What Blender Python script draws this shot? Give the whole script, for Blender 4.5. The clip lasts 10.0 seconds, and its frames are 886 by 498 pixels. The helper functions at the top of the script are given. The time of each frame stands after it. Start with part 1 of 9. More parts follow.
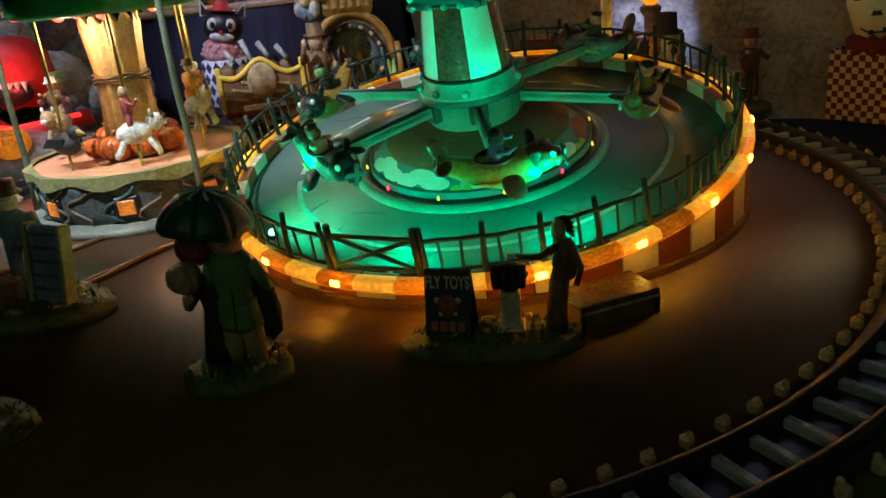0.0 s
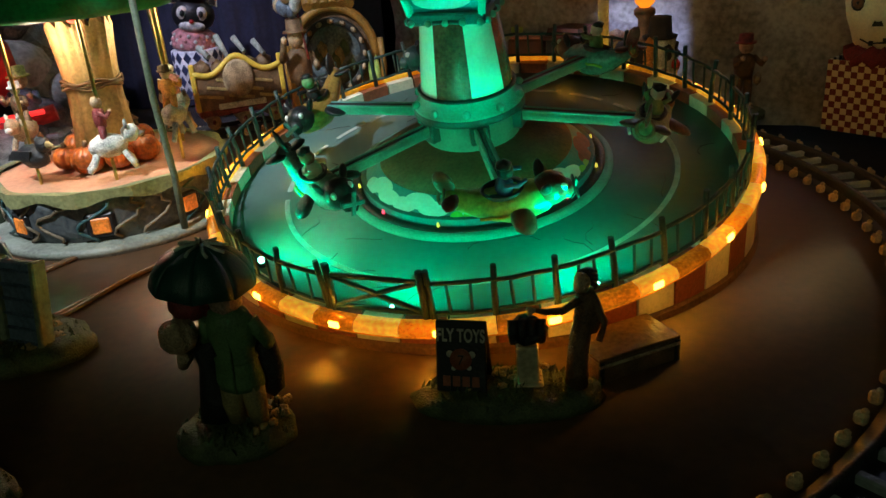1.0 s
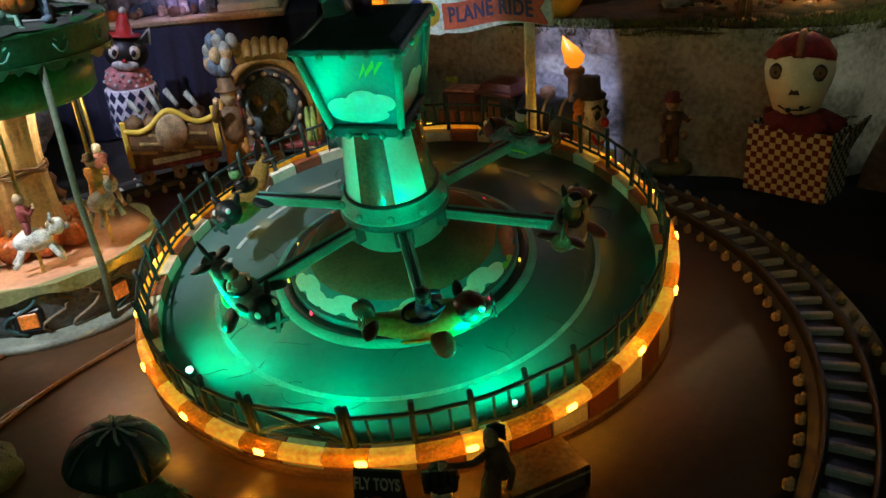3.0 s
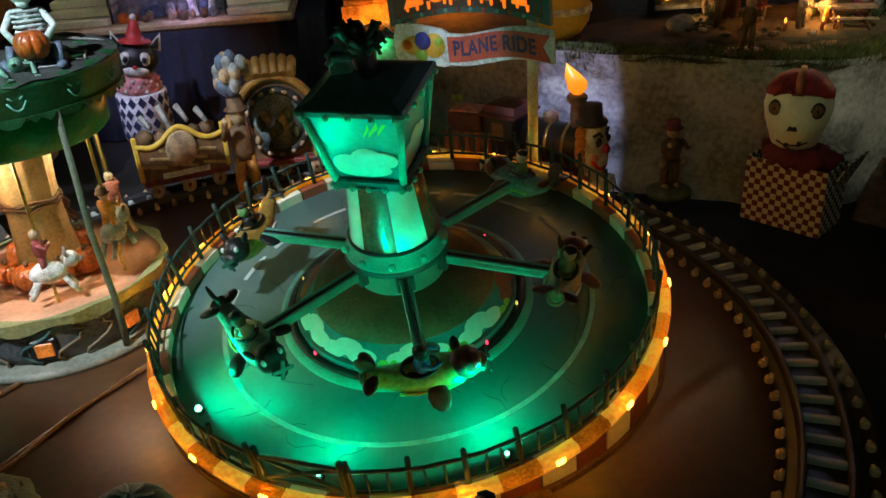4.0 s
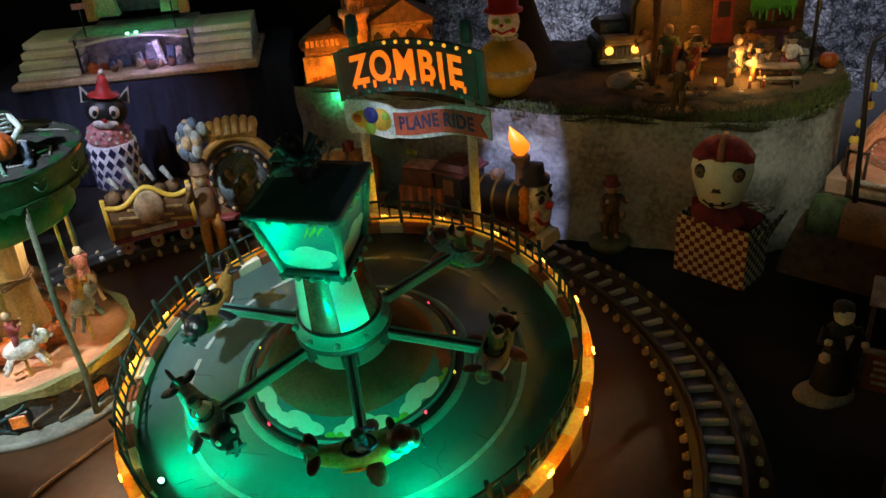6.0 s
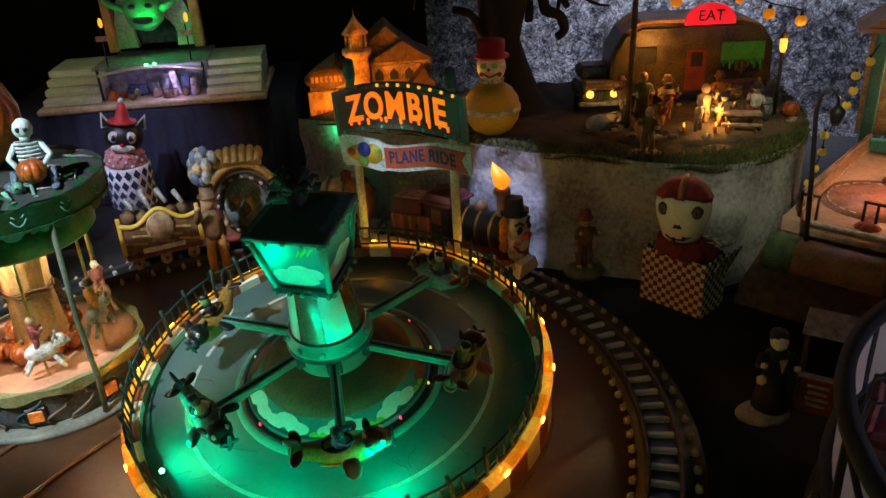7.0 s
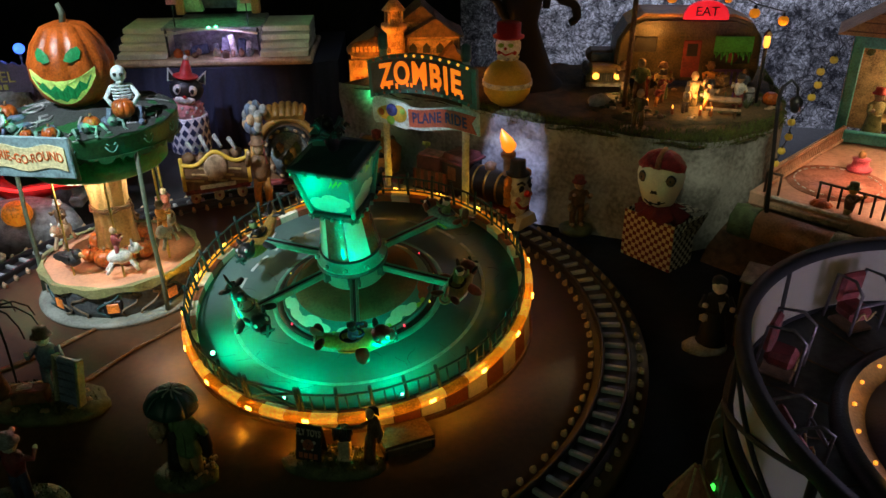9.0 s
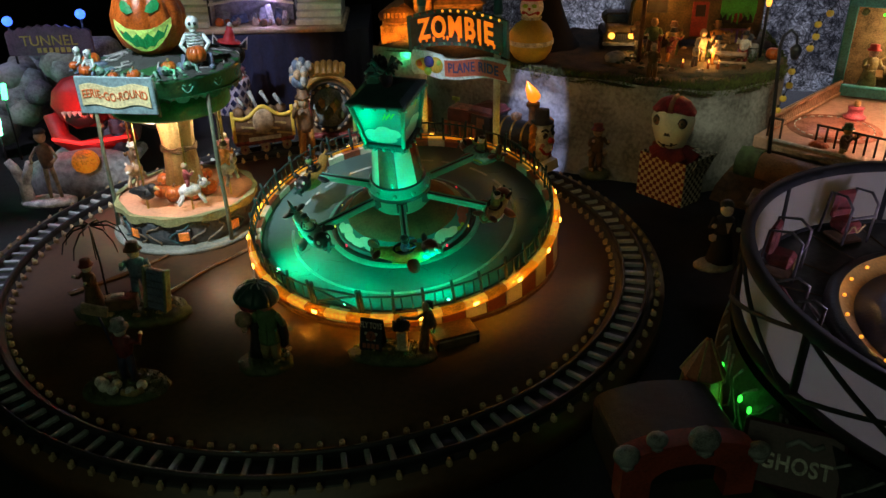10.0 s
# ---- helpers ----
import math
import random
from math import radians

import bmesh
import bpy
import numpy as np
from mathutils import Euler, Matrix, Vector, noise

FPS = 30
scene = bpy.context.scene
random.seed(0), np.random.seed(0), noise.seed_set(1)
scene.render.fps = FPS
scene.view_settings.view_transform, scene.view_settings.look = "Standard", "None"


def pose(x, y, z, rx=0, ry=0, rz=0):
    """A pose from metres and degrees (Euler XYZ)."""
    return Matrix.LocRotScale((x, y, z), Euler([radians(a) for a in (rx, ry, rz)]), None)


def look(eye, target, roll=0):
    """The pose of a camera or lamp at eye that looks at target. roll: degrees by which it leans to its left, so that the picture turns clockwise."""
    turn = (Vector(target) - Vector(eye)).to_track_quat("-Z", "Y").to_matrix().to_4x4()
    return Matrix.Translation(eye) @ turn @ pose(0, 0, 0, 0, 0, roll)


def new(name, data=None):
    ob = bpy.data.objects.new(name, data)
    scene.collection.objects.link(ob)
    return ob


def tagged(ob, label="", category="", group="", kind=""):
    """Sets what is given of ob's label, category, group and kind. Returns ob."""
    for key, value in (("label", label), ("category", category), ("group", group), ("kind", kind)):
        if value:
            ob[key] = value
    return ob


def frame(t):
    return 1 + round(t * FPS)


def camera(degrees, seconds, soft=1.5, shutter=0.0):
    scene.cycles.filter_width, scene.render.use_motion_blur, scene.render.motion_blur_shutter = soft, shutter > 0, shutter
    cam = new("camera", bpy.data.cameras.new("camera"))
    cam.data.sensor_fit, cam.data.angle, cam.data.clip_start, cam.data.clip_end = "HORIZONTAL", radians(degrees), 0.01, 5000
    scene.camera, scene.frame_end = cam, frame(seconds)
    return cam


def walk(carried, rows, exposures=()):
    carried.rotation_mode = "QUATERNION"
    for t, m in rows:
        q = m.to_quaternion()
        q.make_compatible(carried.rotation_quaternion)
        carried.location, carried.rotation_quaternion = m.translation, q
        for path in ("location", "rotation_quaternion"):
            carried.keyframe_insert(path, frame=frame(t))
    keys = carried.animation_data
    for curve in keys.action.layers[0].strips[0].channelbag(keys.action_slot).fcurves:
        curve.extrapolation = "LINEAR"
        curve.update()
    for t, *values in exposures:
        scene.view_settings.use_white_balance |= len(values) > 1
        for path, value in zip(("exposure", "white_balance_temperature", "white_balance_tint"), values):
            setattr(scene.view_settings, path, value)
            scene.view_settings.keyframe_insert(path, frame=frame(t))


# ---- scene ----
cam = camera(58.50, 10.0)
# seconds, eye (m), yaw, pitch, roll (degrees)
PATH = [
    (0, -0.0232, -0.3801, 0.1246, 0.00, -21.13, -5.85),
    (0.5, -0.0345, -0.3668, 0.1300, -0.73, -22.17, -5.31),
    (1, -0.0357, -0.3553, 0.1414, -2.63, -23.30, -4.73),
    (1.5, -0.0326, -0.3499, 0.1577, -4.52, -24.13, -4.19),
    (2, -0.0314, -0.3508, 0.1728, -5.17, -24.60, -4.27),
    (2.5, -0.0219, -0.3460, 0.1869, -5.42, -24.98, -4.89),
    (2.7, -0.0188, -0.3433, 0.1879, -5.82, -25.07, -4.68),
    (4, -0.0100, -0.3380, 0.2289, -5.00, -27.58, -3.99),
    (4.5, -0.0038, -0.3329, 0.2398, -4.31, -28.12, -4.14),
    (5, -0.0014, -0.3362, 0.2575, -3.72, -28.64, -4.31),
    (5.5, 0.0041, -0.3471, 0.2698, -4.13, -28.69, -4.65),
    (6, 0.0145, -0.3513, 0.2786, -6.12, -28.03, -4.58),
    (6.2, 0.0190, -0.3553, 0.2804, -6.63, -27.18, -4.64),
    (7.3, 0.0345, -0.4174, 0.3138, -4.70, -25.97, -2.17),
    (7.5, 0.0437, -0.4314, 0.3234, -3.57, -26.63, -1.77),
    (8, 0.0496, -0.4627, 0.3252, -2.22, -26.84, -0.44),
    (8.5, 0.0392, -0.4813, 0.3248, -2.23, -27.10, -0.31),
    (9, 0.0356, -0.4992, 0.3203, -2.97, -27.52, -0.54),
    (9.5, 0.0196, -0.5349, 0.3072, -2.66, -28.08, -1.05),
    (10, 0.0047, -0.5815, 0.3080, -2.62, -27.97, -0.96),
]
walk(cam, [(t, pose(x, y, z, 0, 0, yaw) @ pose(0, 0, 0, 90 + pitch, 0, 0) @ pose(0, 0, 0, 0, 0, roll)) for t, x, y, z, yaw, pitch, roll in PATH],
     exposures=[(0, 0.0, 6500, 4), (1.5, -0.12, 6500, 4), (4, -0.2, 6500, 4), (6, -0.16, 6500, 4), (8, -0.12, 6500, 4), (10, -0.15, 6500, 4)])
# world: a dim room at night
world = bpy.data.worlds.new("world")
scene.world = world
world.use_nodes = True
world.node_tree.nodes["Background"].inputs[0].default_value = (0.55, 0.55, 0.45, 1)
world.node_tree.nodes["Background"].inputs[1].default_value = 0.004


def lamp(name, kind, m, power, color, size=0.005, spot=60, blend=0.6):
    """A lamp at the pose m."""
    data = bpy.data.lights.new(name, kind)
    data.energy, data.color = power, color
    if kind == "AREA":
        data.size = size
    else:
        data.shadow_soft_size = size
    if kind == "SPOT":
        data.spot_size, data.spot_blend = radians(spot), blend
    ob = new(name, data)
    ob.matrix_world = m
    return ob


# ---- materials ----
def mat(name, color, rough=0.6, metal=0.0, grain=0.4, scale=60.0, bump=0.3, emit=0.0, dark=None, coat=0.0, vary=0.0):
    """A painted or raw surface: colour broken up at two scales, with fine relief. scale: marks per metre."""
    m = bpy.data.materials.new(name)
    m.use_nodes = True
    nt = m.node_tree
    b = nt.nodes["Principled BSDF"]
    co = nt.nodes.new("ShaderNodeTexCoord")
    big, fine = nt.nodes.new("ShaderNodeTexNoise"), nt.nodes.new("ShaderNodeTexNoise")
    for n, k, d in ((big, 1.0, 4), (fine, 9.0, 3)):
        n.inputs["Scale"].default_value, n.inputs["Detail"].default_value = scale * k, d
        nt.links.new(co.outputs["Object"], n.inputs["Vector"])
    mixn = nt.nodes.new("ShaderNodeMix")
    mixn.data_type = "FLOAT"
    mixn.inputs[0].default_value = 0.45
    nt.links.new(big.outputs["Fac"], mixn.inputs[2])
    nt.links.new(fine.outputs["Fac"], mixn.inputs[3])
    ramp = nt.nodes.new("ShaderNodeValToRGB")
    d = dark or tuple(c * (1 - grain) for c in color)
    li = tuple(min(1, c * (1 + grain * 0.5)) for c in color)
    ramp.color_ramp.elements[0].position, ramp.color_ramp.elements[1].position = 0.38, 0.6
    ramp.color_ramp.elements[0].color, ramp.color_ramp.elements[1].color = (*d, 1), (*li, 1)
    nt.links.new(mixn.outputs[0], ramp.inputs[0])
    out = ramp.outputs[0]
    if vary:
        info, hsv = nt.nodes.new("ShaderNodeObjectInfo"), nt.nodes.new("ShaderNodeHueSaturation")
        rng = nt.nodes.new("ShaderNodeMapRange")
        rng.inputs[3].default_value, rng.inputs[4].default_value = 1 - vary, 1 + vary
        nt.links.new(info.outputs["Random"], rng.inputs[0])
        nt.links.new(rng.outputs[0], hsv.inputs["Value"])
        nt.links.new(out, hsv.inputs["Color"])
        out = hsv.outputs[0]
    nt.links.new(out, b.inputs["Base Color"])
    b.inputs["Roughness"].default_value, b.inputs["Metallic"].default_value = rough, metal
    b.inputs["Coat Weight"].default_value = coat
    if bump:
        bp = nt.nodes.new("ShaderNodeBump")
        bp.inputs["Strength"].default_value, bp.inputs["Distance"].default_value = bump, 0.002
        nt.links.new(mixn.outputs[0], bp.inputs["Height"])
        nt.links.new(bp.outputs[0], b.inputs["Normal"])
    if emit:
        nt.links.new(out, b.inputs["Emission Color"])
        b.inputs["Emission Strength"].default_value = emit
    return m


def glow(name, color, strength):
    """A light source's own surface."""
    m = bpy.data.materials.new(name)
    m.use_nodes = True
    b = m.node_tree.nodes["Principled BSDF"]
    b.inputs["Base Color"].default_value = (*color, 1)
    b.inputs["Emission Color"].default_value = (*color, 1)
    b.inputs["Emission Strength"].default_value = strength
    b.inputs["Roughness"].default_value = 0.4
    return m


def checker(name, a, b_, size):
    """Printed checks on card, by a square lattice in the object's own space."""
    m = bpy.data.materials.new(name)
    m.use_nodes = True
    nt = m.node_tree
    b = nt.nodes["Principled BSDF"]
    co, ch = nt.nodes.new("ShaderNodeTexCoord"), nt.nodes.new("ShaderNodeTexChecker")
    ch.inputs["Scale"].default_value = size
    ch.inputs["Color1"].default_value, ch.inputs["Color2"].default_value = (*a, 1), (*b_, 1)
    nt.links.new(co.outputs["Object"], ch.inputs["Vector"])
    nt.links.new(ch.outputs[0], b.inputs["Base Color"])
    b.inputs["Roughness"].default_value = 0.55
    return m


TABLE = mat("brown_board", (0.085, 0.037, 0.011), 0.45, grain=0.4, scale=25, bump=0.05, coat=0.45)
TABLE.node_tree.nodes["Principled BSDF"].inputs["Coat Roughness"].default_value = 0.38
TABLE.node_tree.nodes["Principled BSDF"].inputs["Specular IOR Level"].default_value = 0.8
CLOTH_DARK = mat("black_cloth", (0.012, 0.012, 0.013), 0.95, grain=0.4, scale=120, bump=0.4)
CLOTH_BLUE = mat("navy_cloth", (0.011, 0.013, 0.034), 0.9, grain=0.35, scale=30, bump=0.5)
RUBBER = mat("black_plastic", (0.02, 0.02, 0.022), 0.45, grain=0.3, scale=80, bump=0.1)
RAIL = mat("dark_rail", (0.014, 0.013, 0.017), 0.5, 0.0, grain=0.3, scale=90)
TIE = mat("tie_plastic", (0.38, 0.42, 0.42), 0.5, grain=0.25, scale=90, vary=0.25)
STUD = mat("pale_stud", (0.52, 0.38, 0.22), 0.6, grain=0.3, scale=150, vary=0.2)
ASPHALT = mat("painted_platform", (0.08, 0.15, 0.14), 0.46, grain=0.1, scale=30, bump=0.04)
WHITE_LINE = mat("line_paint", (0.36, 0.42, 0.4), 0.55, grain=0.25, scale=160)
CREAM = mat("cream_paint", (0.72, 0.66, 0.52), 0.5, grain=0.2, scale=90, vary=0.1)
BRICK_RED = mat("brick_red_paint", (0.3, 0.085, 0.04), 0.5, grain=0.3, scale=90, vary=0.15)
FENCE = mat("fence_green_paint", (0.012, 0.032, 0.03), 0.45, grain=0.3, scale=150)
TEAL = mat("teal_paint", (0.14, 0.42, 0.36), 0.4, grain=0.2, scale=90)
TEAL_DARK = mat("dark_teal_paint", (0.035, 0.09, 0.09), 0.45, grain=0.25, scale=90)
SKY_PAINT = mat("sky_paint", (0.06, 0.25, 0.29), 0.35, grain=0.15, scale=60)
CLOUD = mat("cloud_paint", (0.78, 0.82, 0.8), 0.5, grain=0.08, scale=60)
LIME = mat("lime_paint", (0.3, 0.55, 0.08), 0.5, grain=0.15, scale=60)
BROWN = mat("earth_paint", (0.16, 0.085, 0.04), 0.65, grain=0.35, scale=70)
WOOD = mat("carved_wood_paint", (0.45, 0.29, 0.12), 0.6, grain=0.35, scale=70, bump=0.4)
BLACK = mat("black_paint", (0.012, 0.013, 0.014), 0.4, grain=0.3, scale=90)
STONE = mat("grey_stone", (0.27, 0.27, 0.25), 0.85, grain=0.5, scale=30, bump=0.8, dark=(0.14, 0.14, 0.125))
MOSS = mat("moss", (0.05, 0.06, 0.02), 0.95, grain=0.6, scale=120, bump=1.0)
BONE = mat("bone_paint", (0.75, 0.7, 0.58), 0.5, grain=0.15, scale=80)
RED = mat("red_paint", (0.45, 0.02, 0.02), 0.5, grain=0.25, scale=120)
GREEN_ROOF = mat("canopy_green", (0.015, 0.085, 0.03), 0.35, grain=0.5, scale=60)
DECK = mat("peach_deck", (0.55, 0.27, 0.15), 0.55, grain=0.2, scale=40)
ORANGE = mat("pumpkin_paint", (0.42, 0.09, 0.012), 0.35, grain=0.55, scale=70)
YELLOW = mat("yellow_paint", (0.62, 0.42, 0.06), 0.5, grain=0.2, scale=60)
LED_AMBER = glow("amber_led", (1.0, 0.52, 0.06), 9)
LED_GREEN = glow("green_led", (0.2, 1.0, 0.55), 10)


# ---- geometry helpers ----
I4 = Matrix.Identity(4)


def faces_of(bm, verts, mi):
    for f in {f for v in verts for f in v.link_faces}:
        f.material_index = mi


def box(bm, size, m=I4, mi=0, bev=0.0):
    r = bmesh.ops.create_cube(bm, size=1.0, matrix=m @ Matrix.Diagonal((*size, 1)))
    vs = r["verts"]
    faces_of(bm, vs, mi)
    if bev:
        es = list({e for v in vs for e in v.link_edges})
        out = bmesh.ops.bevel(bm, geom=es, offset=bev, segments=1, profile=0.5, affect="EDGES")
        for f in out["faces"]:
            f.material_index = mi


def lathe(bm, prof, seg=32, m=I4, mi=0, smooth=True, a0=0.0, a1=2 * math.pi, sx=1.0, sy=1.0, cap=True):
    """A turned form: prof is a row of (radius, height)."""
    full = abs(a1 - a0 - 2 * math.pi) < 1e-6
    n = seg if full else seg + 1
    rings = []
    for r, z in prof:
        rings.append([bm.verts.new(m @ Vector((r * sx * math.cos(a0 + (a1 - a0) * i / seg), r * sy * math.sin(a0 + (a1 - a0) * i / seg), z))) for i in range(n)])
    for a, b in zip(rings, rings[1:]):
        for i in range(seg):
            j = (i + 1) % n
            try:
                f = bm.faces.new((a[i], a[j], b[j], b[i]))
                f.material_index, f.smooth = mi, smooth
            except ValueError:
                pass
    for ring, r in ((rings[0], prof[0][0]), (rings[-1], prof[-1][0])):
        if cap and r > 1e-3 and full:
            f = bm.faces.new(ring if ring is rings[-1] else ring[::-1])
            f.material_index = mi


def ball(bm, r, m=I4, mi=0, sub=2):
    s = r if isinstance(r, tuple) else (r, r, r)
    out = bmesh.ops.create_icosphere(bm, subdivisions=sub, radius=1.0, matrix=m @ Matrix.Diagonal((*s, 1)))
    for f in {f for v in out["verts"] for f in v.link_faces}:
        f.material_index, f.smooth = mi, True


def tube(bm, pts, r, seg=6, mi=0, r2=None):
    """A rod that follows pts, its radius going from r to r2."""
    pts = [Vector(p) for p in pts]
    rings = []
    for i, p in enumerate(pts):
        d = (pts[min(i + 1, len(pts) - 1)] - pts[max(i - 1, 0)]).normalized()
        u = d.orthogonal().normalized() if i == 0 else (u - d * u.dot(d)).normalized()
        v = d.cross(u)
        k = r if r2 is None else r + (r2 - r) * i / max(1, len(pts) - 1)
        rings.append([bm.verts.new(p + k * (math.cos(2 * math.pi * j / seg) * u + math.sin(2 * math.pi * j / seg) * v)) for j in range(seg)])
    for a, b in zip(rings, rings[1:]):
        for j in range(seg):
            f = bm.faces.new((a[j], a[(j + 1) % seg], b[(j + 1) % seg], b[j]))
            f.material_index, f.smooth = mi, True
    for ring in (rings[0][::-1], rings[-1]):
        bm.faces.new(ring).material_index = mi


def prism(bm, outline, depth, m=I4, mi=0):
    """A flat cut-out: the outline lies in the local xz plane, depth runs along +y."""
    a = [bm.verts.new(m @ Vector((x, 0, z))) for x, z in outline]
    b = [bm.verts.new(m @ Vector((x, depth, z))) for x, z in outline]
    n = len(a)
    fs = [bm.faces.new(a), bm.faces.new(b[::-1])] + [bm.faces.new((a[i], b[i], b[(i + 1) % n], a[(i + 1) % n])) for i in range(n)]
    for f in fs:
        f.material_index = mi
    bmesh.ops.recalc_face_normals(bm, faces=fs)


def rough_up(bm, amount, scale, seed=0.0):
    for v in bm.verts:
        v.co += amount * noise.noise_vector(v.co * scale + Vector((seed, seed, seed)))


def link(name, bm, mats, parent=None, m=None, label=""):
    me = bpy.data.meshes.new(name)
    bm.to_mesh(me)
    bm.free()
    for k in (mats if isinstance(mats, (list, tuple)) else [mats]):
        me.materials.append(k)
    ob = new(name, me)
    if parent:
        ob.parent = parent
    if m is not None:
        ob.matrix_basis = m
    if label:
        ob["label"] = label
    return ob


def part(name, bm, material, parent, label="", m=None):
    return link(name, bm, material, parent, m, label)


def same(ob, m):
    """Another piece on the same mesh, beside ob, at the pose m."""
    o = ob.copy()
    scene.collection.objects.link(o)
    o.matrix_basis = m
    return o


def thing(name, m, label, category, group="", kind=""):
    e = new(name)
    e.empty_display_size = 0.01
    e.matrix_basis = m
    return tagged(e, label, category, group, kind)


def B():
    return bmesh.new()


def lettering(text, size, m, material, parent, name="lettering", depth=0.0006, bend=None, label="", fat=0.0):
    """Raised letters as a mesh; bend: a function of (x, y) that shapes the line."""
    cu = bpy.data.curves.new(name, "FONT")
    cu.body, cu.size, cu.extrude, cu.align_x = text, size, depth, "CENTER"
    cu.offset, cu.space_character = fat, 1.0 + fat * 320
    tmp = bpy.data.objects.new(name, cu)
    scene.collection.objects.link(tmp)
    me = bpy.data.meshes.new_from_object(tmp.evaluated_get(bpy.context.evaluated_depsgraph_get()))
    bpy.data.objects.remove(tmp)
    if bend:
        for v in me.vertices:
            v.co.x, v.co.y = bend(v.co.x, v.co.y)
    me.materials.clear()
    me.materials.append(material)
    ob = new(name, me)
    ob.parent = parent
    ob.matrix_basis = m
    if label:
        ob["label"] = label
    return ob


def T(x, y, z):
    return Matrix.Translation((x, y, z))


def RZ(a):
    return Matrix.Rotation(radians(a), 4, "Z")


def polar(r, a, z=0.0):
    return Vector((r * math.cos(radians(a)), r * math.sin(radians(a)), z))


# ---- setting ----
bm = B()
lathe(bm, [(0.0001, 0.0), (0.2725, 0.0), (0.2725, -0.02)], 96, T(-0.0675, -0.003, 0), 0)
tagged(link("floor", bm, TABLE), "matt brown painted display board", "floor", kind="structure")
bm = B()
box(bm, (3.0, 2.8, 0.02), T(0, -0.5, -0.032))
tagged(link("ground", bm, CLOTH_DARK), "black cloth spread under the whole display", "ground", kind="structure")

# track: one ring round the rides
TC, TR = Vector((-0.0675, -0.003, 0)), 0.2505
track = thing("train_track", T(*TC), "circular toy railway track with dark rails and pale ties", "railway track")
for r in (TR - 0.0088, TR + 0.0088):
    bm = B()
    lathe(bm, [(r - 0.0016, 0.0005), (r - 0.0014, 0.004), (r - 0.0008, 0.0062), (r + 0.0008, 0.0062), (r + 0.0014, 0.004), (r + 0.0016, 0.0005)], 160, cap=False)
    part("rail", bm, RAIL, track, "dark brown moulded rail")
bm = B()
lathe(bm, [(TR - 0.0145, 0.0), (TR - 0.014, 0.0012), (TR + 0.014, 0.0012), (TR + 0.0145, 0.0)], 160, cap=False)
part("track_bed", bm, RUBBER, track, "black track bed between the rails")
NT = 118
bm = B()
box(bm, (0.0152, 0.0034, 0.0032), T(0, 0, 0.0022), 0, 0.0006)
tie = part("tie", bm, TIE, track)
bm = B()
box(bm, (0.0038, 0.0034, 0.004), T(0, 0, 0.002), 0, 0.0009)
box(bm, (0.002, 0.0019, 0.002), T(0.0008, 0, 0.0044), 0, 0.0006)
stud = part("stud", bm, STUD, track, "pale moulded stud beside the rail")
for i in range(NT):
    a = 360 / NT * i - 0.45
    tie.matrix_basis = RZ(a) @ T(TR, 0, 0)
    stud.matrix_basis = RZ(a) @ T(TR - 0.0168, 0, 0)
    if i < NT - 1:
        tie, stud = same(tie, I4), same(stud, I4)
for i in range(NT):
    same(stud, RZ(360 / NT * i - 0.45) @ T(TR + 0.0168, 0, 0) @ RZ(180))
# ---- plane ride ----
RN = Vector((-0.076, -0.1747, 1)).normalized()
RX = (Vector((1, 0, 0)) - RN * RN.x).normalized()
RY = RN.cross(RX)
RM = Matrix((RX, RY, RN)).transposed().to_4x4()
RM.translation = (0, 0, 0.0272)
ride = thing("plane_ride", RM, "round toy fairground plane ride lit green, on a brick-edged platform", "fairground ride")


def down(r, a, up=0.0):
    """The local height at which the ground lies under a place of the platform."""
    w = RM @ polar(r, a)
    return (up - w.z) / RN.z


bm = B()
lathe(bm, [(0.0001, 0.0), (0.116, 0.0), (0.116, -0.003), (0.0001, -0.003)], 96)
part("platform", bm, ASPHALT, ride, "grey painted platform floor with hairline cracks")
for k in range(20):
    bm = B()
    lathe(bm, [(0.0893, 0.0003), (0.0917, 0.0003)], 5, mi=0, a0=radians(18 * k), a1=radians(18 * k + (18 if k > 9 else 13)))
    part("painted_line", bm, WHITE_LINE, ride, "worn white painted ring")
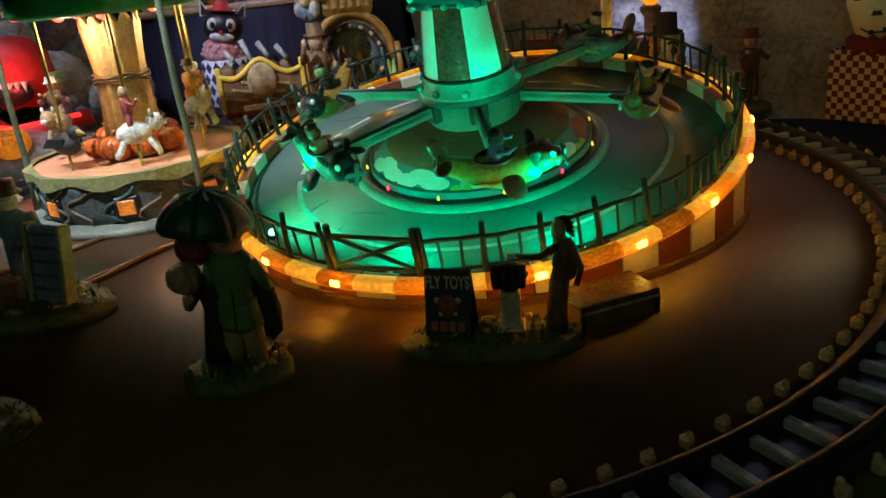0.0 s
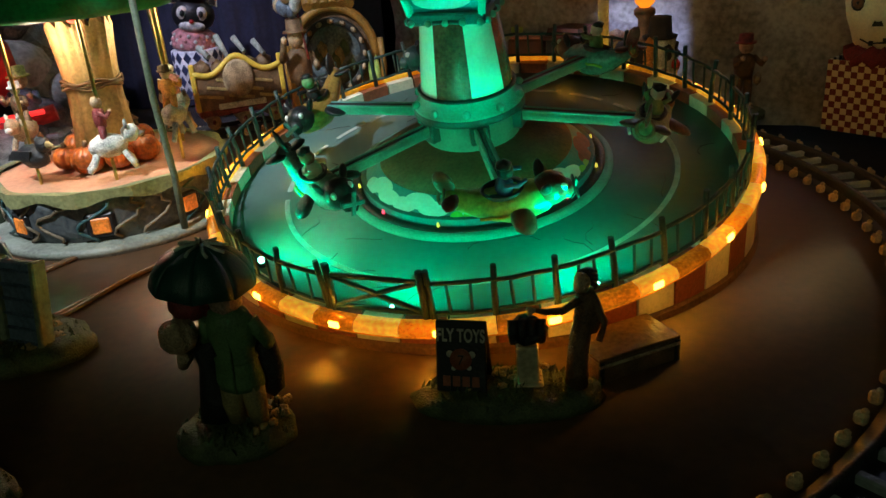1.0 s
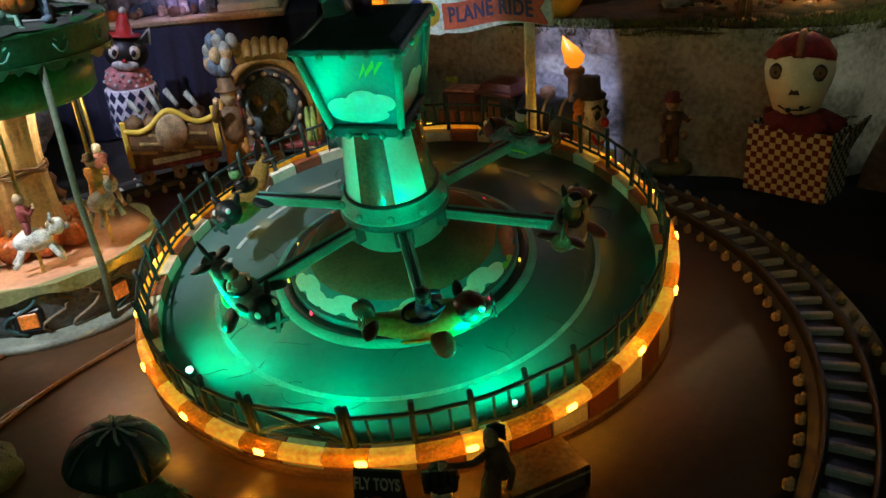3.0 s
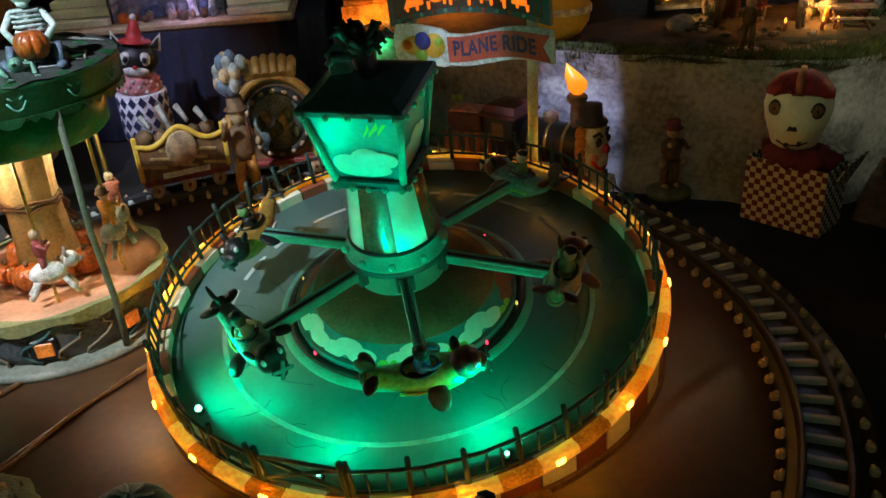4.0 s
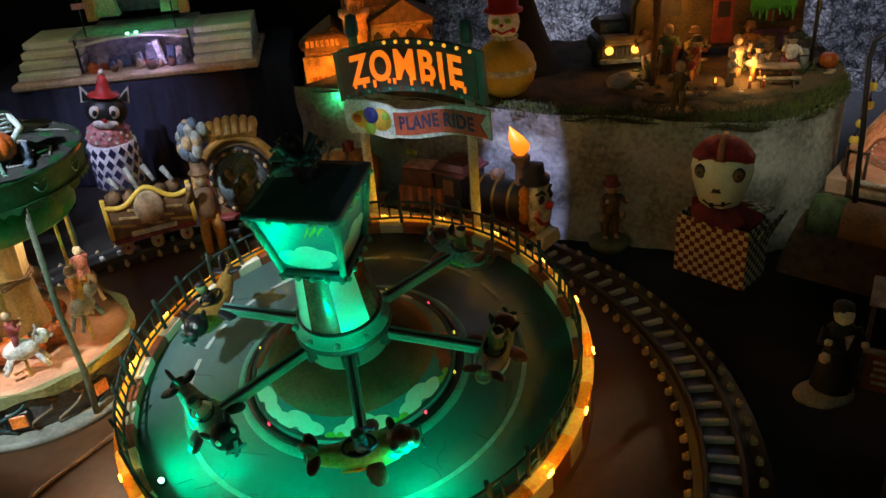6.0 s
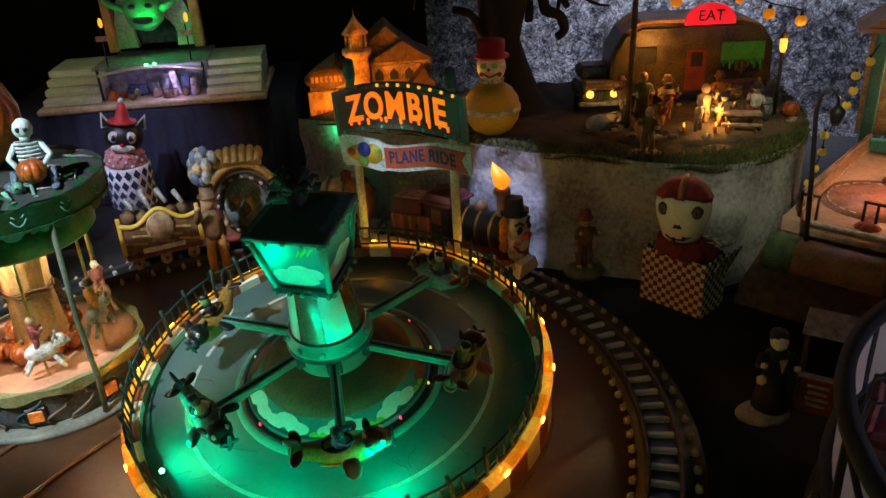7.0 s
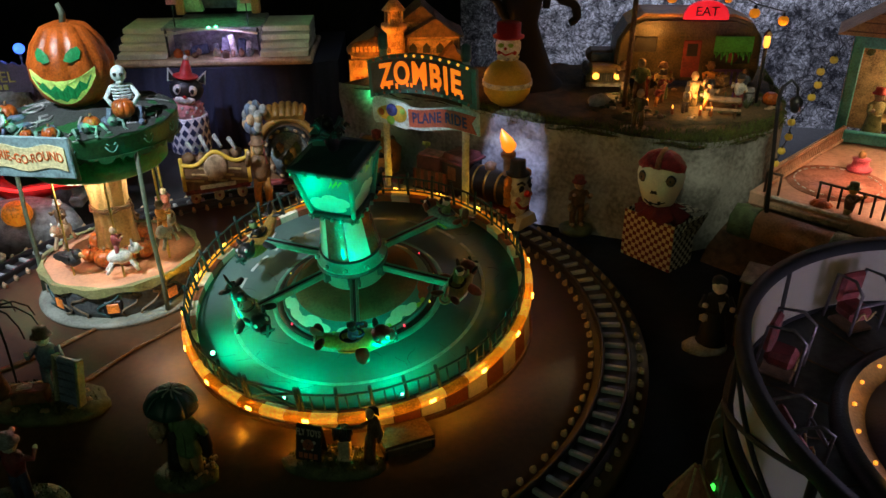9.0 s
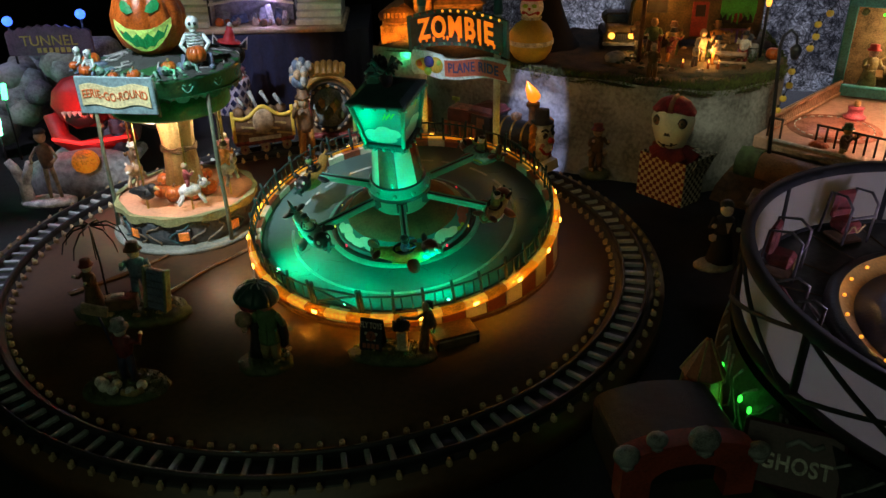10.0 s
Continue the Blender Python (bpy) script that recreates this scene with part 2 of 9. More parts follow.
# cracks
bm = B()
rnd = random.Random(5)
for k in range(26):
    a, r = rnd.uniform(0, 360), rnd.uniform(0.066, 0.105)
    p = polar(r, a, 0.0002)
    d = rnd.uniform(0, 360)
    pts = [p]
    for i in range(5):
        d += rnd.uniform(-40, 40)
        q = pts[-1] + polar(rnd.uniform(0.002, 0.005), d)
        if 0.063 < q.xy.length < 0.112:
            pts.append(q)
    if len(pts) > 2:
        tube(bm, pts, 0.00012, 4)
tagged(part("crack", bm, BLACK, ride), kind="stuff")
NB = 46
for i in range(NB):
    a0, a1 = 360 / NB * i, 360 / NB * (i + 0.94)
    bm = B()
    low = [[bm.verts.new(polar(r, a, down(r, a, 0.004))) for a in (a0, (a0 + a1) / 2, a1)] for r in (0.1165, 0.1243)]
    top = [[bm.verts.new(polar(r, a, z)) for a in (a0, (a0 + a1) / 2, a1)] for r, z in ((0.1158, 0.0058), (0.1235, 0.0058))]
    mid = [bm.verts.new(polar(0.1243, a, 0.0048)) for a in (a0, (a0 + a1) / 2, a1)]
    for s in (0, 1):
        bm.faces.new((low[1][s], low[1][s + 1], mid[s + 1], mid[s]))
        bm.faces.new((mid[s], mid[s + 1], top[1][s + 1], top[1][s]))
        bm.faces.new((top[1][s], top[1][s + 1], top[0][s + 1], top[0][s]))
        bm.faces.new((top[0][s], top[0][s + 1], low[0][s + 1], low[0][s]))
    for s in (0, 2):
        bm.faces.new((low[0][s], low[1][s], mid[s], top[1][s], top[0][s]))
    bmesh.ops.recalc_face_normals(bm, faces=bm.faces)
    part("brick", bm, (CREAM if i % 2 else BRICK_RED), ride)
# mortar core behind the bricks and the lip on the table
bm = B()
n = 92
rows = [[bm.verts.new(polar(r, 360 / n * i, z(r, 360 / n * i))) for i in range(n)] for r, z in
        ((0.1172, lambda r, a: 0.0045), (0.1232, lambda r, a: 0.004), (0.1235, lambda r, a: down(r, a, 0.004)), (0.1252, lambda r, a: down(r, a, 0.0026)), (0.1256, lambda r, a: down(r, a, 0.0)))]
for a, b in zip(rows, rows[1:]):
    for i in range(n):
        bm.faces.new((a[i], a[(i + 1) % n], b[(i + 1) % n], b[i]))
part("base_rim", bm, BROWN, ride, "dark brown rim resting on the board")
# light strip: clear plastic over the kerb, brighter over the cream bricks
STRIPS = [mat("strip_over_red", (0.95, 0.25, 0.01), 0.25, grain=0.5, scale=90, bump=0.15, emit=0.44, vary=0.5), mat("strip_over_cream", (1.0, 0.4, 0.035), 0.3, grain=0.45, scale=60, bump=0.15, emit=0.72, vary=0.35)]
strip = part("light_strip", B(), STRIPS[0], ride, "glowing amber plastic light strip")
bm = bmesh.new()
lathe(bm, [(0.1244, 0.0030), (0.1253, 0.0028), (0.1254, 0.0036), (0.1244, 0.0036)], 92, cap=False)
bm.to_mesh(strip.data)
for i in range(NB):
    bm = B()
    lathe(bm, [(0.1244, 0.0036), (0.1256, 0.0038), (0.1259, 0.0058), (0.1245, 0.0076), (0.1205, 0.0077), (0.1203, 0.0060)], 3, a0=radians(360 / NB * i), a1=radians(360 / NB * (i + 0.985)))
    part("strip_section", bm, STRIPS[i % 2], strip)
NL = 20
for i in range(NL):
    bm = B()
    a = 360 / NL * i + 5
    box(bm, (0.0014, 0.0044, 0.0028), RZ(a) @ T(0.1258, 0, 0.0056), 0, 0.0006)
    part("diode", bm, LED_AMBER, strip)
    lamp("strip_lamp", "POINT", RM @ T(*polar(0.1365, a, 0.0125)), 0.0098, (1.0, 0.36, 0.02), 0.0006)
    if i % 2 == 1:
        lamp("strip_lamp", "POINT", RM @ T(*polar(0.1225, a, 0.0100)), 0.0012, (1.0, 0.36, 0.03), 0.0006)

# centre cone with painted clouds
bm = B()
lathe(bm, [(0.0626, 0.0005), (0.0626, 0.0022), (0.0596, 0.0026), (0.0545, 0.0026), (0.0545, 0.0015)], 64, cap=False)
part("ring", bm, TEAL, ride, "pale teal ring round the centre cone")
bm = B()
lathe(bm, [(0.0590, 0.0027), (0.0590, 0.0034), (0.0556, 0.0036), (0.0546, 0.003)], 64, cap=False)
part("groove_ring", bm, BLACK, ride)
bm = B()
lathe(bm, [(0.0545, 0.0008), (0.0535, 0.0055), (0.0445, 0.0117)], 64, mi=0, cap=False)
lathe(bm, [(0.0545, 0.0062), (0.054, 0.0066), (0.0515, 0.0066)], 64, mi=1, cap=False)
part("cone", bm, [SKY_PAINT, TEAL_DARK], ride, "sky-blue cone")
bm = B()
lathe(bm, [(0.0446, 0.0112), (0.0444, 0.0126), (0.036, 0.0168), (0.02, 0.0205), (0.0001, 0.0205)], 48)
part("cone_top", bm, BROWN, ride, "brown earth-painted top")


def on_cone(a, s, lift=0.0004):
    """A place on the cone: angle, and 0 to 1 from its foot to its top."""
    r, z = 0.0535 + (0.0445 - 0.0535) * s, 0.0055 + (0.0117 - 0.0055) * s
    k = 1 / math.hypot(0.0062, 0.009)
    return polar(r + lift * 0.0062 * k, a, z + lift * 0.009 * k)


def cone_patch(name, a, s, blobs, material):
    bm = B()
    for da, ds, ra, rs in blobs:
        c = bm.verts.new(on_cone(a + da, s + ds, 0.0006))
        ring = [bm.verts.new(on_cone(a + da + ra * math.cos(t * 0.3927), max(0.02, min(0.99, s + ds + rs * math.sin(t * 0.3927))), 0.0005)) for t in range(16)]
        for i in range(16):
            bm.faces.new((c, ring[i], ring[(i + 1) % 16]))
    part(name, bm, material, ride)


for k, a in enumerate((-126, -88, -50, -12, 160, 205, 100, 60)):
    cone_patch("cloud", a, 0.5, [(-9, -0.14, 7.5, 0.32), (-1, 0.14, 9, 0.36), (8, -0.1, 8.5, 0.32)], CLOUD if k < 3 or k > 4 else BRICK_RED)
for a in (-68, -103, -30):
    cone_patch("grass_patch", a, 0.2, [(-3, -0.05, 3, 0.2), (3, -0.05, 3, 0.2)], LIME)
for i in range(12):
    bm = B()
    a = 30 * i + 6
    lathe(bm, [(0.0006, 0.002), (0.0006, 0.0045), (0.0004, 0.0054), (0.0001, 0.0056)], 8, T(*polar(0.0558, a)))
    part("bulb", bm, glow("bulb_red", (1, 0.04, 0.1), 2.5) if i % 3 == 1 else glow("bulb_yellow", (0.9, 0.75, 0.1), 1.0), ride)

# rotor: hub, ring of bolts, striped tower, cab
rotor = part("hub", B(), TEAL, ride)
bm = bmesh.new()
lathe(bm, [(0.0215, 0.019), (0.0215, 0.0315), (0.0238, 0.032), (0.0245, 0.0355), (0.0238, 0.037), (0.022, 0.0375), (0.0212, 0.0425), (0.0206, 0.043)], 48)
bm.to_mesh(rotor.data)
rotor["label"] = "teal hub drum"
bm = B()
lathe(bm, [(0.0244, 0.0325), (0.0250, 0.033), (0.0250, 0.0352), (0.0244, 0.0357)], 48, cap=False)
part("band", bm, TEAL_DARK, rotor)
for i in range(10):
    bm = B()
    ball(bm, 0.0019, T(*polar(0.0240, 36 * i + 10, 0.0386)), 0, 2)
    part("bolt", bm, TEAL, rotor)
bm = B()
lathe(bm, [(0.0202, 0.0425), (0.0182, 0.059), (0.0158, 0.0785)], 40)
GLOSS_WHITE = mat("gloss_white", (0.74, 0.78, 0.74), 0.2, grain=0.1, scale=70, bump=0.15, coat=0.5)
GLOSS_RED = mat("gloss_red", (0.26, 0.05, 0.03), 0.2, grain=0.5, scale=70, bump=0.4, coat=0.6)
tower = part("tower", bm, CLOUD, rotor, "white and red striped tapering tower")
for i in range(8):
    bm = B()
    lathe(bm, [(0.0206, 0.0425), (0.0186, 0.059), (0.0162, 0.0785)], 5, a0=radians(45 * i), a1=radians(45 * i + 45))
    part("stripe", bm, (GLOSS_WHITE, GLOSS_RED)[i % 2], tower)
for z, r in ((0.0432, 0.0210), (0.0763, 0.0169)):
    bm = B()
    lathe(bm, [(r - 0.0004, z - 0.0008), (r + 0.0008, z - 0.0005), (r + 0.0008, z + 0.0005), (r - 0.0004, z + 0.0008)], 40, cap=False)
    part("dark_band", bm, BLACK, tower)
PHASE, CAB = 33, -68
# cab: four flared panes between posts, under a flat roof
cab = part("cab", B(), TEAL_DARK, ride, "lantern-like control cab with painted sky panes")
cab.matrix_basis = T(0, 0, 0.0768) @ RZ(CAB - 45)
bm = bmesh.new()
box(bm, (0.0335, 0.0335, 0.005), T(0, 0, 0.0005), 0, 0.0008)
bm.to_mesh(cab.data)
cab.data.materials.clear()
cab.data.materials.append(TEAL_DARK)
h0, h1, z0, z1 = 0.0152, 0.0206, 0.003, 0.0355
for k in range(4):
    bm = B()
    q = [(-h0, z0), (h0, z0), (h1, z1), (-h1, z1)]
    vs = [bm.verts.new((x, -(h0 + (h1 - h0) * (z - z0) / (z1 - z0)) + 0.0008, z)) for x, z in q]
    vs2 = [bm.verts.new((v.co.x * 0.98, v.co.y + 0.001, v.co.z)) for v in vs]
    bm.faces.new(vs), bm.faces.new(vs2[::-1])
    for i in range(4):
        bm.faces.new((vs[i], vs2[i], vs2[(i + 1) % 4], vs[(i + 1) % 4]))
    pane = part("pane", bm, SKY_PAINT, cab, "blue painted pane with a white cloud")
    pane.matrix_basis = RZ(90 * k)
    bm = B()
    for cx, cz, rx, rz in ((-0.0075, 0.011, 0.007, 0.005), (0.002, 0.013, 0.008, 0.0065), (0.009, 0.0135, 0.0062, 0.0042), (-0.001, 0.008, 0.0125, 0.004)):
        c = [bm.verts.new((cx + rx * math.cos(t * 0.3927), 0, cz + rz * math.sin(t * 0.3927))) for t in range(16)]
        for v in c:
            v.co.y = -(h0 + (h1 - h0) * (v.co.z - z0) / (z1 - z0)) + 0.0004 - 0.0001 * cx / 0.01
        bm.faces.new(c)
    part("cloud", bm, CLOUD, pane)
    bm = B()
    zz = [(0.002, 0.024), (0.006, 0.029), (0.005, 0.025), (0.010, 0.030), (0.009, 0.026), (0.014, 0.032), (0.012, 0.032), (0.010, 0.029), (0.010, 0.033), (0.006, 0.028), (0.006, 0.032)]
    c = [bm.verts.new((x, -(h0 + (h1 - h0) * (z - z0) / (z1 - z0)) + 0.0005, z)) for x, z in zz]
    bm.faces.new(c)
    part("lightning_mark", bm, LIME, pane)
    bm = B()
    tube(bm, [(h0, -h0, z0 - 0.001), (h1, -h1, z1)], 0.0018, 6)
    post = part("corner_post", bm, TEAL, cab)
    post.matrix_basis = RZ(90 * k)
    for i in range(5):
        bm = B()
        ball(bm, 0.0015, T(-0.0148 + 0.0074 * i, -0.0172, -0.0008), 0, 2)
        part("rivet", bm, TEAL, cab).matrix_basis = RZ(90 * k)
    for i in range(5):
        bm = B()
        ball(bm, 0.0014, T(-0.0195 + 0.00975 * i, -0.0232, 0.0358), 0, 2)
        part("rivet", bm, TEAL, cab).matrix_basis = RZ(90 * k)
bm = B()
box(bm, (0.0462, 0.0462, 0.0035), T(0, 0, 0.0375), 0, 0.0008)
lathe(bm, [(0.0305, 0.0392), (0.024, 0.041), (0.0001, 0.043)], 4, RZ(45), smooth=False)
roof = part("roof", bm, TEAL_DARK, cab, "dark flat roof")
bm = B()
box(bm, (0.0115, 0.010, 0.0085), T(-0.0095, -0.0125, 0.0445), 0, 0.0008)
box(bm, (0.0125, 0.011, 0.0018), T(-0.0095, -0.0125, 0.0495), 0, 0.0004)
part("hatch", bm, TEAL, roof, "small box on the roof")
bm = B()
rnd = random.Random(3)
ball(bm, (0.006, 0.005, 0.009), T(0.004, 0.003, 0.053), 0, 2)
ball(bm, (0.004, 0.004, 0.0045), T(0.003, 0.001, 0.063), 0, 2)
rough_up(bm, 0.0012, 300)
part("creature_body", bm, BLACK, cab, "tangled black rooftop ornament")
for k in range(22):
    bm = B()
    d = Vector((rnd.uniform(-1, 1), rnd.uniform(-1, 1), rnd.uniform(-0.1, 1.0))).normalized()
    p = Vector((0.004, 0.003, 0.055))
    tube(bm, [p, p + d * 0.008, p + d * 0.0125 + Vector((0, 0, 0.002 * rnd.random())), p + d * 0.015 - Vector((0, 0, 0.002))], 0.0022, 6, 0, 0.0007)
    rough_up(bm, 0.0008, 400)
    part("tentacle", bm, TEAL_DARK if k % 3 == 0 else BLACK, cab)

# arms with planes
def plane_parts(parent, body, trim, k):
    """A chunky animal-shaped plane: fat hull, round snout, drooping flipper wings, upswept tail."""
    def blob(name, material, r, m, sub=2, amp=0.0006):
        bm = B()
        ball(bm, r, m, 0, sub)
        rough_up(bm, amp, 260, k)
        part(name, bm, material, parent)
    bm = B()
    prof = [(0.0001, -0.0245), (0.0034, -0.0242), (0.0046, -0.0205), (0.0056, -0.014), (0.0072, -0.007), (0.0082, 0.000), (0.0080, 0.008), (0.0066, 0.0145), (0.0040, 0.018), (0.0001, 0.019)]
    lathe(bm, prof, 18, Matrix.Rotation(radians(90), 4, "Y"), 0, sx=0.9)
    for v in bm.verts:
        v.co.z += 0.010 * max(0, -v.co.x / 0.024) ** 2 + 0.002 * max(0, v.co.x / 0.022) ** 2
        v.co += 0.0007 * noise.noise_vector(v.co * 190 + Vector((k, 0, 0)))
    part("fuselage", bm, body, parent)
    blob("snout", trim, (0.0072, 0.0072, 0.0068), T(0.0165, 0, 0.0035))
    blob("muzzle", trim, (0.0034, 0.0046, 0.0036), T(0.0225, 0, 0.0018))
    for sd in (-1, 1):
        blob("wing", trim, (0.0048, 0.0066, 0.0015), T(0.0035, 0.0112 * sd, 0.0) @ Matrix.Rotation(radians(-24 * sd), 4, "X") @ RZ(-18 * sd))
        blob("ear", BLACK, (0.0022, 0.0014, 0.0042), T(0.0135, 0.0062 * sd, 0.0085) @ Matrix.Rotation(radians(-24 * sd), 4, "X"), 2, 0.0004)
        blob("eye_lamp", CLOUD, (0.0015, 0.0012, 0.0016), T(0.0205, 0.0042 * sd, 0.0065), 2, 0.0001)
        blob("tailplane", trim, (0.0032, 0.0052, 0.0011), T(-0.0225, 0.0056 * sd, 0.0105) @ RZ(22 * sd))
    blob("tail_fin", trim, (0.0036, 0.0012, 0.0064), T(-0.0235, 0, 0.0155) @ Matrix.Rotation(radians(-22), 4, "Y"))
    bm = B()
    lathe(bm, [(0.0036, -0.0002), (0.0042, 0.0003), (0.0032, 0.001), (0.0026, -0.0002)], 14, T(-0.0247, 0, 0.0104) @ Matrix.Rotation(radians(-68), 4, "Y"), cap=False)
    part("tail_ring", bm, BROWN, parent)
    for j in range(2):
        bm = B()
        box(bm, (0.0009, 0.0022, 0.0105), T(0.0262, 0, 0.002) @ Matrix.Rotation(radians(35 + 40 * k + 90 * j), 4, "X"), 0, 0.0004)
        part("propeller_blade", bm, TEAL_DARK, parent)
    bm = B()
    lathe(bm, [(0.0052, 0.0056), (0.0060, 0.0078), (0.0052, 0.0082), (0.0042, 0.0054)], 18, T(-0.002, 0, 0), sx=1.4, cap=False)
    part("cockpit_rim", bm, BLACK, parent)
    bm = B()
    lathe(bm, [(0.0046, 0.0068), (0.0001, 0.0070)], 18, T(-0.002, 0, 0), sx=1.4, cap=False)
    part("cockpit_well", bm, BLACK, parent)
    for sd in (-1, 1):
        bm = B()
        tube(bm, [(-0.012 + 0.004 * i, sd * (0.0066 + 0.0016 * math.sin(i * 0.8)), 0.0005 * (i % 2)) for i in range(6)], 0.0007, 5)
        part("painted_squiggle", bm, (LIME, YELLOW, CLOUD)[k % 3], parent)
    bm = B()
    tube(bm, [(0.0235, -0.0036, -0.0002), (0.0262, 0, -0.0014), (0.0235, 0.0036, -0.0002)], 0.0006, 5)
    part("mouth_line", bm, BLACK, parent)


rider_mats = [mat("rider_green", (0.16, 0.3, 0.12), 0.6), BRICK_RED, BLACK, BONE, mat("rider_blue", (0.05, 0.08, 0.2), 0.6)]


def rider(m, a, b, label):
    """A seated toy rider, one plain mesh."""
    bm = B()
    ball(bm, (0.0036, 0.004, 0.005), T(0, 0, 0.004), 0, 2)
    ball(bm, (0.0032, 0.0032, 0.0036), T(0.0006, 0, 0.0112), 1, 2)
    ball(bm, (0.0034, 0.0034, 0.002), T(0, 0, 0.0138), 2, 1)
    for s in (-1, 1):
        tube(bm, [(0, 0.003 * s, 0.007), (0.004, 0.0052 * s, 0.0075), (0.0075, 0.0035 * s, 0.0085)], 0.0012, 5, 0, 0.0008)
    rough_up(bm, 0.0006, 400, a)
    return tagged(link("toy_rider", bm, [rider_mats[a], rider_mats[b], rider_mats[2]], None, m), label, "toy figure", "riders in the planes")


bodies = [(mat("plane_teal", (0.12, 0.26, 0.23), 0.25, coat=0.5), mat("dark_rust", (0.12, 0.035, 0.02), 0.3)), (mat("plane_navy", (0.04, 0.05, 0.1), 0.22, coat=0.5), TEAL_DARK), (mat("plane_ochre", (0.36, 0.22, 0.05), 0.3, coat=0.4), BLACK), (mat("plane_grey", (0.22, 0.27, 0.25), 0.25, coat=0.5), BLACK), (mat("plane_lime", (0.3, 0.36, 0.08), 0.28, coat=0.4), bpy.data.materials["dark_rust"]), (mat("plane_olive", (0.16, 0.17, 0.06), 0.3, coat=0.4), bpy.data.materials["dark_rust"])]
for k in range(6):
    a = PHASE + 60 * k
    bm = B()
    am = RZ(a) @ T(0.0475, 0, 0.0298) @ Matrix.Rotation(radians(1.5), 4, "Y")
    box(bm, (0.053, 0.0054, 0.0022), am, 0, 0.0004)
    box(bm, (0.053, 0.0014, 0.0046), am @ T(0, 0.002, -0.0004), 0, 0.0003)
    box(bm, (0.053, 0.0014, 0.0046), am @ T(0, -0.002, -0.0004), 0, 0.0003)
    arm = part("arm", bm, TEAL, rotor, "ridged teal arm")
    bm = B()
    box(bm, (0.0525, 0.0018, 0.0008), am @ T(0, 0, 0.0014), 0, 0.0002)
    part("arm_groove", bm, BLACK, arm)
    bm = B()
    box(bm, (0.005, 0.0085, 0.0085), RZ(a) @ T(0.0228, 0, 0.0285), 0, 0.0006)
    part("arm_socket", bm, TEAL_DARK, arm)
    pm = RM @ T(*polar(0.0795, a, 0.0265)) @ RZ(a + 90) @ Matrix.Rotation(radians(12), 4, "X") @ Matrix.Scale(0.97, 4)
    toy = thing("toy_plane", pm, ("teal", "navy", "ochre", "pale grey", "lime-bellied", "olive")[k] + " toy plane hung on the arm of a fairground ride", "toy plane", "planes of the ride")
    plane_parts(toy, *bodies[k], k)
    rider(pm @ T(-0.001, 0, 0.0045), k % 5, (k + 3) % 5, ("green", "red", "black", "bone-white", "blue", "green")[k] + " goblin-like rider seated in a toy plane")

# fence round the platform
fence = thing("platform_fence", RM, "dark green rustic post-and-rail fence round the ride platform", "fence")
rnd = random.Random(11)
FR = 0.1195
angles = [-104.2 + 10.3 * i for i in range(34)]
angles = [a for a in angles if a < 360 - 123.4 - 4] + [360 - 123.4]
for i, a in enumerate(angles):
    bm = B()
    lean = rnd.uniform(-1.2, 1.2)
    tube(bm, [polar(FR, a, 0.003), polar(FR, a + lean * 0.3, 0.016), polar(FR + rnd.uniform(-0.0008, 0.0008), a + lean, 0.0275)], 0.0013, 7, 0, 0.0011)
    part("post", bm, FENCE, fence)
    if i + 1 < len(angles):
        b = angles[i + 1]
        for z in (0.0095, 0.0222):
            bm = B()
            tube(bm, [polar(FR, a + (b - a) * t / 3, z + rnd.uniform(-0.0004, 0.0004)) for t in range(4)], 0.0008, 6)
            part("rail", bm, FENCE, fence)
        for t in (0.33, 0.67):
            bm = B()
            c = a + (b - a) * t + rnd.uniform(-0.4, 0.4)
            tube(bm, [polar(FR, c, 0.0092), polar(FR, c + rnd.uniform(-0.5, 0.5), 0.0224)], 0.0006, 5)
            part("baluster", bm, FENCE, fence)
gate = thing("platform_gate", RM, "dark green crossed-brace gate in the ride fence", "gate")
ga, gb = -122.2, -105.4
for a in (ga, gb):
    bm = B()
    tube(bm, [polar(FR, a, 0.003), polar(FR, a, 0.0272)], 0.0014, 7)
    part("post", bm, FENCE, gate)
for p, q in ((0.0095, 0.0095), (0.0228, 0.0228), (0.0228, 0.0095), (0.0095, 0.0228)):
    bm = B()
    A_, B_ = polar(FR, ga, p), polar(FR, gb, q)
    tube(bm, [A_, B_], 0.0009, 6)
    part("bar", bm, FENCE, gate)

# green spot lamps standing on the platform
for a, r, e in ((-151.5, 0.1105, 0.20), (-114, 0.1085, 0.15), (-74, 0.1095, 0.15)):
    p = RM @ polar(r, a, 0.004)
    g = thing("green_spotlight", RM @ T(*polar(r, a)), "small glowing green lamp on the ride platform", "lamp", "platform lamps")
    bm = B()
    lathe(bm, [(0.0022, 0.0), (0.0022, 0.0012), (0.0014, 0.0016)], 12)
    part("base", bm, BLACK, g)
    bm = B()
    ball(bm, 0.0015 if a < -150 else 0.0009, T(0, 0, 0.0026), 0, 2)
    part("bulb", bm, LED_GREEN, g, "glowing green bulb")
    lamp("green_lamp", "SPOT", look(RM @ polar(r - 0.003, a, 0.0165), RM @ Vector((0, 0, 0.014))), e * 0.56, (0.0, 1.0, 0.48), 0.002, 178, 0.12)
    aim = RM @ Vector((0.0, 0.0, 0.085))
    lamp("green_beam", "SPOT", look(RM @ polar(r - 0.002, a, 0.0125), aim), e * 4.2, (0.0, 1.0, 0.48), 0.002, 46, 0.8)
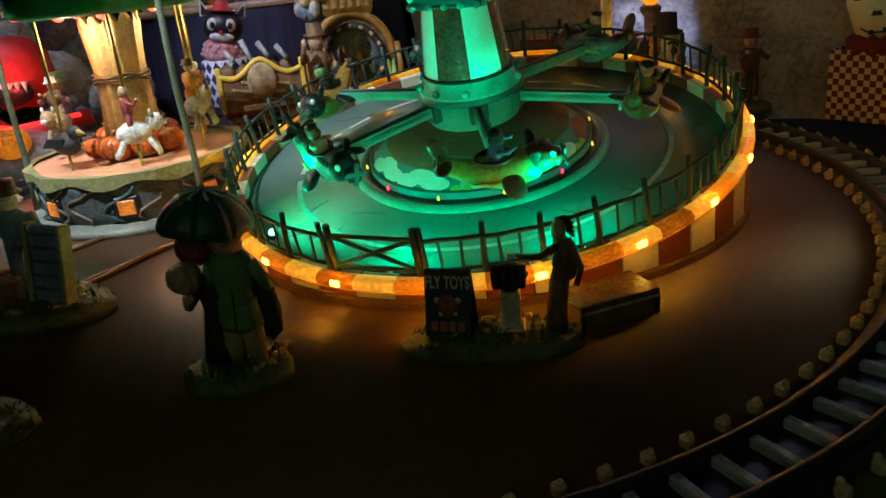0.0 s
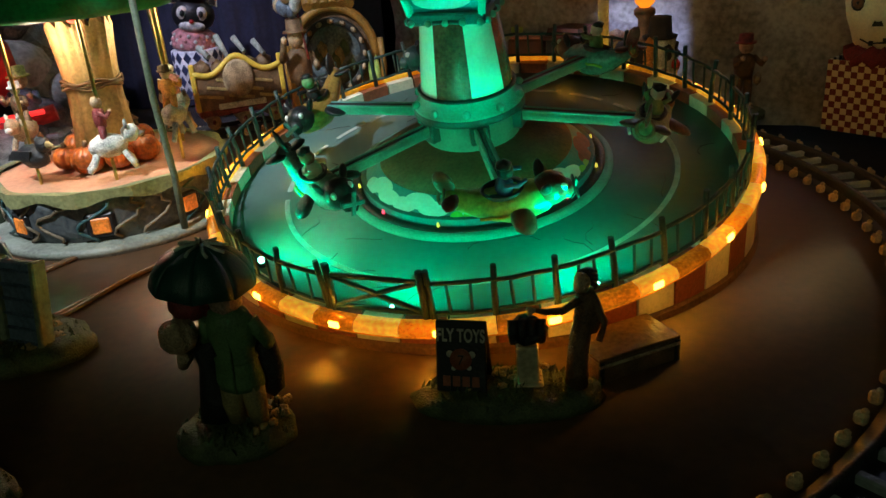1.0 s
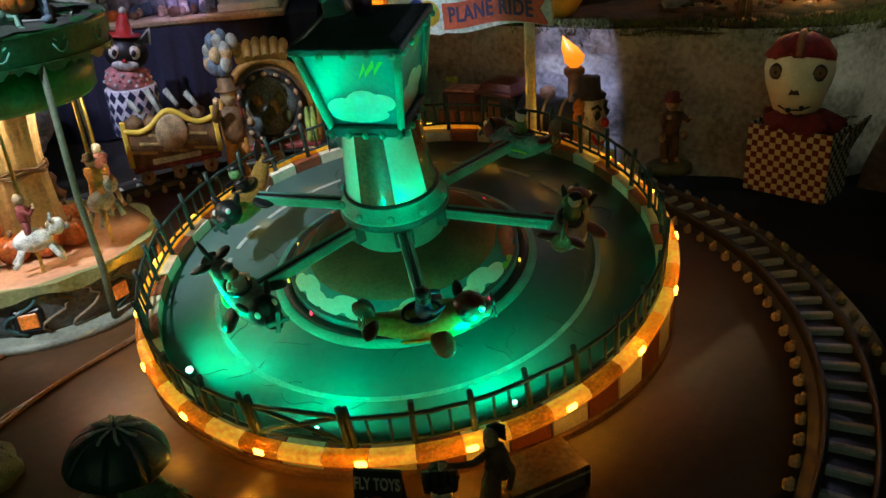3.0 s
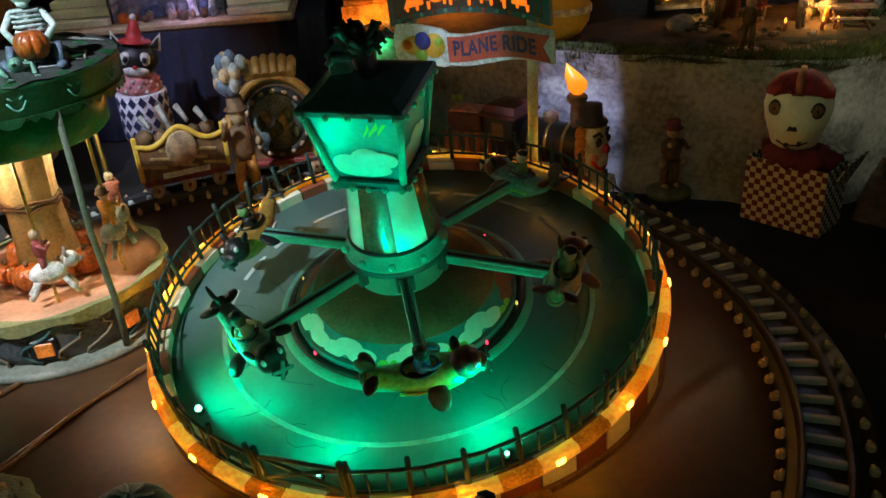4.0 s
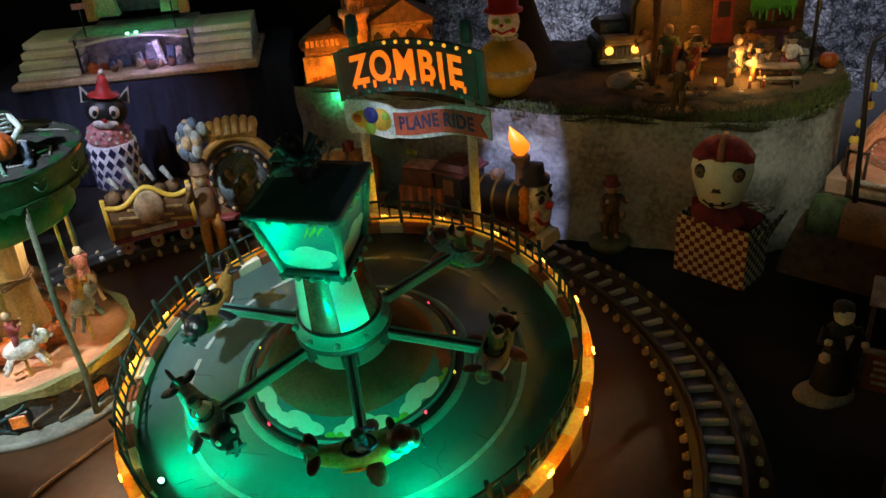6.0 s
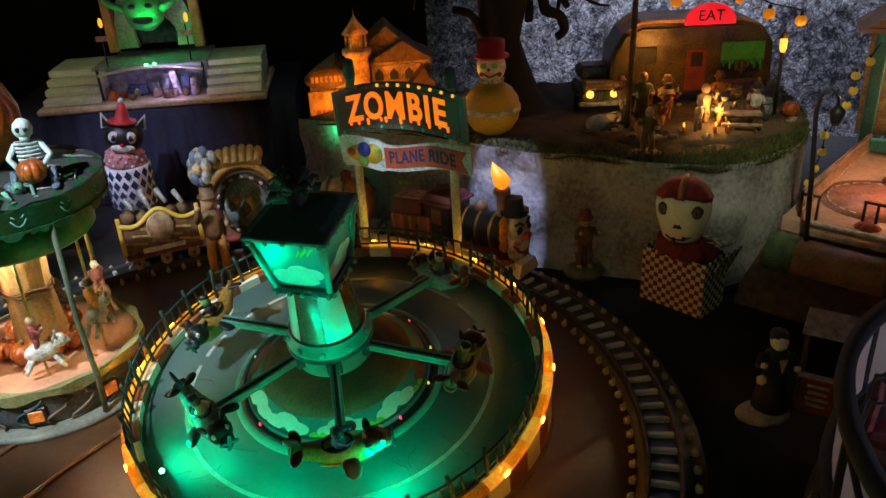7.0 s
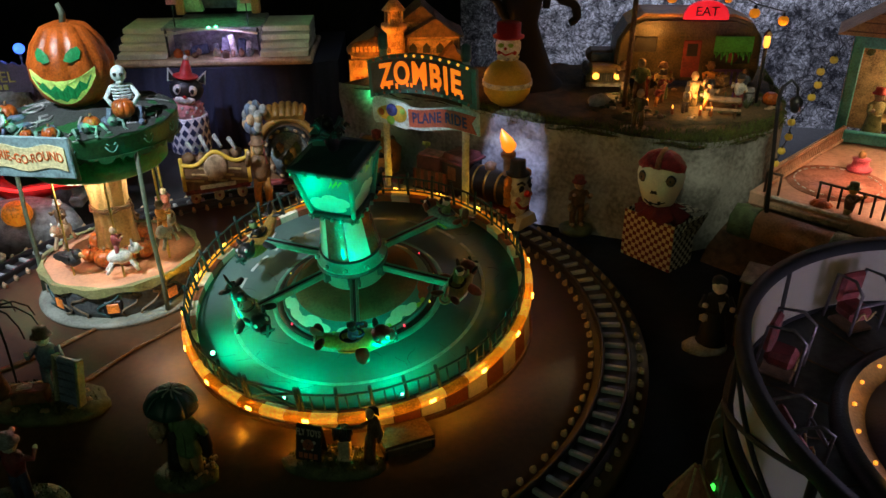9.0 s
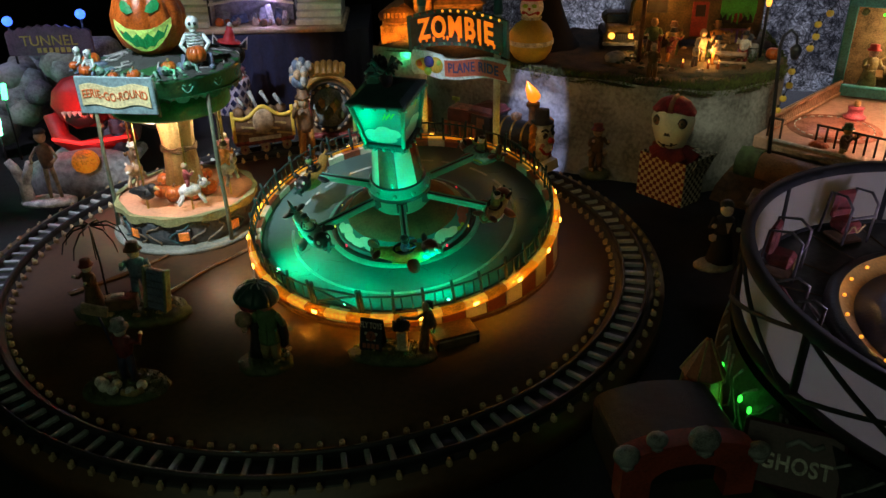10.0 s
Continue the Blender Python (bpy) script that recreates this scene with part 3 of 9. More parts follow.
# ---- toy figures ----
def figurine(name, m, label, category, mats, build, group=""):
    """A toy figure, one plain mesh; build fills the bmesh."""
    bm = B()
    build(bm)
    rough_up(bm, 0.0005, 420, len(name))
    return tagged(link(name, bm, mats, None, m), label, category, group)


def mound(bm, rx, ry, h, mi, seed=0.0, seg=28):
    """An uneven grassy foot under a figure."""
    start = len(bm.verts)
    lathe(bm, [(1.0, 0.0), (1.02, h * 0.4), (0.92, h * 0.85), (0.6, h), (0.0001, h * 1.05)], seg, Matrix.Diagonal((rx, ry, 1, 1)), mi)
    bm.verts.ensure_lookup_table()
    for v in bm.verts[start:]:
        k = noise.noise(Vector((v.co.x * 160 + seed, v.co.y * 160, v.co.z * 200)))
        v.co.x *= 1 + 0.08 * k
        v.co.y *= 1 + 0.08 * k
        if v.co.z > h * 0.3:
            v.co.z += 0.0012 * k


def toy_body(bm, at, h, turn, legs, torso, skin, hat, arm=(0.4, 0.2), coat=False, wide=1.0):
    """A standing toy body of the height h: legs, torso, arms, head, hat; the rest are material slots."""
    m = T(*at) @ RZ(turn) @ Matrix.Scale(h, 4)

    def q(*p):
        return m @ Vector(p)
    for s in (-1, 1):
        if coat:
            continue
        tube(bm, [q(0.08 * s, 0, 0.0), q(0.085 * s, 0.01, 0.22), q(0.06 * s, 0, 0.45)], 0.055 * h, 7, legs, 0.07 * h)
        ball(bm, (0.055, 0.09, 0.035), m @ T(0.085 * s, -0.04, 0.03), legs, 1)
    if coat:
        lathe(bm, [(0.2, 0.0), (0.17, 0.2), (0.12, 0.45), (0.13, 0.5)], 12, m, torso)
    lathe(bm, [(0.11, 0.42), (0.13 * wide, 0.5), (0.15 * wide, 0.62), (0.13 * wide, 0.72), (0.05, 0.77), (0.0001, 0.775)], 12, m @ Matrix.Diagonal((1, 0.75, 1, 1)), torso)
    ball(bm, (0.095, 0.1, 0.115), m @ T(0, -0.01, 0.86), skin, 2)
    for s, a in zip((-1, 1), arm):
        tube(bm, [q(0.14 * s * wide, 0, 0.7), q(0.2 * s, -0.05 - 0.1 * a, 0.7 - 0.18 * (1 - a)), q(0.17 * s, -0.14 - 0.12 * a, 0.5 + 0.4 * a)], 0.045 * h, 6, torso, 0.035 * h)
        ball(bm, 0.042, m @ T(0.17 * s, -0.14 - 0.12 * a, 0.5 + 0.4 * a), skin, 1)
    if hat is not None:
        lathe(bm, [(0.14, 0.9), (0.135, 0.92), (0.1, 0.925), (0.095, 1.02), (0.0001, 1.03)], 12, m, hat)


PAINTS = {k: mat("toy_" + k, c, 0.5, grain=0.6, scale=170, bump=0.7) for k, c in {
    "green": (0.1, 0.16, 0.07), "tan": (0.4, 0.28, 0.17), "navy": (0.025, 0.035, 0.09), "black": (0.015, 0.015, 0.016), "grass": (0.075, 0.1, 0.04),
    "straw": (0.42, 0.3, 0.12), "grey": (0.28, 0.29, 0.3), "slate": (0.1, 0.14, 0.22), "skin": (0.5, 0.33, 0.24), "white": (0.7, 0.68, 0.62),
    "maroon": (0.2, 0.03, 0.03), "orange": (0.55, 0.22, 0.04), "pink": (0.6, 0.25, 0.25), "brown": (0.14, 0.075, 0.035), "purple": (0.16, 0.07, 0.25), "lime": (0.3, 0.42, 0.1)}.items()}
PT = PAINTS


# ---- front of the board ----
def pumpkin(bm, at, r, mi=0, squash=0.85, ribs=9):
    start = len(bm.verts)
    n = 72
    prof = [(0.0001, -0.97), (0.45, -0.93), (0.8, -0.68), (0.98, -0.25), (1.0, 0.1), (0.9, 0.5), (0.62, 0.85), (0.25, 0.95), (0.0001, 0.86)]
    rows = [[bm.verts.new(Vector(at) + Vector((r * p * (1 - 0.11 * (1 - abs(math.sin(ribs * math.pi * i / n))) ** 2) * math.cos(2 * math.pi * i / n), r * p * (1 - 0.11 * (1 - abs(math.sin(ribs * math.pi * i / n))) ** 2) * math.sin(2 * math.pi * i / n), r * squash * z))) for i in range(n)] for p, z in prof]
    for p, q in zip(rows, rows[1:]):
        for i in range(n):
            f = bm.faces.new((p[i], p[(i + 1) % n], q[(i + 1) % n], q[i]))
            f.material_index, f.smooth = mi, True


def turf(bm, rx, ry, h, mi, seed, n=260, seg=36):
    """A mossy foot bristling with short blades."""
    mound(bm, rx, ry, h, mi, seed, seg)
    r_ = random.Random(int(seed * 10))
    for k in range(n):
        a, q = r_.uniform(0, 2 * math.pi), math.sqrt(r_.random()) * 0.97
        x, y = rx * q * math.cos(a), ry * q * math.sin(a)
        z = h * (1.0 if q < 0.75 else 1.0 - (q - 0.75) * 1.6) - 0.0004
        s = r_.uniform(0.0005, 0.0011)
        d = Vector((r_.uniform(-1, 1), r_.uniform(-1, 1), 0)) * 0.0012
        t = r_.uniform(0, 3.14)
        u = Vector((math.cos(t), math.sin(t), 0)) * s
        p = Vector((x, y, z))
        f = bm.faces.new([bm.verts.new(v) for v in (p - u, p + u, p + d + Vector((0, 0, r_.uniform(0.0012, 0.003))))])
        f.material_index = mi


def couple(bm):
    turf(bm, 0.0175, 0.0135, 0.006, 0, 1.0)
    for k in range(12):
        a = radians(k * 40)
        ball(bm, 0.0016, T(0.011 + 0.004 * math.cos(a), 0.001 + 0.008 * math.sin(a * 1.3), 0.0062), 1, 1)
    # man seen from behind: trousers, belted coat, cap
    m = T(0.0045, -0.001, 0) @ RZ(-12)
    for s in (-1, 1):
        tube(bm, [m @ Vector((0.0032 * s, 0.0005, 0.006)), m @ Vector((0.0034 * s, -0.0006, 0.013)), m @ Vector((0.003 * s, 0, 0.022))], 0.0030, 9, 2, 0.0036)
        ball(bm, (0.0024, 0.0038, 0.0018), m @ T(0.0034 * s, 0.001, 0.0068), 5, 1)
        tube(bm, [m @ Vector((0.0062 * s, 0, 0.0405)), m @ Vector((0.0092 * s, 0.001, 0.034)), m @ Vector((0.0085 * s, 0.005, 0.029)), m @ Vector((0.005 * s, 0.009, 0.031))], 0.0023, 8, 3, 0.0017)
    lathe(bm, [(0.0068, 0.0185), (0.0072, 0.021), (0.0060, 0.0275), (0.0057, 0.0295), (0.0066, 0.034), (0.0072, 0.039), (0.0058, 0.0428), (0.0026, 0.0448), (0.0001, 0.045)], 20, m, 3, sy=0.68)
    lathe(bm, [(0.0060, 0.0276), (0.0064, 0.0282), (0.0060, 0.0290)], 20, m, 3, sy=0.7, cap=False)
    tube(bm, [m @ Vector((0, -0.0044, 0.041)), m @ Vector((0.0003, -0.0047, 0.033)), m @ Vector((0, -0.0050, 0.019))], 0.0004, 5, 3)
    lathe(bm, [(0.0030, 0.0435), (0.0042, 0.0445), (0.0046, 0.0475), (0.0038, 0.0505), (0.0001, 0.052)], 16, m, 4)
    lathe(bm, [(0.0047, 0.0482), (0.0058, 0.0488), (0.0052, 0.0505), (0.0054, 0.0522), (0.0042, 0.0538), (0.0001, 0.0543)], 18, m, 3)
    # black bag and cloak hem on his far side
    lathe(bm, [(0.0001, 0.0), (0.0034, 0.003), (0.0042, 0.011), (0.0028, 0.021), (0.0001, 0.024)], 12, T(0.0125, 0.002, 0.0115), 5, sy=0.6)
    # companion in a black dress, with a basket head and a pink bonnet
    lathe(bm, [(0.0062, 0.006), (0.0052, 0.014), (0.0036, 0.024), (0.0044, 0.030), (0.0030, 0.0345), (0.0001, 0.035)], 16, T(-0.0045, 0.004, 0), 5)
    tube(bm, [(-0.008, 0.003, 0.031), (-0.011, -0.001, 0.027), (-0.0095, -0.004, 0.031)], 0.0017, 7, 6)
    pumpkin(bm, (-0.0098, -0.002, 0.0372), 0.0055, 6, 0.9, 7)
    pumpkin(bm, (-0.0062, 0.0045, 0.0445), 0.0066, 7, 0.85, 8)
    tube(bm, [(-0.004, 0.004, 0.03), (0.0005, 0.001, 0.058)], 0.0005, 5, 5)


couple_at = T(-0.0925, -0.154, 0)
figurine("toy_couple", couple_at, "two toy trick-or-treaters huddled on a grassy foot under an umbrella", "figurine",
         [PT["grass"], PT["straw"], mat("trouser_olive", (0.3, 0.24, 0.1), 0.6, grain=0.4, scale=160), mat("coat_green", (0.10, 0.19, 0.075), 0.6, grain=0.35, scale=160), PT["skin"], PT["black"], PT["tan"], PT["maroon"]], couple)
WEB = mat("web_grey", (0.42, 0.58, 0.48), 0.7)
BROLLY = mat("umbrella_green", (0.016, 0.07, 0.055), 0.35, grain=0.3, scale=150)
brolly = thing("toy_umbrella", T(-0.0925, -0.157, 0.0515) @ Matrix.Rotation(radians(8), 4, "Y") @ Matrix.Scale(0.54, 4), "domed dark green toy umbrella with a web print above the couple", "umbrella")
for k in range(8):
    bm = B()
    a0, a1 = radians(45 * k), radians(45 * k + 45)
    rows = []
    for i in range(7):
        t = i / 6
        row = []
        for j in range(7):
            a = a0 + (a1 - a0) * j / 6
            r = 0.0262 * math.sin(t * 1.45) / math.sin(1.45)
            sag = 0.0012 * t * math.sin(math.pi * j / 6)
            row.append(bm.verts.new((r * math.cos(a), r * math.sin(a), 0.0035 + 0.0205 * math.cos(t * 1.45) - 0.003 * t * t + sag)))
        rows.append(row)
    for p, q in zip(rows, rows[1:]):
        for j in range(6):
            f = bm.faces.new((p[j], q[j], q[j + 1], p[j + 1]))
            f.smooth = True
    bmesh.ops.remove_doubles(bm, verts=bm.verts, dist=1e-6)
    bmesh.ops.solidify(bm, geom=bm.faces, thickness=0.0004)
    part("panel", bm, BROLLY, brolly)
    bm = B()
    a = a0 + radians(22.5)
    tube(bm, [(0.0015 * math.cos(a), 0.0015 * math.sin(a), 0.0245), (0.009 * math.cos(a0 + 0.3), 0.009 * math.sin(a0 + 0.3), 0.0232), (0.013 * math.cos(a), 0.013 * math.sin(a), 0.0222)], 0.0009, 5)
    part("web_print", bm, WEB, brolly)
bm = B()
tube(bm, [(0, 0, 0.0), (0, 0, 0.0245), (0, 0, 0.0275)], 0.0007, 6, 0, 0.0004)
part("shaft", bm, BLACK, brolly)

# board group: stand, sandwich board, fist on a column, ticket tout
group_m = T(-0.0095, -0.1505, 0) @ RZ(-7)


def tout(bm):
    """A lean figure like a twisted trunk, one arm stretched out, hair blown back."""
    tube(bm, [(0.0205, -0.001, 0.005), (0.0208, 0, 0.013), (0.0218, 0, 0.022), (0.0235, 0, 0.03), (0.0228, 0, 0.0365)], 0.0036, 10, 0, 0.0026)
    lathe(bm, [(0.0001, 0.022), (0.0030, 0.0235), (0.0042, 0.028), (0.0036, 0.033), (0.0022, 0.0365)], 14, T(0.0240, 0, 0), 0, sy=0.7)
    tube(bm, [(0.0215, -0.001, 0.0345), (0.0165, -0.003, 0.032), (0.0115, -0.004, 0.0325), (0.0085, -0.0045, 0.0335)], 0.0014, 7, 0, 0.0008)
    for f in (-1, 0, 1):
        tube(bm, [(0.0085, -0.0045, 0.0335), (0.0062, -0.005 + 0.0007 * f, 0.0335 + 0.0006 * f)], 0.0005, 5, 1)
    tube(bm, [(0.0255, -0.001, 0.034), (0.0285, -0.002, 0.027), (0.0268, -0.004, 0.022)], 0.0014, 7, 0, 0.001)
    ball(bm, (0.0026, 0.0028, 0.0033), T(0.0222, -0.001, 0.0398), 1, 2)
    for k in range(5):
        tube(bm, [(0.0218, 0.0005, 0.042), (0.0242, 0.001, 0.0432 - 0.0008 * k), (0.0268, 0.0005 * k, 0.0428 - 0.0016 * k)], 0.0013, 6, 2, 0.0005)


stand = thing("figurine_stand", group_m, "rough mossy oval foot under a sandwich board, fist and figure", "figurine base")
bm = B()
turf(bm, 0.0295, 0.0125, 0.006, 0, 3.0, 420, 40)
part("turf", bm, PT["grass"], stand)
rnd = random.Random(8)
for k in range(26):
    bm = B()
    ball(bm, (0.0018, 0.0015, 0.001), T(rnd.uniform(-0.018, 0.024), rnd.uniform(-0.003, 0.009), 0.0066), 0, 1)
    part("pebble", bm, PT["straw"], stand)
sand = thing("sandwich_board", group_m @ T(-0.0135, 0.0025, 0.0055) @ RZ(-10), "black folding sandwich board with pale and red lettering", "sign board")
for s in (1, -1):
    bm = B()
    box(bm, (0.0155, 0.0009, 0.0225), T(0, -0.0028 * s, 0.011) @ Matrix.Rotation(radians(-13 * s), 4, "X"), 0, 0.0003)
    part("board", bm, BLACK, sand)
face = T(0, -0.00345, 0.011) @ Matrix.Rotation(radians(-13), 4, "X") @ Matrix.Rotation(radians(90), 4, "X")
SCREEN_PALE = mat("sign_pale", (0.55, 0.5, 0.42), 0.6)
lettering("FLY TOYS", 0.0045, face @ T(0, 0.0052, 0.0001), SCREEN_PALE, sand, depth=0.0001, fat=0.00012, bend=lambda x, y: (x * 0.74, y * 1.25))
for dx, dy, rr in ((-0.0034, 0.0012, 0.0011), (0.0034, 0.0012, 0.0011), (-0.0022, -0.0032, 0.0008), (0.0025, -0.003, 0.0008)):
    bm = B()
    lathe(bm, [(rr, 0), (rr, 0.0002), (0.0001, 0.0002)], 10, face @ T(dx, dy, 0))
    part("pale_mark", bm, SCREEN_PALE, sand)
bm = B()
lathe(bm, [(0.0034, 0), (0.0034, 0.0003), (0.0001, 0.0003)], 20, face @ T(0, -0.0004, 0))
part("red_disc", bm, BRICK_RED, sand)
lettering("7", 0.0044, face @ T(0, -0.002, 0.0004), BLACK, sand, depth=0.0001)
for i in range(4):
    bm = B()
    box(bm, (0.0022, 0.0032, 0.0003), face @ T(-0.0045 + 0.003 * i, -0.0074, 0.0))
    part("red_bar", bm, BRICK_RED, sand)
post = thing("fist_statue", group_m @ T(0.006, 0.002, 0.0055), "dark clenched fist on a pale square column", "statuette")
bm = B()
box(bm, (0.0066, 0.0066, 0.0135), T(0, 0, 0.0068), 0, 0.0005)
box(bm, (0.009, 0.009, 0.0016), T(0, 0, 0.0008), 0, 0.0004)
part("column", bm, mat("column_cream", (0.5, 0.44, 0.28), 0.5), post)
bm = B()
ball(bm, (0.0052, 0.0046, 0.0052), T(0, 0, 0.0182), 0, 2)
for i in range(4):
    tube(bm, [(-0.0042 + 0.0028 * i, -0.0035, 0.0235), (-0.0042 + 0.0028 * i, -0.005, 0.0205), (-0.004 + 0.0026 * i, -0.0042, 0.0165)], 0.0015, 6)
tube(bm, [(0.0052, -0.0025, 0.0205), (0.003, -0.0062, 0.0185), (-0.001, -0.0062, 0.018)], 0.0014, 6)
part("fist", bm, PT["black"], post)
figurine("toy_ticket_tout", group_m, "thin dark toy figure in a tall hat, one hand out", "figurine", [PT["brown"], PT["tan"], PT["black"]], tout)

# wooden step in front of the ride
step = thing("ride_step", T(0.031, -0.1345, 0) @ RZ(19), "low wooden step against the ride's edge, amber-lit top", "step")
bm = B()
box(bm, (0.031, 0.018, 0.0014), T(0, 0, 0.0085), 0, 0.0003)
part("tread", bm, mat("step_wood", (0.12, 0.07, 0.03), 0.22, grain=0.4, scale=60), step)
bm = B()
box(bm, (0.030, 0.017, 0.0078), T(0, 0, 0.0039), 0, 0.0003)
part("body", bm, PT["brown"], step)
for s in (-1, 1):
    bm = B()
    box(bm, (0.0018, 0.0012, 0.0078), T(0.0145 * s, -0.0087, 0.0039), 0, 0.0002)
    part("corner_post", bm, BLACK, step)
bm = B()
box(bm, (0.031, 0.0006, 0.0012), T(0, -0.0092, 0.0066), 0, 0.0002)
part("edge_strip", bm, PT["tan"], step)


# graveyard group
grave = thing("toy_graveyard", T(-0.1985, -0.0835, 0) @ RZ(-8), "toy graveyard with a leaning blue-grey slab, coffin and two figures", "toy scenery")


def piece(name, parent, material, build, label=""):
    """One worn piece of a toy group."""
    bm = B()
    build(bm)
    rough_up(bm, 0.0005, 420, len(name))
    return part(name, bm, material, parent, label)


piece("turf", grave, PT["grass"], lambda bm: turf(bm, 0.042, 0.021, 0.008, 0, 6.0, 500, 40))
for k in range(10):
    piece("stone", grave, PT["straw"], lambda bm: ball(bm, (0.004, 0.003, 0.0025), T(0.03 * math.cos(radians(36 * k)), 0.014 * math.sin(radians(36 * k)), 0.0065), 0, 1))
LEAN = RZ(-18) @ Matrix.Rotation(radians(-10), 4, "X")
slab = piece("slab", grave, mat("slab_blue", (0.16, 0.22, 0.32), 0.5), lambda bm: box(bm, (0.016, 0.0045, 0.034), T(0.0225, -0.002, 0.021) @ LEAN, 0, 0.0012), "leaning blue-grey slab")
for p in ((0.0305, -0.004, 0.021), (0.0135, 0.001, 0.022)):
    piece("slab_edge", slab, mat("slab_rim", (0.24, 0.27, 0.17), 0.6) if p[0] > 0.02 else bpy.data.materials["slab_rim"], lambda bm: box(bm, (0.0025, 0.006, 0.034), T(*p) @ LEAN, 0, 0.0006), "pale green cut edge")
for i in range(6):
    piece("slab_ridge", slab, PT["slate"], lambda bm: box(bm, (0.0145, 0.0012, 0.0012), T(0.0225, -0.002, 0.021) @ LEAN @ T(0, -0.0024, -0.0135 + 0.0054 * i), 0, 0.0004))
piece("coffin", grave, PT["brown"], lambda bm: box(bm, (0.022, 0.010, 0.010), T(-0.004, -0.004, 0.012) @ RZ(12), 0, 0.001))
piece("paper", grave, PT["white"], lambda bm: box(bm, (0.009, 0.0045, 0.0012), T(-0.006, -0.005, 0.0185) @ RZ(20), 0, 0.0003))
GRAVE_PAINTS = [PT["slate"], bpy.data.materials["slab_blue"], PT["brown"], PT["white"], PT["maroon"]]
piece("digger", grave, GRAVE_PAINTS, lambda bm: toy_body(bm, (0.006, 0.007, 0.008), 0.046, 20, 0, 1, 3, 2, (0.7, 0.3)), "standing digger in blue")
piece("mourner", grave, GRAVE_PAINTS, lambda bm: toy_body(bm, (-0.026, -0.002, 0.006), 0.038, -30, 2, 2, 3, 4, (0.5, 0.4), coat=True), "brown-coated mourner")
spider = thing("bare_toy_umbrella", T(-0.2215, -0.066, 0.006), "black bare-ribbed toy umbrella frame like a dead tree", "umbrella")
bm = B()
tube(bm, [(0, 0, 0), (0.0005, 0, 0.03), (-0.001, 0, 0.058)], 0.0008, 6)
part("shaft", bm, BLACK, spider)
for k in range(9):
    bm = B()
    a = radians(40 * k + 10)
    tube(bm, [(-0.001, 0, 0.058), (0.012 * math.cos(a), 0.012 * math.sin(a), 0.0565), (0.02 * math.cos(a), 0.02 * math.sin(a), 0.049), (0.0225 * math.cos(a), 0.0225 * math.sin(a), 0.041)], 0.0008, 5, 0, 0.0004)
    part("rib", bm, BLACK, spider)


def heap(bm):
    turf(bm, 0.0265, 0.017, 0.005, 0, 9.0, 320, 32)
    toy_body(bm, (0.002, 0.004, 0.005), 0.043, 160, 1, 2, 3, 4, (0.5, 0.9))
    for k, (x, y, s) in enumerate(((-0.011, -0.006, 0.0042), (-0.005, -0.0095, 0.0036), (-0.015, -0.001, 0.0036), (-0.004, -0.004, 0.0034), (0.006, -0.011, 0.003), (0.012, -0.006, 0.0034))):
        ball(bm, s, T(x, y, 0.0045 + s * 0.8), 3, 2)
    tube(bm, [(0.001, -0.011, 0.006), (0.009, -0.0125, 0.006), (0.014, -0.010, 0.007)], 0.0022, 6, 5)
    tube(bm, [(-0.005, 0.006, 0.03), (-0.010, 0.008, 0.05)], 0.0009, 5, 1)
    box(bm, (0.016, 0.0018, 0.0075), T(-0.011, 0.0075, 0.0545) @ Matrix.Rotation(radians(16), 4, "Y"), 6, 0.0004)


figurine("toy_sign_bearer", T(-0.1765, -0.1735, 0), "toy figure holding a wooden placard amid pale skulls", "figurine",
         [PT["grass"], PT["navy"], PT["maroon"], PT["white"], PT["grey"], PT["straw"], PT["tan"]], heap)

# two wires between the rides
CABLE = mat("cable_brown", (0.16, 0.09, 0.045), 0.25)
for pts in (((-0.255, -0.055), (-0.2155, -0.0195), (-0.178, 0.022), (-0.136, 0.058), (-0.118, 0.062)), ((-0.235, -0.098), (-0.179, -0.057), (-0.158, -0.025), (-0.128, 0.012), (-0.121, 0.018))):
    dense = []
    for p, q in zip(pts, pts[1:]):
        for i in range(6):
            t = i / 6
            dense.append((p[0] + (q[0] - p[0]) * t, p[1] + (q[1] - p[1]) * t, 0.0013))
    dense = [(x + 0.0012 * math.sin(k * 0.5), y + 0.001 * math.cos(k * 0.4), z) for k, (x, y, z) in enumerate(dense)]
    cable = thing("power_cable", I4, "twin-strand brown power cable lying on the board", "cable", "cables")
    for sd_ in (-1, 1):
        bm = B()
        tube(bm, [(x + sd_ * 0.0012, y - sd_ * 0.0012 * math.cos(k * 0.25), z + 0.0003 * sd_ * math.sin(k * 0.7)) for k, (x, y, z) in enumerate(dense)], 0.0012, 7)
        part("strand", bm, CABLE, cable)

# ---- carousel ----
CX, CY = -0.19, 0.068
car = thing("toy_carousel", T(CX, CY, 0), "spooky toy carousel with a tree-trunk column, peach deck and pumpkin top", "carousel")
bm = B()
lathe(bm, [(0.0645, 0.0), (0.0655, 0.003), (0.062, 0.0045), (0.0555, 0.005)], 56)
part("skirt", bm, mat("skirt_white", (0.19, 0.21, 0.17), 0.5), car, "off-white skirt on the board")
CAR_SIDE = mat("carousel_side", (0.075, 0.085, 0.085), 0.5, grain=0.6, scale=50, bump=0.6, dark=(0.03, 0.04, 0.05))
bm = B()
lathe(bm, [(0.0545, 0.003), (0.0565, 0.012), (0.0565, 0.022), (0.058, 0.027), (0.0001, 0.0285)], 64)
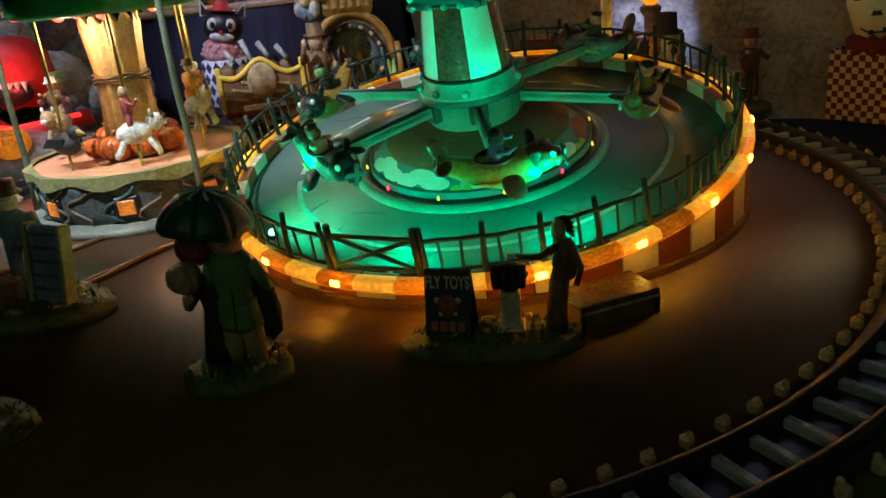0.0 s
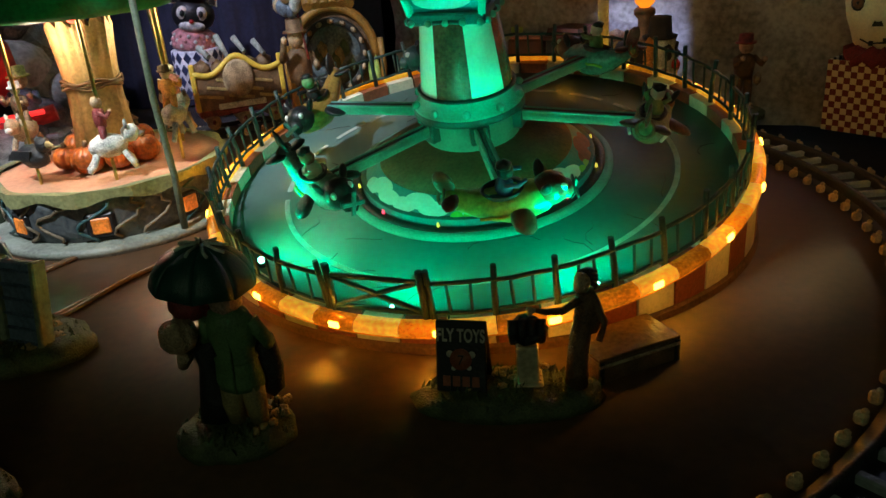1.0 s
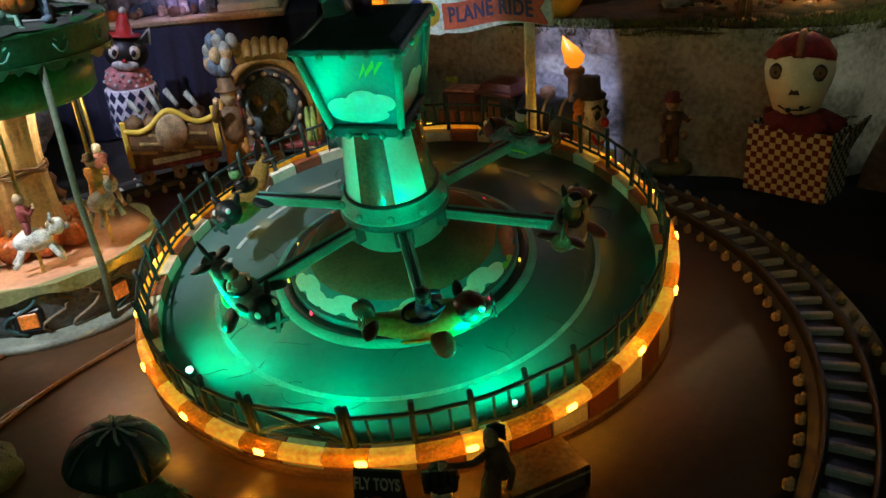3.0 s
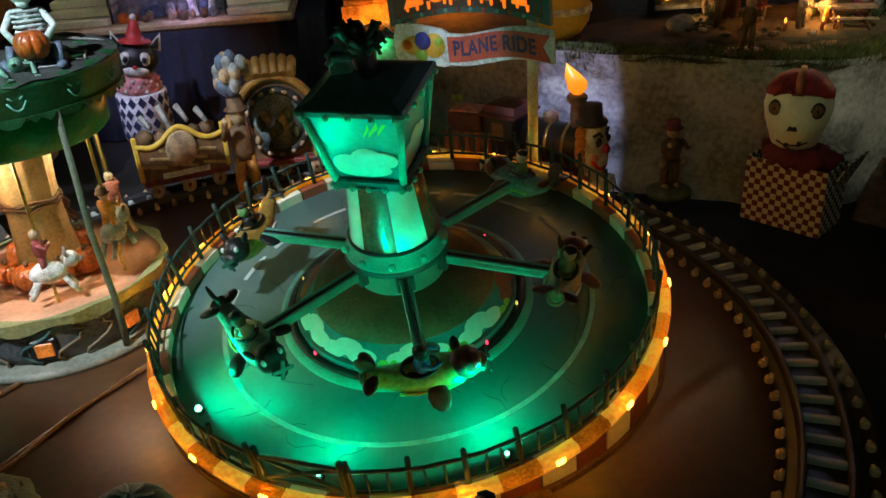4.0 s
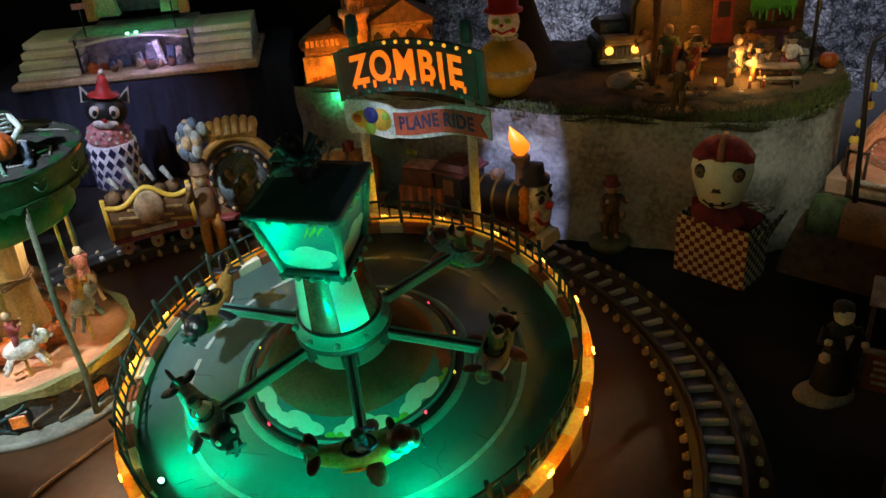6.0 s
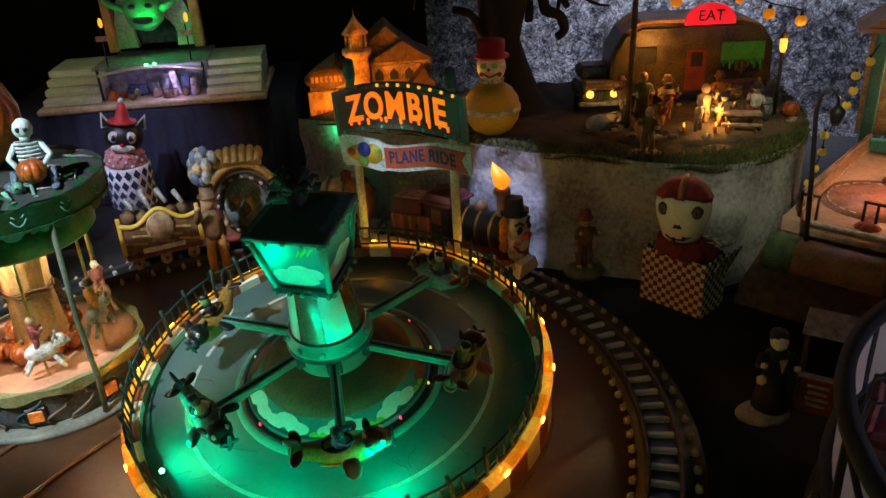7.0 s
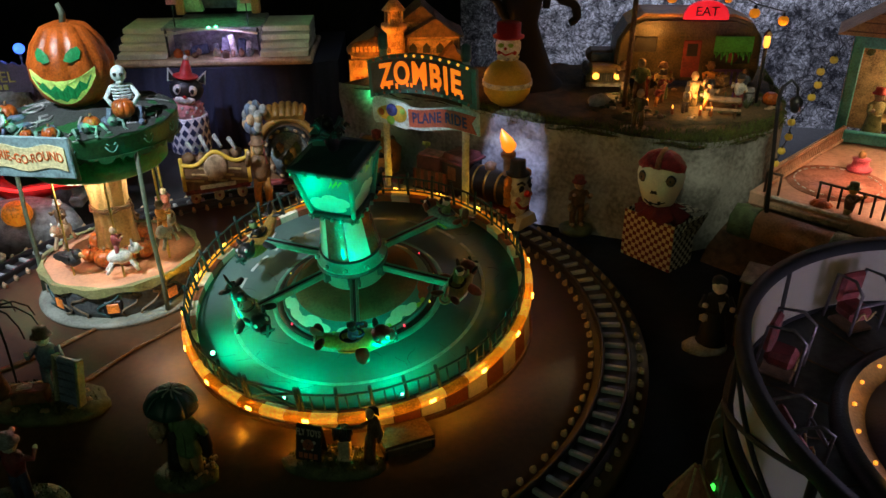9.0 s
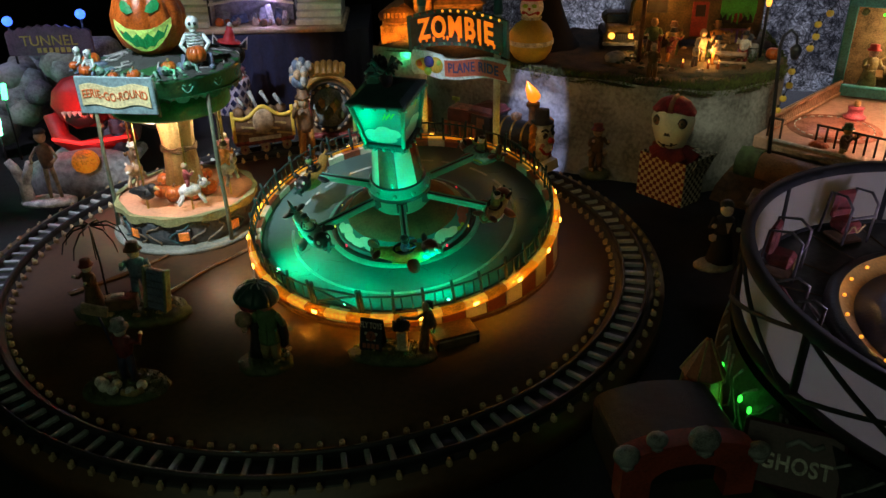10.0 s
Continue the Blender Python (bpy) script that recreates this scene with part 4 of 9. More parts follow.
part("drum", bm, CAR_SIDE, car, "dark carved drum with twisted vines")
VINE = mat("vine_tan", (0.16, 0.12, 0.07), 0.6)
rnd = random.Random(21)
for k in range(20):
    bm = B()
    a = 18 * k + rnd.uniform(-4, 4)
    pts = []
    for i in range(9):
        pts.append(polar(0.0572, a + 7 * math.sin(i * 0.8 + k) + i * rnd.uniform(0.2, 1.4), 0.006 + 0.019 * i / 8))
    tube(bm, pts, 0.0009, 5)
    part("vine", bm, VINE if k % 3 else TEAL_DARK, car)
bm = B()
n = 72
low = [bm.verts.new(polar(0.0595 + 0.0012 * math.sin(i * 1.1), 5 * i, 0.0255 + 0.0018 * math.sin(i * 0.9))) for i in range(n)]
hi = [bm.verts.new(polar(0.0598 + 0.0012 * math.sin(i * 1.1), 5 * i, 0.0315)) for i in range(n)]
inn = [bm.verts.new(polar(0.0555 + 0.0012 * math.sin(i * 0.7), 5 * i, 0.0312)) for i in range(n)]
for p, q in ((low, hi), (hi, inn)):
    for i in range(n):
        bm.faces.new((p[i], p[(i + 1) % n], q[(i + 1) % n], q[i]))
part("deck_edge", bm, mat("edge_olive", (0.26, 0.27, 0.12), 0.5), car, "wavy olive rim dripping over the drum")
bm = B()
lathe(bm, [(0.0572, 0.028), (0.0572, 0.0300), (0.045, 0.0305), (0.0001, 0.0305)], 64)
part("deck", bm, DECK, car, "worn peach deck")
WINDOW_GLOW = mat("window_orange", (0.7, 0.2, 0.03), 0.4, grain=0.5, scale=90, emit=0.3)
for k in range(8):
    a = -82 + 45 * k
    bm = B()
    box(bm, (0.0026, 0.0142, 0.0135), RZ(a) @ T(0.0562, 0, 0.0135), 0, 0.0016)
    w = part("window", bm, BLACK, car)
    bm = B()
    box(bm, (0.0026, 0.0098, 0.0092), RZ(a) @ T(0.0568, 0, 0.0135), 0, 0.0012)
    part("pane", bm, WINDOW_GLOW, w, "glowing orange pane")
bm = B()
prof = [(0.0195, 0.030), (0.0158, 0.036), (0.0142, 0.05), (0.0132, 0.066), (0.0135, 0.08), (0.0145, 0.092), (0.0155, 0.10)]
rows = [[bm.verts.new(polar(r * (1 + 0.05 * math.sin(i * 2.1 + 3 * math.sin(i * 0.37)) + 0.03 * math.sin(i * 5.3)), 6 * i, z)) for i in range(60)] for r, z in prof]
for p, q in zip(rows, rows[1:]):
    for i in range(60):
        f = bm.faces.new((p[i], p[(i + 1) % 60], q[(i + 1) % 60], q[i]))
        f.smooth = True
for i in range(60):
    rows[-1][i].co.z += 0.006 * abs(math.sin(i * 0.62))
part("trunk", bm, WOOD, car, "carved yellow-brown trunk column with a jagged top")
bm = B()
for k in range(3):
    tube(bm, [polar(0.0147, 12 * i, 0.0715 + 0.0015 * k + 0.001 * math.sin(i + k)) for i in range(31)], 0.0009, 5)
part("rope", bm, BROWN, car, "twisted rope binding")


for a, r in ((-100, 0.0085), (-60, 0.0075), (-140, 0.007), (-20, 0.008), (60, 0.008), (150, 0.008)):
    bm = B()
    pumpkin(bm, (*polar(0.0222, a).xy, 0.0375), r)
    tube(bm, [(*polar(0.0222, a).xy, 0.0375 + r * 0.7), (*polar(0.0229, a + 3).xy, 0.0375 + r * 1.15)], 0.0012, 5, 1)
    part("pumpkin", bm, [ORANGE, BROWN], car, "carved orange pumpkin at the trunk's foot")
POSTM = mat("post_grey_green", (0.075, 0.105, 0.065), 0.6, grain=0.4, scale=120, bump=0.5)
for a in (-46, -172, 70):
    bm = B()
    tube(bm, [polar(0.0625, a, 0.004), polar(0.0605, a + 1.5, 0.03), polar(0.0615, a - 1, 0.07), polar(0.0585, a + 1, 0.1295)], 0.0019, 8, 0, 0.0016)
    part("canopy_post", bm, POSTM, car, "knobbly grey-green post")
bm = B()
lathe(bm, [(0.018, 0.1285), (0.0585, 0.1285), (0.0592, 0.1300), (0.0602, 0.142), (0.0608, 0.1435), (0.059, 0.145), (0.05, 0.147), (0.02, 0.152), (0.0001, 0.153)], 64)
canopy = part("canopy", bm, GREEN_ROOF, car, "glossy dark green canopy")
bm = B()
lathe(bm, [(0.0001, 0.1075), (0.046, 0.1075), (0.0485, 0.110), (0.0495, 0.1285)], 64)
# brighter green than the canopy: light from within is put into the colour
part("inner_drum", bm, mat("drum_green_lit", (0.012, 0.22, 0.06), 0.35, grain=0.4, scale=50), canopy, "recessed green drum under the rim, inner light put into its colour")
for k in range(28):
    bm = B()
    a = 360 / 28 * k
    prism(bm, [(-0.0066, 0.0), (0.0066, 0.0), (0.004, -0.0035), (0.001, -0.0015 - 0.003 * (k % 2)), (-0.003, -0.004)], 0.0008, RZ(a) @ T(0.0594, 0, 0.1305) @ RZ(-90))
    part("ragged_edge", bm, GREEN_ROOF, canopy)
bm = B()
lathe(bm, [(0.0602, 0.1446), (0.052, 0.1472), (0.045, 0.1478), (0.02, 0.1528), (0.0001, 0.1535)], 48, cap=False)
rough_up(bm, 0.0018, 90)
part("earth_top", bm, mat("dark_soil", (0.03, 0.035, 0.035), 0.8, bump=0.6), canopy, "dark lumpy earth")
for k in range(14):
    a = 360 / 14 * k - 60
    bm = B()
    fm = RZ(a) @ T(0.0601, 0, 0.1355) @ RZ(90)
    for s in (-1, 1):
        tube(bm, [fm @ Vector((0.0016 * s, 0, 0.003)), fm @ Vector((0.0032 * s, 0, 0.0044))], 0.0004, 4)
    tube(bm, [fm @ Vector((x, 0, -0.002 + 260 * x * x)) for x in (-0.004, -0.002, 0, 0.002, 0.004)], 0.0004, 4)
    part("grin_mark", bm, TEAL, canopy)
for k in range(16):
    bm = B()
    a = 22.5 * k + rnd.uniform(-12, 12)
    pts = [polar(0.03, a, 0.151)]
    for i in range(5):
        pts.append(polar(0.03 + 0.005 * (i + 1), a + rnd.uniform(-9, 9), 0.1505 - 0.0009 * i))
    tube(bm, pts, 0.0013, 6, 0, 0.0005)
    part("root", bm, PT["grey"], canopy, "pale dead root")
LED_LIME = glow("led_lime", (0.06, 1.0, 0.06), 3)
RED_GLOW = glow("lamp_red", (1.0, 0.05, 0.03), 5)
for a in (-75, 20, 150, -160):
    bm = B()
    ball(bm, (0.003, 0.003, 0.0022), T(*polar(0.024, a, 0.1065)), 0, 2)
    part("ceiling_lamp", bm, RED_GLOW, canopy, "small glowing red lamp")
lamp("carousel_lamp", "POINT", T(CX - 0.010, CY - 0.030, 0.098), 0.10, (1.0, 0.78, 0.56), 0.008)
lamp("carousel_lamp", "POINT", T(CX + 0.030, CY + 0.008, 0.098), 0.075, (1.0, 0.78, 0.56), 0.008)
lamp("red_lamp", "POINT", T(CX - 0.03, CY - 0.02, 0.100), 0.03, (1.0, 0.06, 0.04), 0.004)
# crown pumpkin
crown = thing("crown_pumpkin", T(CX - 0.006, CY + 0.002, 0.1515) @ Matrix.Diagonal((0.86, 0.9, 1.02, 1)), "big grinning orange pumpkin with a green-lit carved face", "pumpkin")
bm = B()
pumpkin(bm, (0, 0, 0.029), 0.0335, 0, 0.9, 10)
for v in bm.verts:
    k = max(0.0, (v.co.z - 0.029) / 0.03)
    v.co.x *= 1 - 0.16 * k
    v.co.y *= 1 - 0.16 * k
part("shell", bm, ORANGE, crown)
bm = B()
tube(bm, [(0, 0, 0.055), (0.002, -0.001, 0.063), (-0.001, 0, 0.069)], 0.003, 7, 0, 0.0018)
part("stem", bm, POSTM, crown)
CARVE = mat("carved_green", (0.01, 0.2, 0.06), 0.5, emit=0.4)
TOOTH = mat("carved_rim", (0.45, 0.62, 0.16), 0.5, emit=0.4)


def on_shell(az, el, lift):
    """A place on the pumpkin's skin by compass and height angle."""
    r = 0.0335 * (1.0 + lift) * (1 - 0.16 * max(0.0, math.sin(radians(el))))
    c = math.cos(radians(el)) ** 0.75
    return Vector((r * c * math.cos(radians(az)), r * c * math.sin(radians(az)), 0.029 + 0.0302 * (1 + lift) * math.sin(radians(el))))


def skin_patch(name, outline, material, lift, a0=-86):
    bm = B()
    cx = sum(p[0] for p in outline) / len(outline)
    cz = sum(p[1] for p in outline) / len(outline)
    c = bm.verts.new(on_shell(a0 + cx, cz, lift))
    ringm = [bm.verts.new(on_shell(a0 + (x + cx) / 2, (z + cz) / 2, lift)) for x, z in outline]
    ring = [bm.verts.new(on_shell(a0 + x, z, lift)) for x, z in outline]
    for i in range(len(ring)):
        j = (i + 1) % len(ring)
        bm.faces.new((c, ringm[i], ringm[j]))
        bm.faces.new((ringm[i], ring[i], ring[j], ringm[j]))
    part(name, bm, material, crown)


upper = [(x, 1 - 13 * (1 - (x / 44) ** 2)) for x in range(-44, 45, 8)]
lower = [(x, -4 - 39 * (1 - (x / 44) ** 2)) for x in range(44, -45, -8)]
skin_patch("mouth_rim", [(x * 1.08, z + 3) for x, z in upper] + [(x * 1.05, z - 4) for x, z in lower], TOOTH, 0.02)
for i in range(10):
    x0 = -40 + 8 * i
    x1 = x0 + 8
    up = lambda x: -1 - 13 * (1 - (x / 44) ** 2) - (8 if abs(x) % 16 < 8 else 0)
    lo = lambda x: -5 - 36 * (1 - (x / 44) ** 2) + (5 if abs(x) % 16 > 7 else 0)
    skin_patch("mouth", [(x0, lo(x0)), (x1, lo(x1)), (x1, up(x1)), (x0, up(x0))], CARVE, 0.035)
for s in (-1, 1):
    skin_patch("eye", [(s * 9, 15), (s * 18, 12), (s * 30, 16), (s * 35, 24), (s * 32, 31), (s * 22, 29), (s * 13, 23)], CARVE, 0.022)
# added green fills without bulbs, over the ghouls and soil before the pumpkin
lamp("pumpkin_lamp", "POINT", T(CX + 0.012, CY - 0.048, 0.162), 0.004, (0.1, 1.0, 0.4), 0.003)
lamp("soil_lamp", "POINT", T(CX - 0.035, CY - 0.042, 0.1555), 0.006, (0.08, 1.0, 0.45), 0.002)
lamp("soil_lamp", "POINT", T(CX + 0.02, CY - 0.05, 0.1545), 0.004, (0.08, 1.0, 0.45), 0.002)


def sitter(bm):
    """A seated skeleton hugging a pumpkin."""
    ball(bm, (0.0052, 0.0056, 0.006), T(0, -0.001, 0.0335), 0, 2)
    ball(bm, (0.003, 0.003, 0.0022), T(0, -0.0028, 0.0285), 0, 1)
    for s in (-1, 1):
        ball(bm, (0.0014, 0.001, 0.0016), T(0.002 * s, -0.0058, 0.034), 1, 1)
        tube(bm, [(0.006 * s, 0, 0.025), (0.0105 * s, -0.003, 0.018), (0.006 * s, -0.008, 0.013)], 0.0018, 6, 0)
        tube(bm, [(0.004 * s, 0, 0.006), (0.010 * s, -0.006, 0.010), (0.0105 * s, -0.009, 0.001)], 0.0023, 6, 2)
        ball(bm, (0.003, 0.005, 0.002), T(0.0105 * s, -0.011, 0.002), 2, 1)
    for k in range(5):
        tube(bm, [(0.0065 * math.cos(radians(a)), 0.004 * math.sin(radians(a)), 0.0165 + 0.0022 * k) for a in range(0, 361, 40)], 0.0008, 5, 0)
    tube(bm, [(0, 0.002, 0.004), (0, 0.002, 0.028)], 0.0018, 6, 0)
    pumpkin(bm, (0, -0.0085, 0.0115), 0.0078, 3)


figurine("seated_skeleton", T(-0.157, 0.047, 0.1455) @ RZ(12), "pale blue-grey skeleton seated on the canopy hugging a carved pumpkin", "figurine",
         [mat("bone_blue", (0.5, 0.6, 0.62), 0.5), BLACK, PT["slate"], ORANGE], sitter)
for x, y, r in ((-0.1755, 0.030, 0.0058), (-0.197, 0.0125, 0.0052), (-0.213, 0.0145, 0.004), (-0.236, 0.028, 0.0065), (-0.242, 0.055, 0.007)):
    bm = B()
    pumpkin(bm, (0, 0, r * 0.82), r, 0, 0.9)
    tube(bm, [(0, 0, r * 1.5), (0.0005, 0, r * 2.1)], 0.001, 5, 1)
    tagged(link("small_pumpkin", bm, [ORANGE, BROWN], None, T(x, y, 0.1445)), "small orange pumpkin sitting on the canopy", "pumpkin", "pumpkins on the canopy")


def ghoul(bm):
    """A ghoul lying half buried, arms reaching forward."""
    ball(bm, (0.0042, 0.0075, 0.0035), T(0, 0.003, 0.002), 0, 2)
    ball(bm, (0.0033, 0.0036, 0.0034), T(0.0005, -0.006, 0.0052), 1, 2)
    for s in (-1, 1):
        tube(bm, [(0.004 * s, -0.001, 0.004), (0.0075 * s, -0.006, 0.0045), (0.006 * s, -0.012, 0.0008)], 0.0011, 6, 1)
        for f in (-1, 0, 1):
            tube(bm, [(0.006 * s, -0.012, 0.0008), ((0.006 + 0.0012 * f) * s, -0.0145, 0.0004)], 0.0005, 4, 1)
        ball(bm, 0.0008, T(0.0014 * s, -0.0092, 0.0058), 2, 1)
    rough_up(bm, 0.0011, 300)


GHOUL = mat("ghoul_green", (0.12, 0.25, 0.2), 0.5, grain=0.6, scale=200)
for k, (x, y, a) in enumerate(((-0.222, 0.026, -25), (-0.199, 0.018, 10), (-0.178, 0.022, 25), (-0.236, 0.046, -50), (-0.1655, 0.034, 40))):
    figurine("crawling_ghoul", T(x, y, 0.1455) @ RZ(a), "small green-lit ghoul clawing out of the canopy's dark soil", "figurine", [PT["slate"], GHOUL, BLACK], ghoul, "ghouls on the canopy")


def lantern_holder(bm):
    """A small skeleton sitting with a pumpkin in its lap."""
    sitter(bm)


for x, y, a, s in ((-0.231, 0.022, -30, 0.55), (-0.2455, 0.04, -50, 0.5)):
    figurine("little_skeleton", T(x, y, 0.1455) @ RZ(a) @ Matrix.Scale(s, 4), "little pale skeleton with a pumpkin at the canopy's edge", "figurine",
             [mat("bone_blue", (0.5, 0.6, 0.62), 0.5), BLACK, PT["slate"], ORANGE], lantern_holder, "little skeletons")
bm = B()
ball(bm, 0.0016, T(0, 0, 0.0012), 0, 2)
tagged(link("green_bulb", bm, LED_GREEN, None, T(-0.196, 0.014, 0.1455)), "small green bulb lying in the canopy's soil", "bulb")
lamp("green_bulb_lamp", "POINT", T(-0.196, 0.0125, 0.151), 0.006, (0.02, 1.0, 0.4), 0.002)
# name board
ban = thing("carousel_sign", T(-0.2085, 0.0005, 0.1375) @ RZ(-10) @ Matrix.Scale(0.92, 4), "wavy yellow carousel name board in a teal frame", "sign")
bm = B()
box(bm, (0.066, 0.0022, 0.031), T(0, 0, 0), 0, 0.0008)
part("frame", bm, mat("sign_teal_grey", (0.2, 0.32, 0.34), 0.5), ban)
top = [(-0.029 + 0.058 * i / 16, 0.0085 + 0.0016 * math.sin(i * 0.62)) for i in range(17)]
bot = [(-0.029 + 0.058 * i / 16, -0.0085 + 0.0016 * math.sin(i * 0.62)) for i in range(16, -1, -1)]
bm = B()
prism(bm, top + bot, 0.001, T(0, -0.0021, 0))
part("panel", bm, mat("sign_yellow", (0.7, 0.66, 0.36), 0.5), ban)
lettering("EERIE-GO-ROUND", 0.0078, T(0, -0.0024, -0.0026) @ Matrix.Rotation(radians(90), 4, "X"), mat("sign_orange", (0.62, 0.14, 0.03), 0.5), ban, depth=0.0003,
          bend=lambda x, y: (x * 0.86, y * 1.25 + 0.0016 * math.sin((x * 0.86 + 0.029) / 0.058 * 16 * 0.62)))
for s in (-1, 1):
    bm = B()
    tube(bm, [(0.0325 * s, 0.001, 0.014), (0.0325 * s, 0.003, -0.018)], 0.0016, 6)
    part("side_bar", bm, POSTM, ban)


# animals on their poles
def mount(kind):
    def build(bm):
        if kind == "raven":
            ball(bm, (0.0105, 0.0055, 0.0062), T(0, 0, 0.014), 0, 2)
            ball(bm, (0.0042, 0.0036, 0.004), T(0.0105, 0, 0.0205), 0, 2)
            lathe(bm, [(0.0018, 0), (0.0001, 0.007)], 8, T(0.0135, 0, 0.0208) @ Matrix.Rotation(radians(95), 4, "Y"), 2)
            prism(bm, [(-0.018, 0.011), (-0.006, 0.013), (-0.006, 0.017), (-0.017, 0.014)], 0.006, T(0, -0.003, 0), 0)
            for s in (-1, 1):
                prism(bm, [(-0.012, 0.012), (0.004, 0.013), (0.006, 0.018), (-0.010, 0.017)], 0.0012, T(0, 0.0052 * s, 0), 0)
        else:
            ball(bm, (0.0095, 0.0056, 0.006), T(0, 0, 0.014), 0, 2)
            ball(bm, (0.0045, 0.0038, 0.0044), T(0.011, 0, 0.0185), 0, 2)
            ball(bm, (0.0022, 0.0022, 0.0018), T(0.0152, 0, 0.0175), 1, 1)
            for s in (-1, 1):
                ball(bm, (0.001, 0.0012, 0.0024), T(0.0095, 0.0028 * s, 0.0228), 1, 1)
                tube(bm, [(0.006, 0.003 * s, 0.011), (0.009, 0.0032 * s, 0.006), (0.011, 0.0032 * s, 0.002)], 0.0015, 6, 0)
                tube(bm, [(-0.006, 0.003 * s, 0.011), (-0.008, 0.0032 * s, 0.006), (-0.011, 0.0032 * s, 0.003)], 0.0015, 6, 0)
            toy_body(bm, (-0.001, 0, 0.012), 0.027, 90, 2, 2, 3, 1 if kind == "horse" else None, (0.5, 0.4))
        rough_up(bm, 0.0006, 260)
        lathe(bm, [(0.0009, -0.028), (0.0009, 0.075)], 8, T(0, 0, 0.016), 4)
    return build


for k, (a, z, kind, cols, lab) in enumerate(((-125, 0.043, "raven", ("black", "black", "straw", "black"), "black raven carousel mount on a pole"),
                                            (-70, 0.046, "sheep", ("white", "grey", "maroon", "tan"), "cream sheep mount with a red-coated rider on a pole"),
                                            (-15, 0.052, "horse", ("grey", "brown", "orange", "tan"), "grey horse mount with an orange rider on a pole"),
                                            (40, 0.048, "sheep", ("tan", "brown", "pink", "white"), "tan beast mount with a pink rider on a pole"),
                                            (100, 0.05, "horse", ("brown", "black", "slate", "white"), "brown horse mount with a blue rider on a pole"),
                                            (175, 0.048, "horse", ("tan", "white", "brown", "tan"), "tan horse mount with a brown rider on a pole"))):
    p = polar(0.042, a)
    figurine("carousel_mount", T(CX + p.x, CY + p.y, z - 0.012) @ RZ(a + 90), lab, "carousel animal", [PT[c] for c in cols] + [mat("pole_brass", (0.5, 0.35, 0.1), 0.3, 0.8)], mount(kind), "mounts on the carousel")

# ---- sign of the ride ----
sm = T(0.0513, 0.1192, 0) @ RZ(-35.6) @ T(0.003, 0, 0)
sign = thing("ride_sign", sm, "arched ride sign with glowing orange letters on two cream posts", "sign")
POST_CREAM = mat("post_cream", (0.5, 0.56, 0.48), 0.5)
for s in (-1, 1):
    bm = B()
    lathe(bm, [(0.003, 0.047), (0.003, 0.17)], 14, T(0.0388 * s, 0, 0))
    part("post", bm, POST_CREAM, sign)
    bm = B()
    lathe(bm, [(0.0036, 0.17), (0.0042, 0.173), (0.0034, 0.182), (0.0001, 0.1835)], 14, T(0.0388 * s, 0, 0))
    part("finial", bm, TEAL_DARK, sign)
bm = B()
box(bm, (0.098, 0.016, 0.006), T(0, 0.0, 0.0485), 0, 0.001)
for s in (-1, 1):
    box(bm, (0.02, 0.02, 0.047), T(0.0388 * s, 0.002, 0.0238), 0, 0.002)
part("foot", bm, mat("foot_grey", (0.22, 0.22, 0.21), 0.6), sign, "grey block foot")


def arch(x):
    return 0.0085 * (1 - (x / 0.052) ** 2)


def arch_band(name, w, h, y, d, material, z=0.147):
    bm = B()
    xs = [-w / 2 + w * i / 20 for i in range(21)]
    prism(bm, [(x, z + arch(x) + h / 2) for x in xs] + [(x, z + arch(x) - h / 2) for x in xs[::-1]], d, T(0, y, 0))
    return part(name, bm, material, sign)


arch_band("frame", 0.102, 0.0310, -0.0052, 0.004, TEAL_DARK)
arch_band("panel", 0.094, 0.0245, -0.0060, 0.002, mat("panel_brown", (0.05, 0.035, 0.025), 0.5))
LETTER_GLOW = glow("letter_orange", (1.0, 0.2, 0.008), 0.95)
lettering("ZOMBIE", 0.0225, T(0, -0.0062, 0.1395) @ Matrix.Rotation(radians(90), 4, "X"), LETTER_GLOW, sign, depth=0.0005,
          bend=lambda x, y: (x * 0.845, y * 1.1 + arch(x * 0.845)), fat=0.0006)
for i, x in enumerate((-0.038, -0.031, -0.023, -0.012, -0.008, 0.004, 0.012, 0.018, 0.026, 0.034, 0.04)):
    bm = B()
    lathe(bm, [(0.0011, 0), (0.0009, -0.0015 - 0.0008 * (i % 3)), (0.0009, -0.0024 - 0.0008 * (i % 3)), (0.0001, -0.003 - 0.0008 * (i % 3))], 8, T(x * 0.97, -0.0063, 0.1398 + arch(x)))
    part("letter_drip", bm, LETTER_GLOW, sign)
BULB_AMBER = glow("bulb_amber", (1.0, 0.4, 0.04), 1.2)
for i in range(12):
    x = -0.044 + 0.008 * i
    for zz, mt in ((0.1612, BULB_AMBER if i > 3 else BRICK_RED), (0.1332, BRICK_RED if i % 2 else TEAL)):
        bm = B()
        ball(bm, 0.0013, T(x, -0.0055, zz + arch(x)), 0, 1)
        part("bulb", bm, mt, sign)
# ribbon below
top = [(-0.054 + 0.108 * i / 24, 0.118 + 0.0115 * (1.0 if i < 9 else 0.82) + 0.0022 * math.sin(i * 0.38 + 0.6)) for i in range(25)]
bot = [(-0.054 + 0.108 * i / 24, 0.118 - 0.0115 * (1.0 if i < 9 else 0.82) + 0.0022 * math.sin(i * 0.38 + 0.6)) for i in range(24, -1, -1)]
top[0], bot[-1] = (-0.052, 0.124), (-0.052, 0.112)
bm = B()
prism(bm, top + bot, 0.0022, T(0, -0.0066, 0))
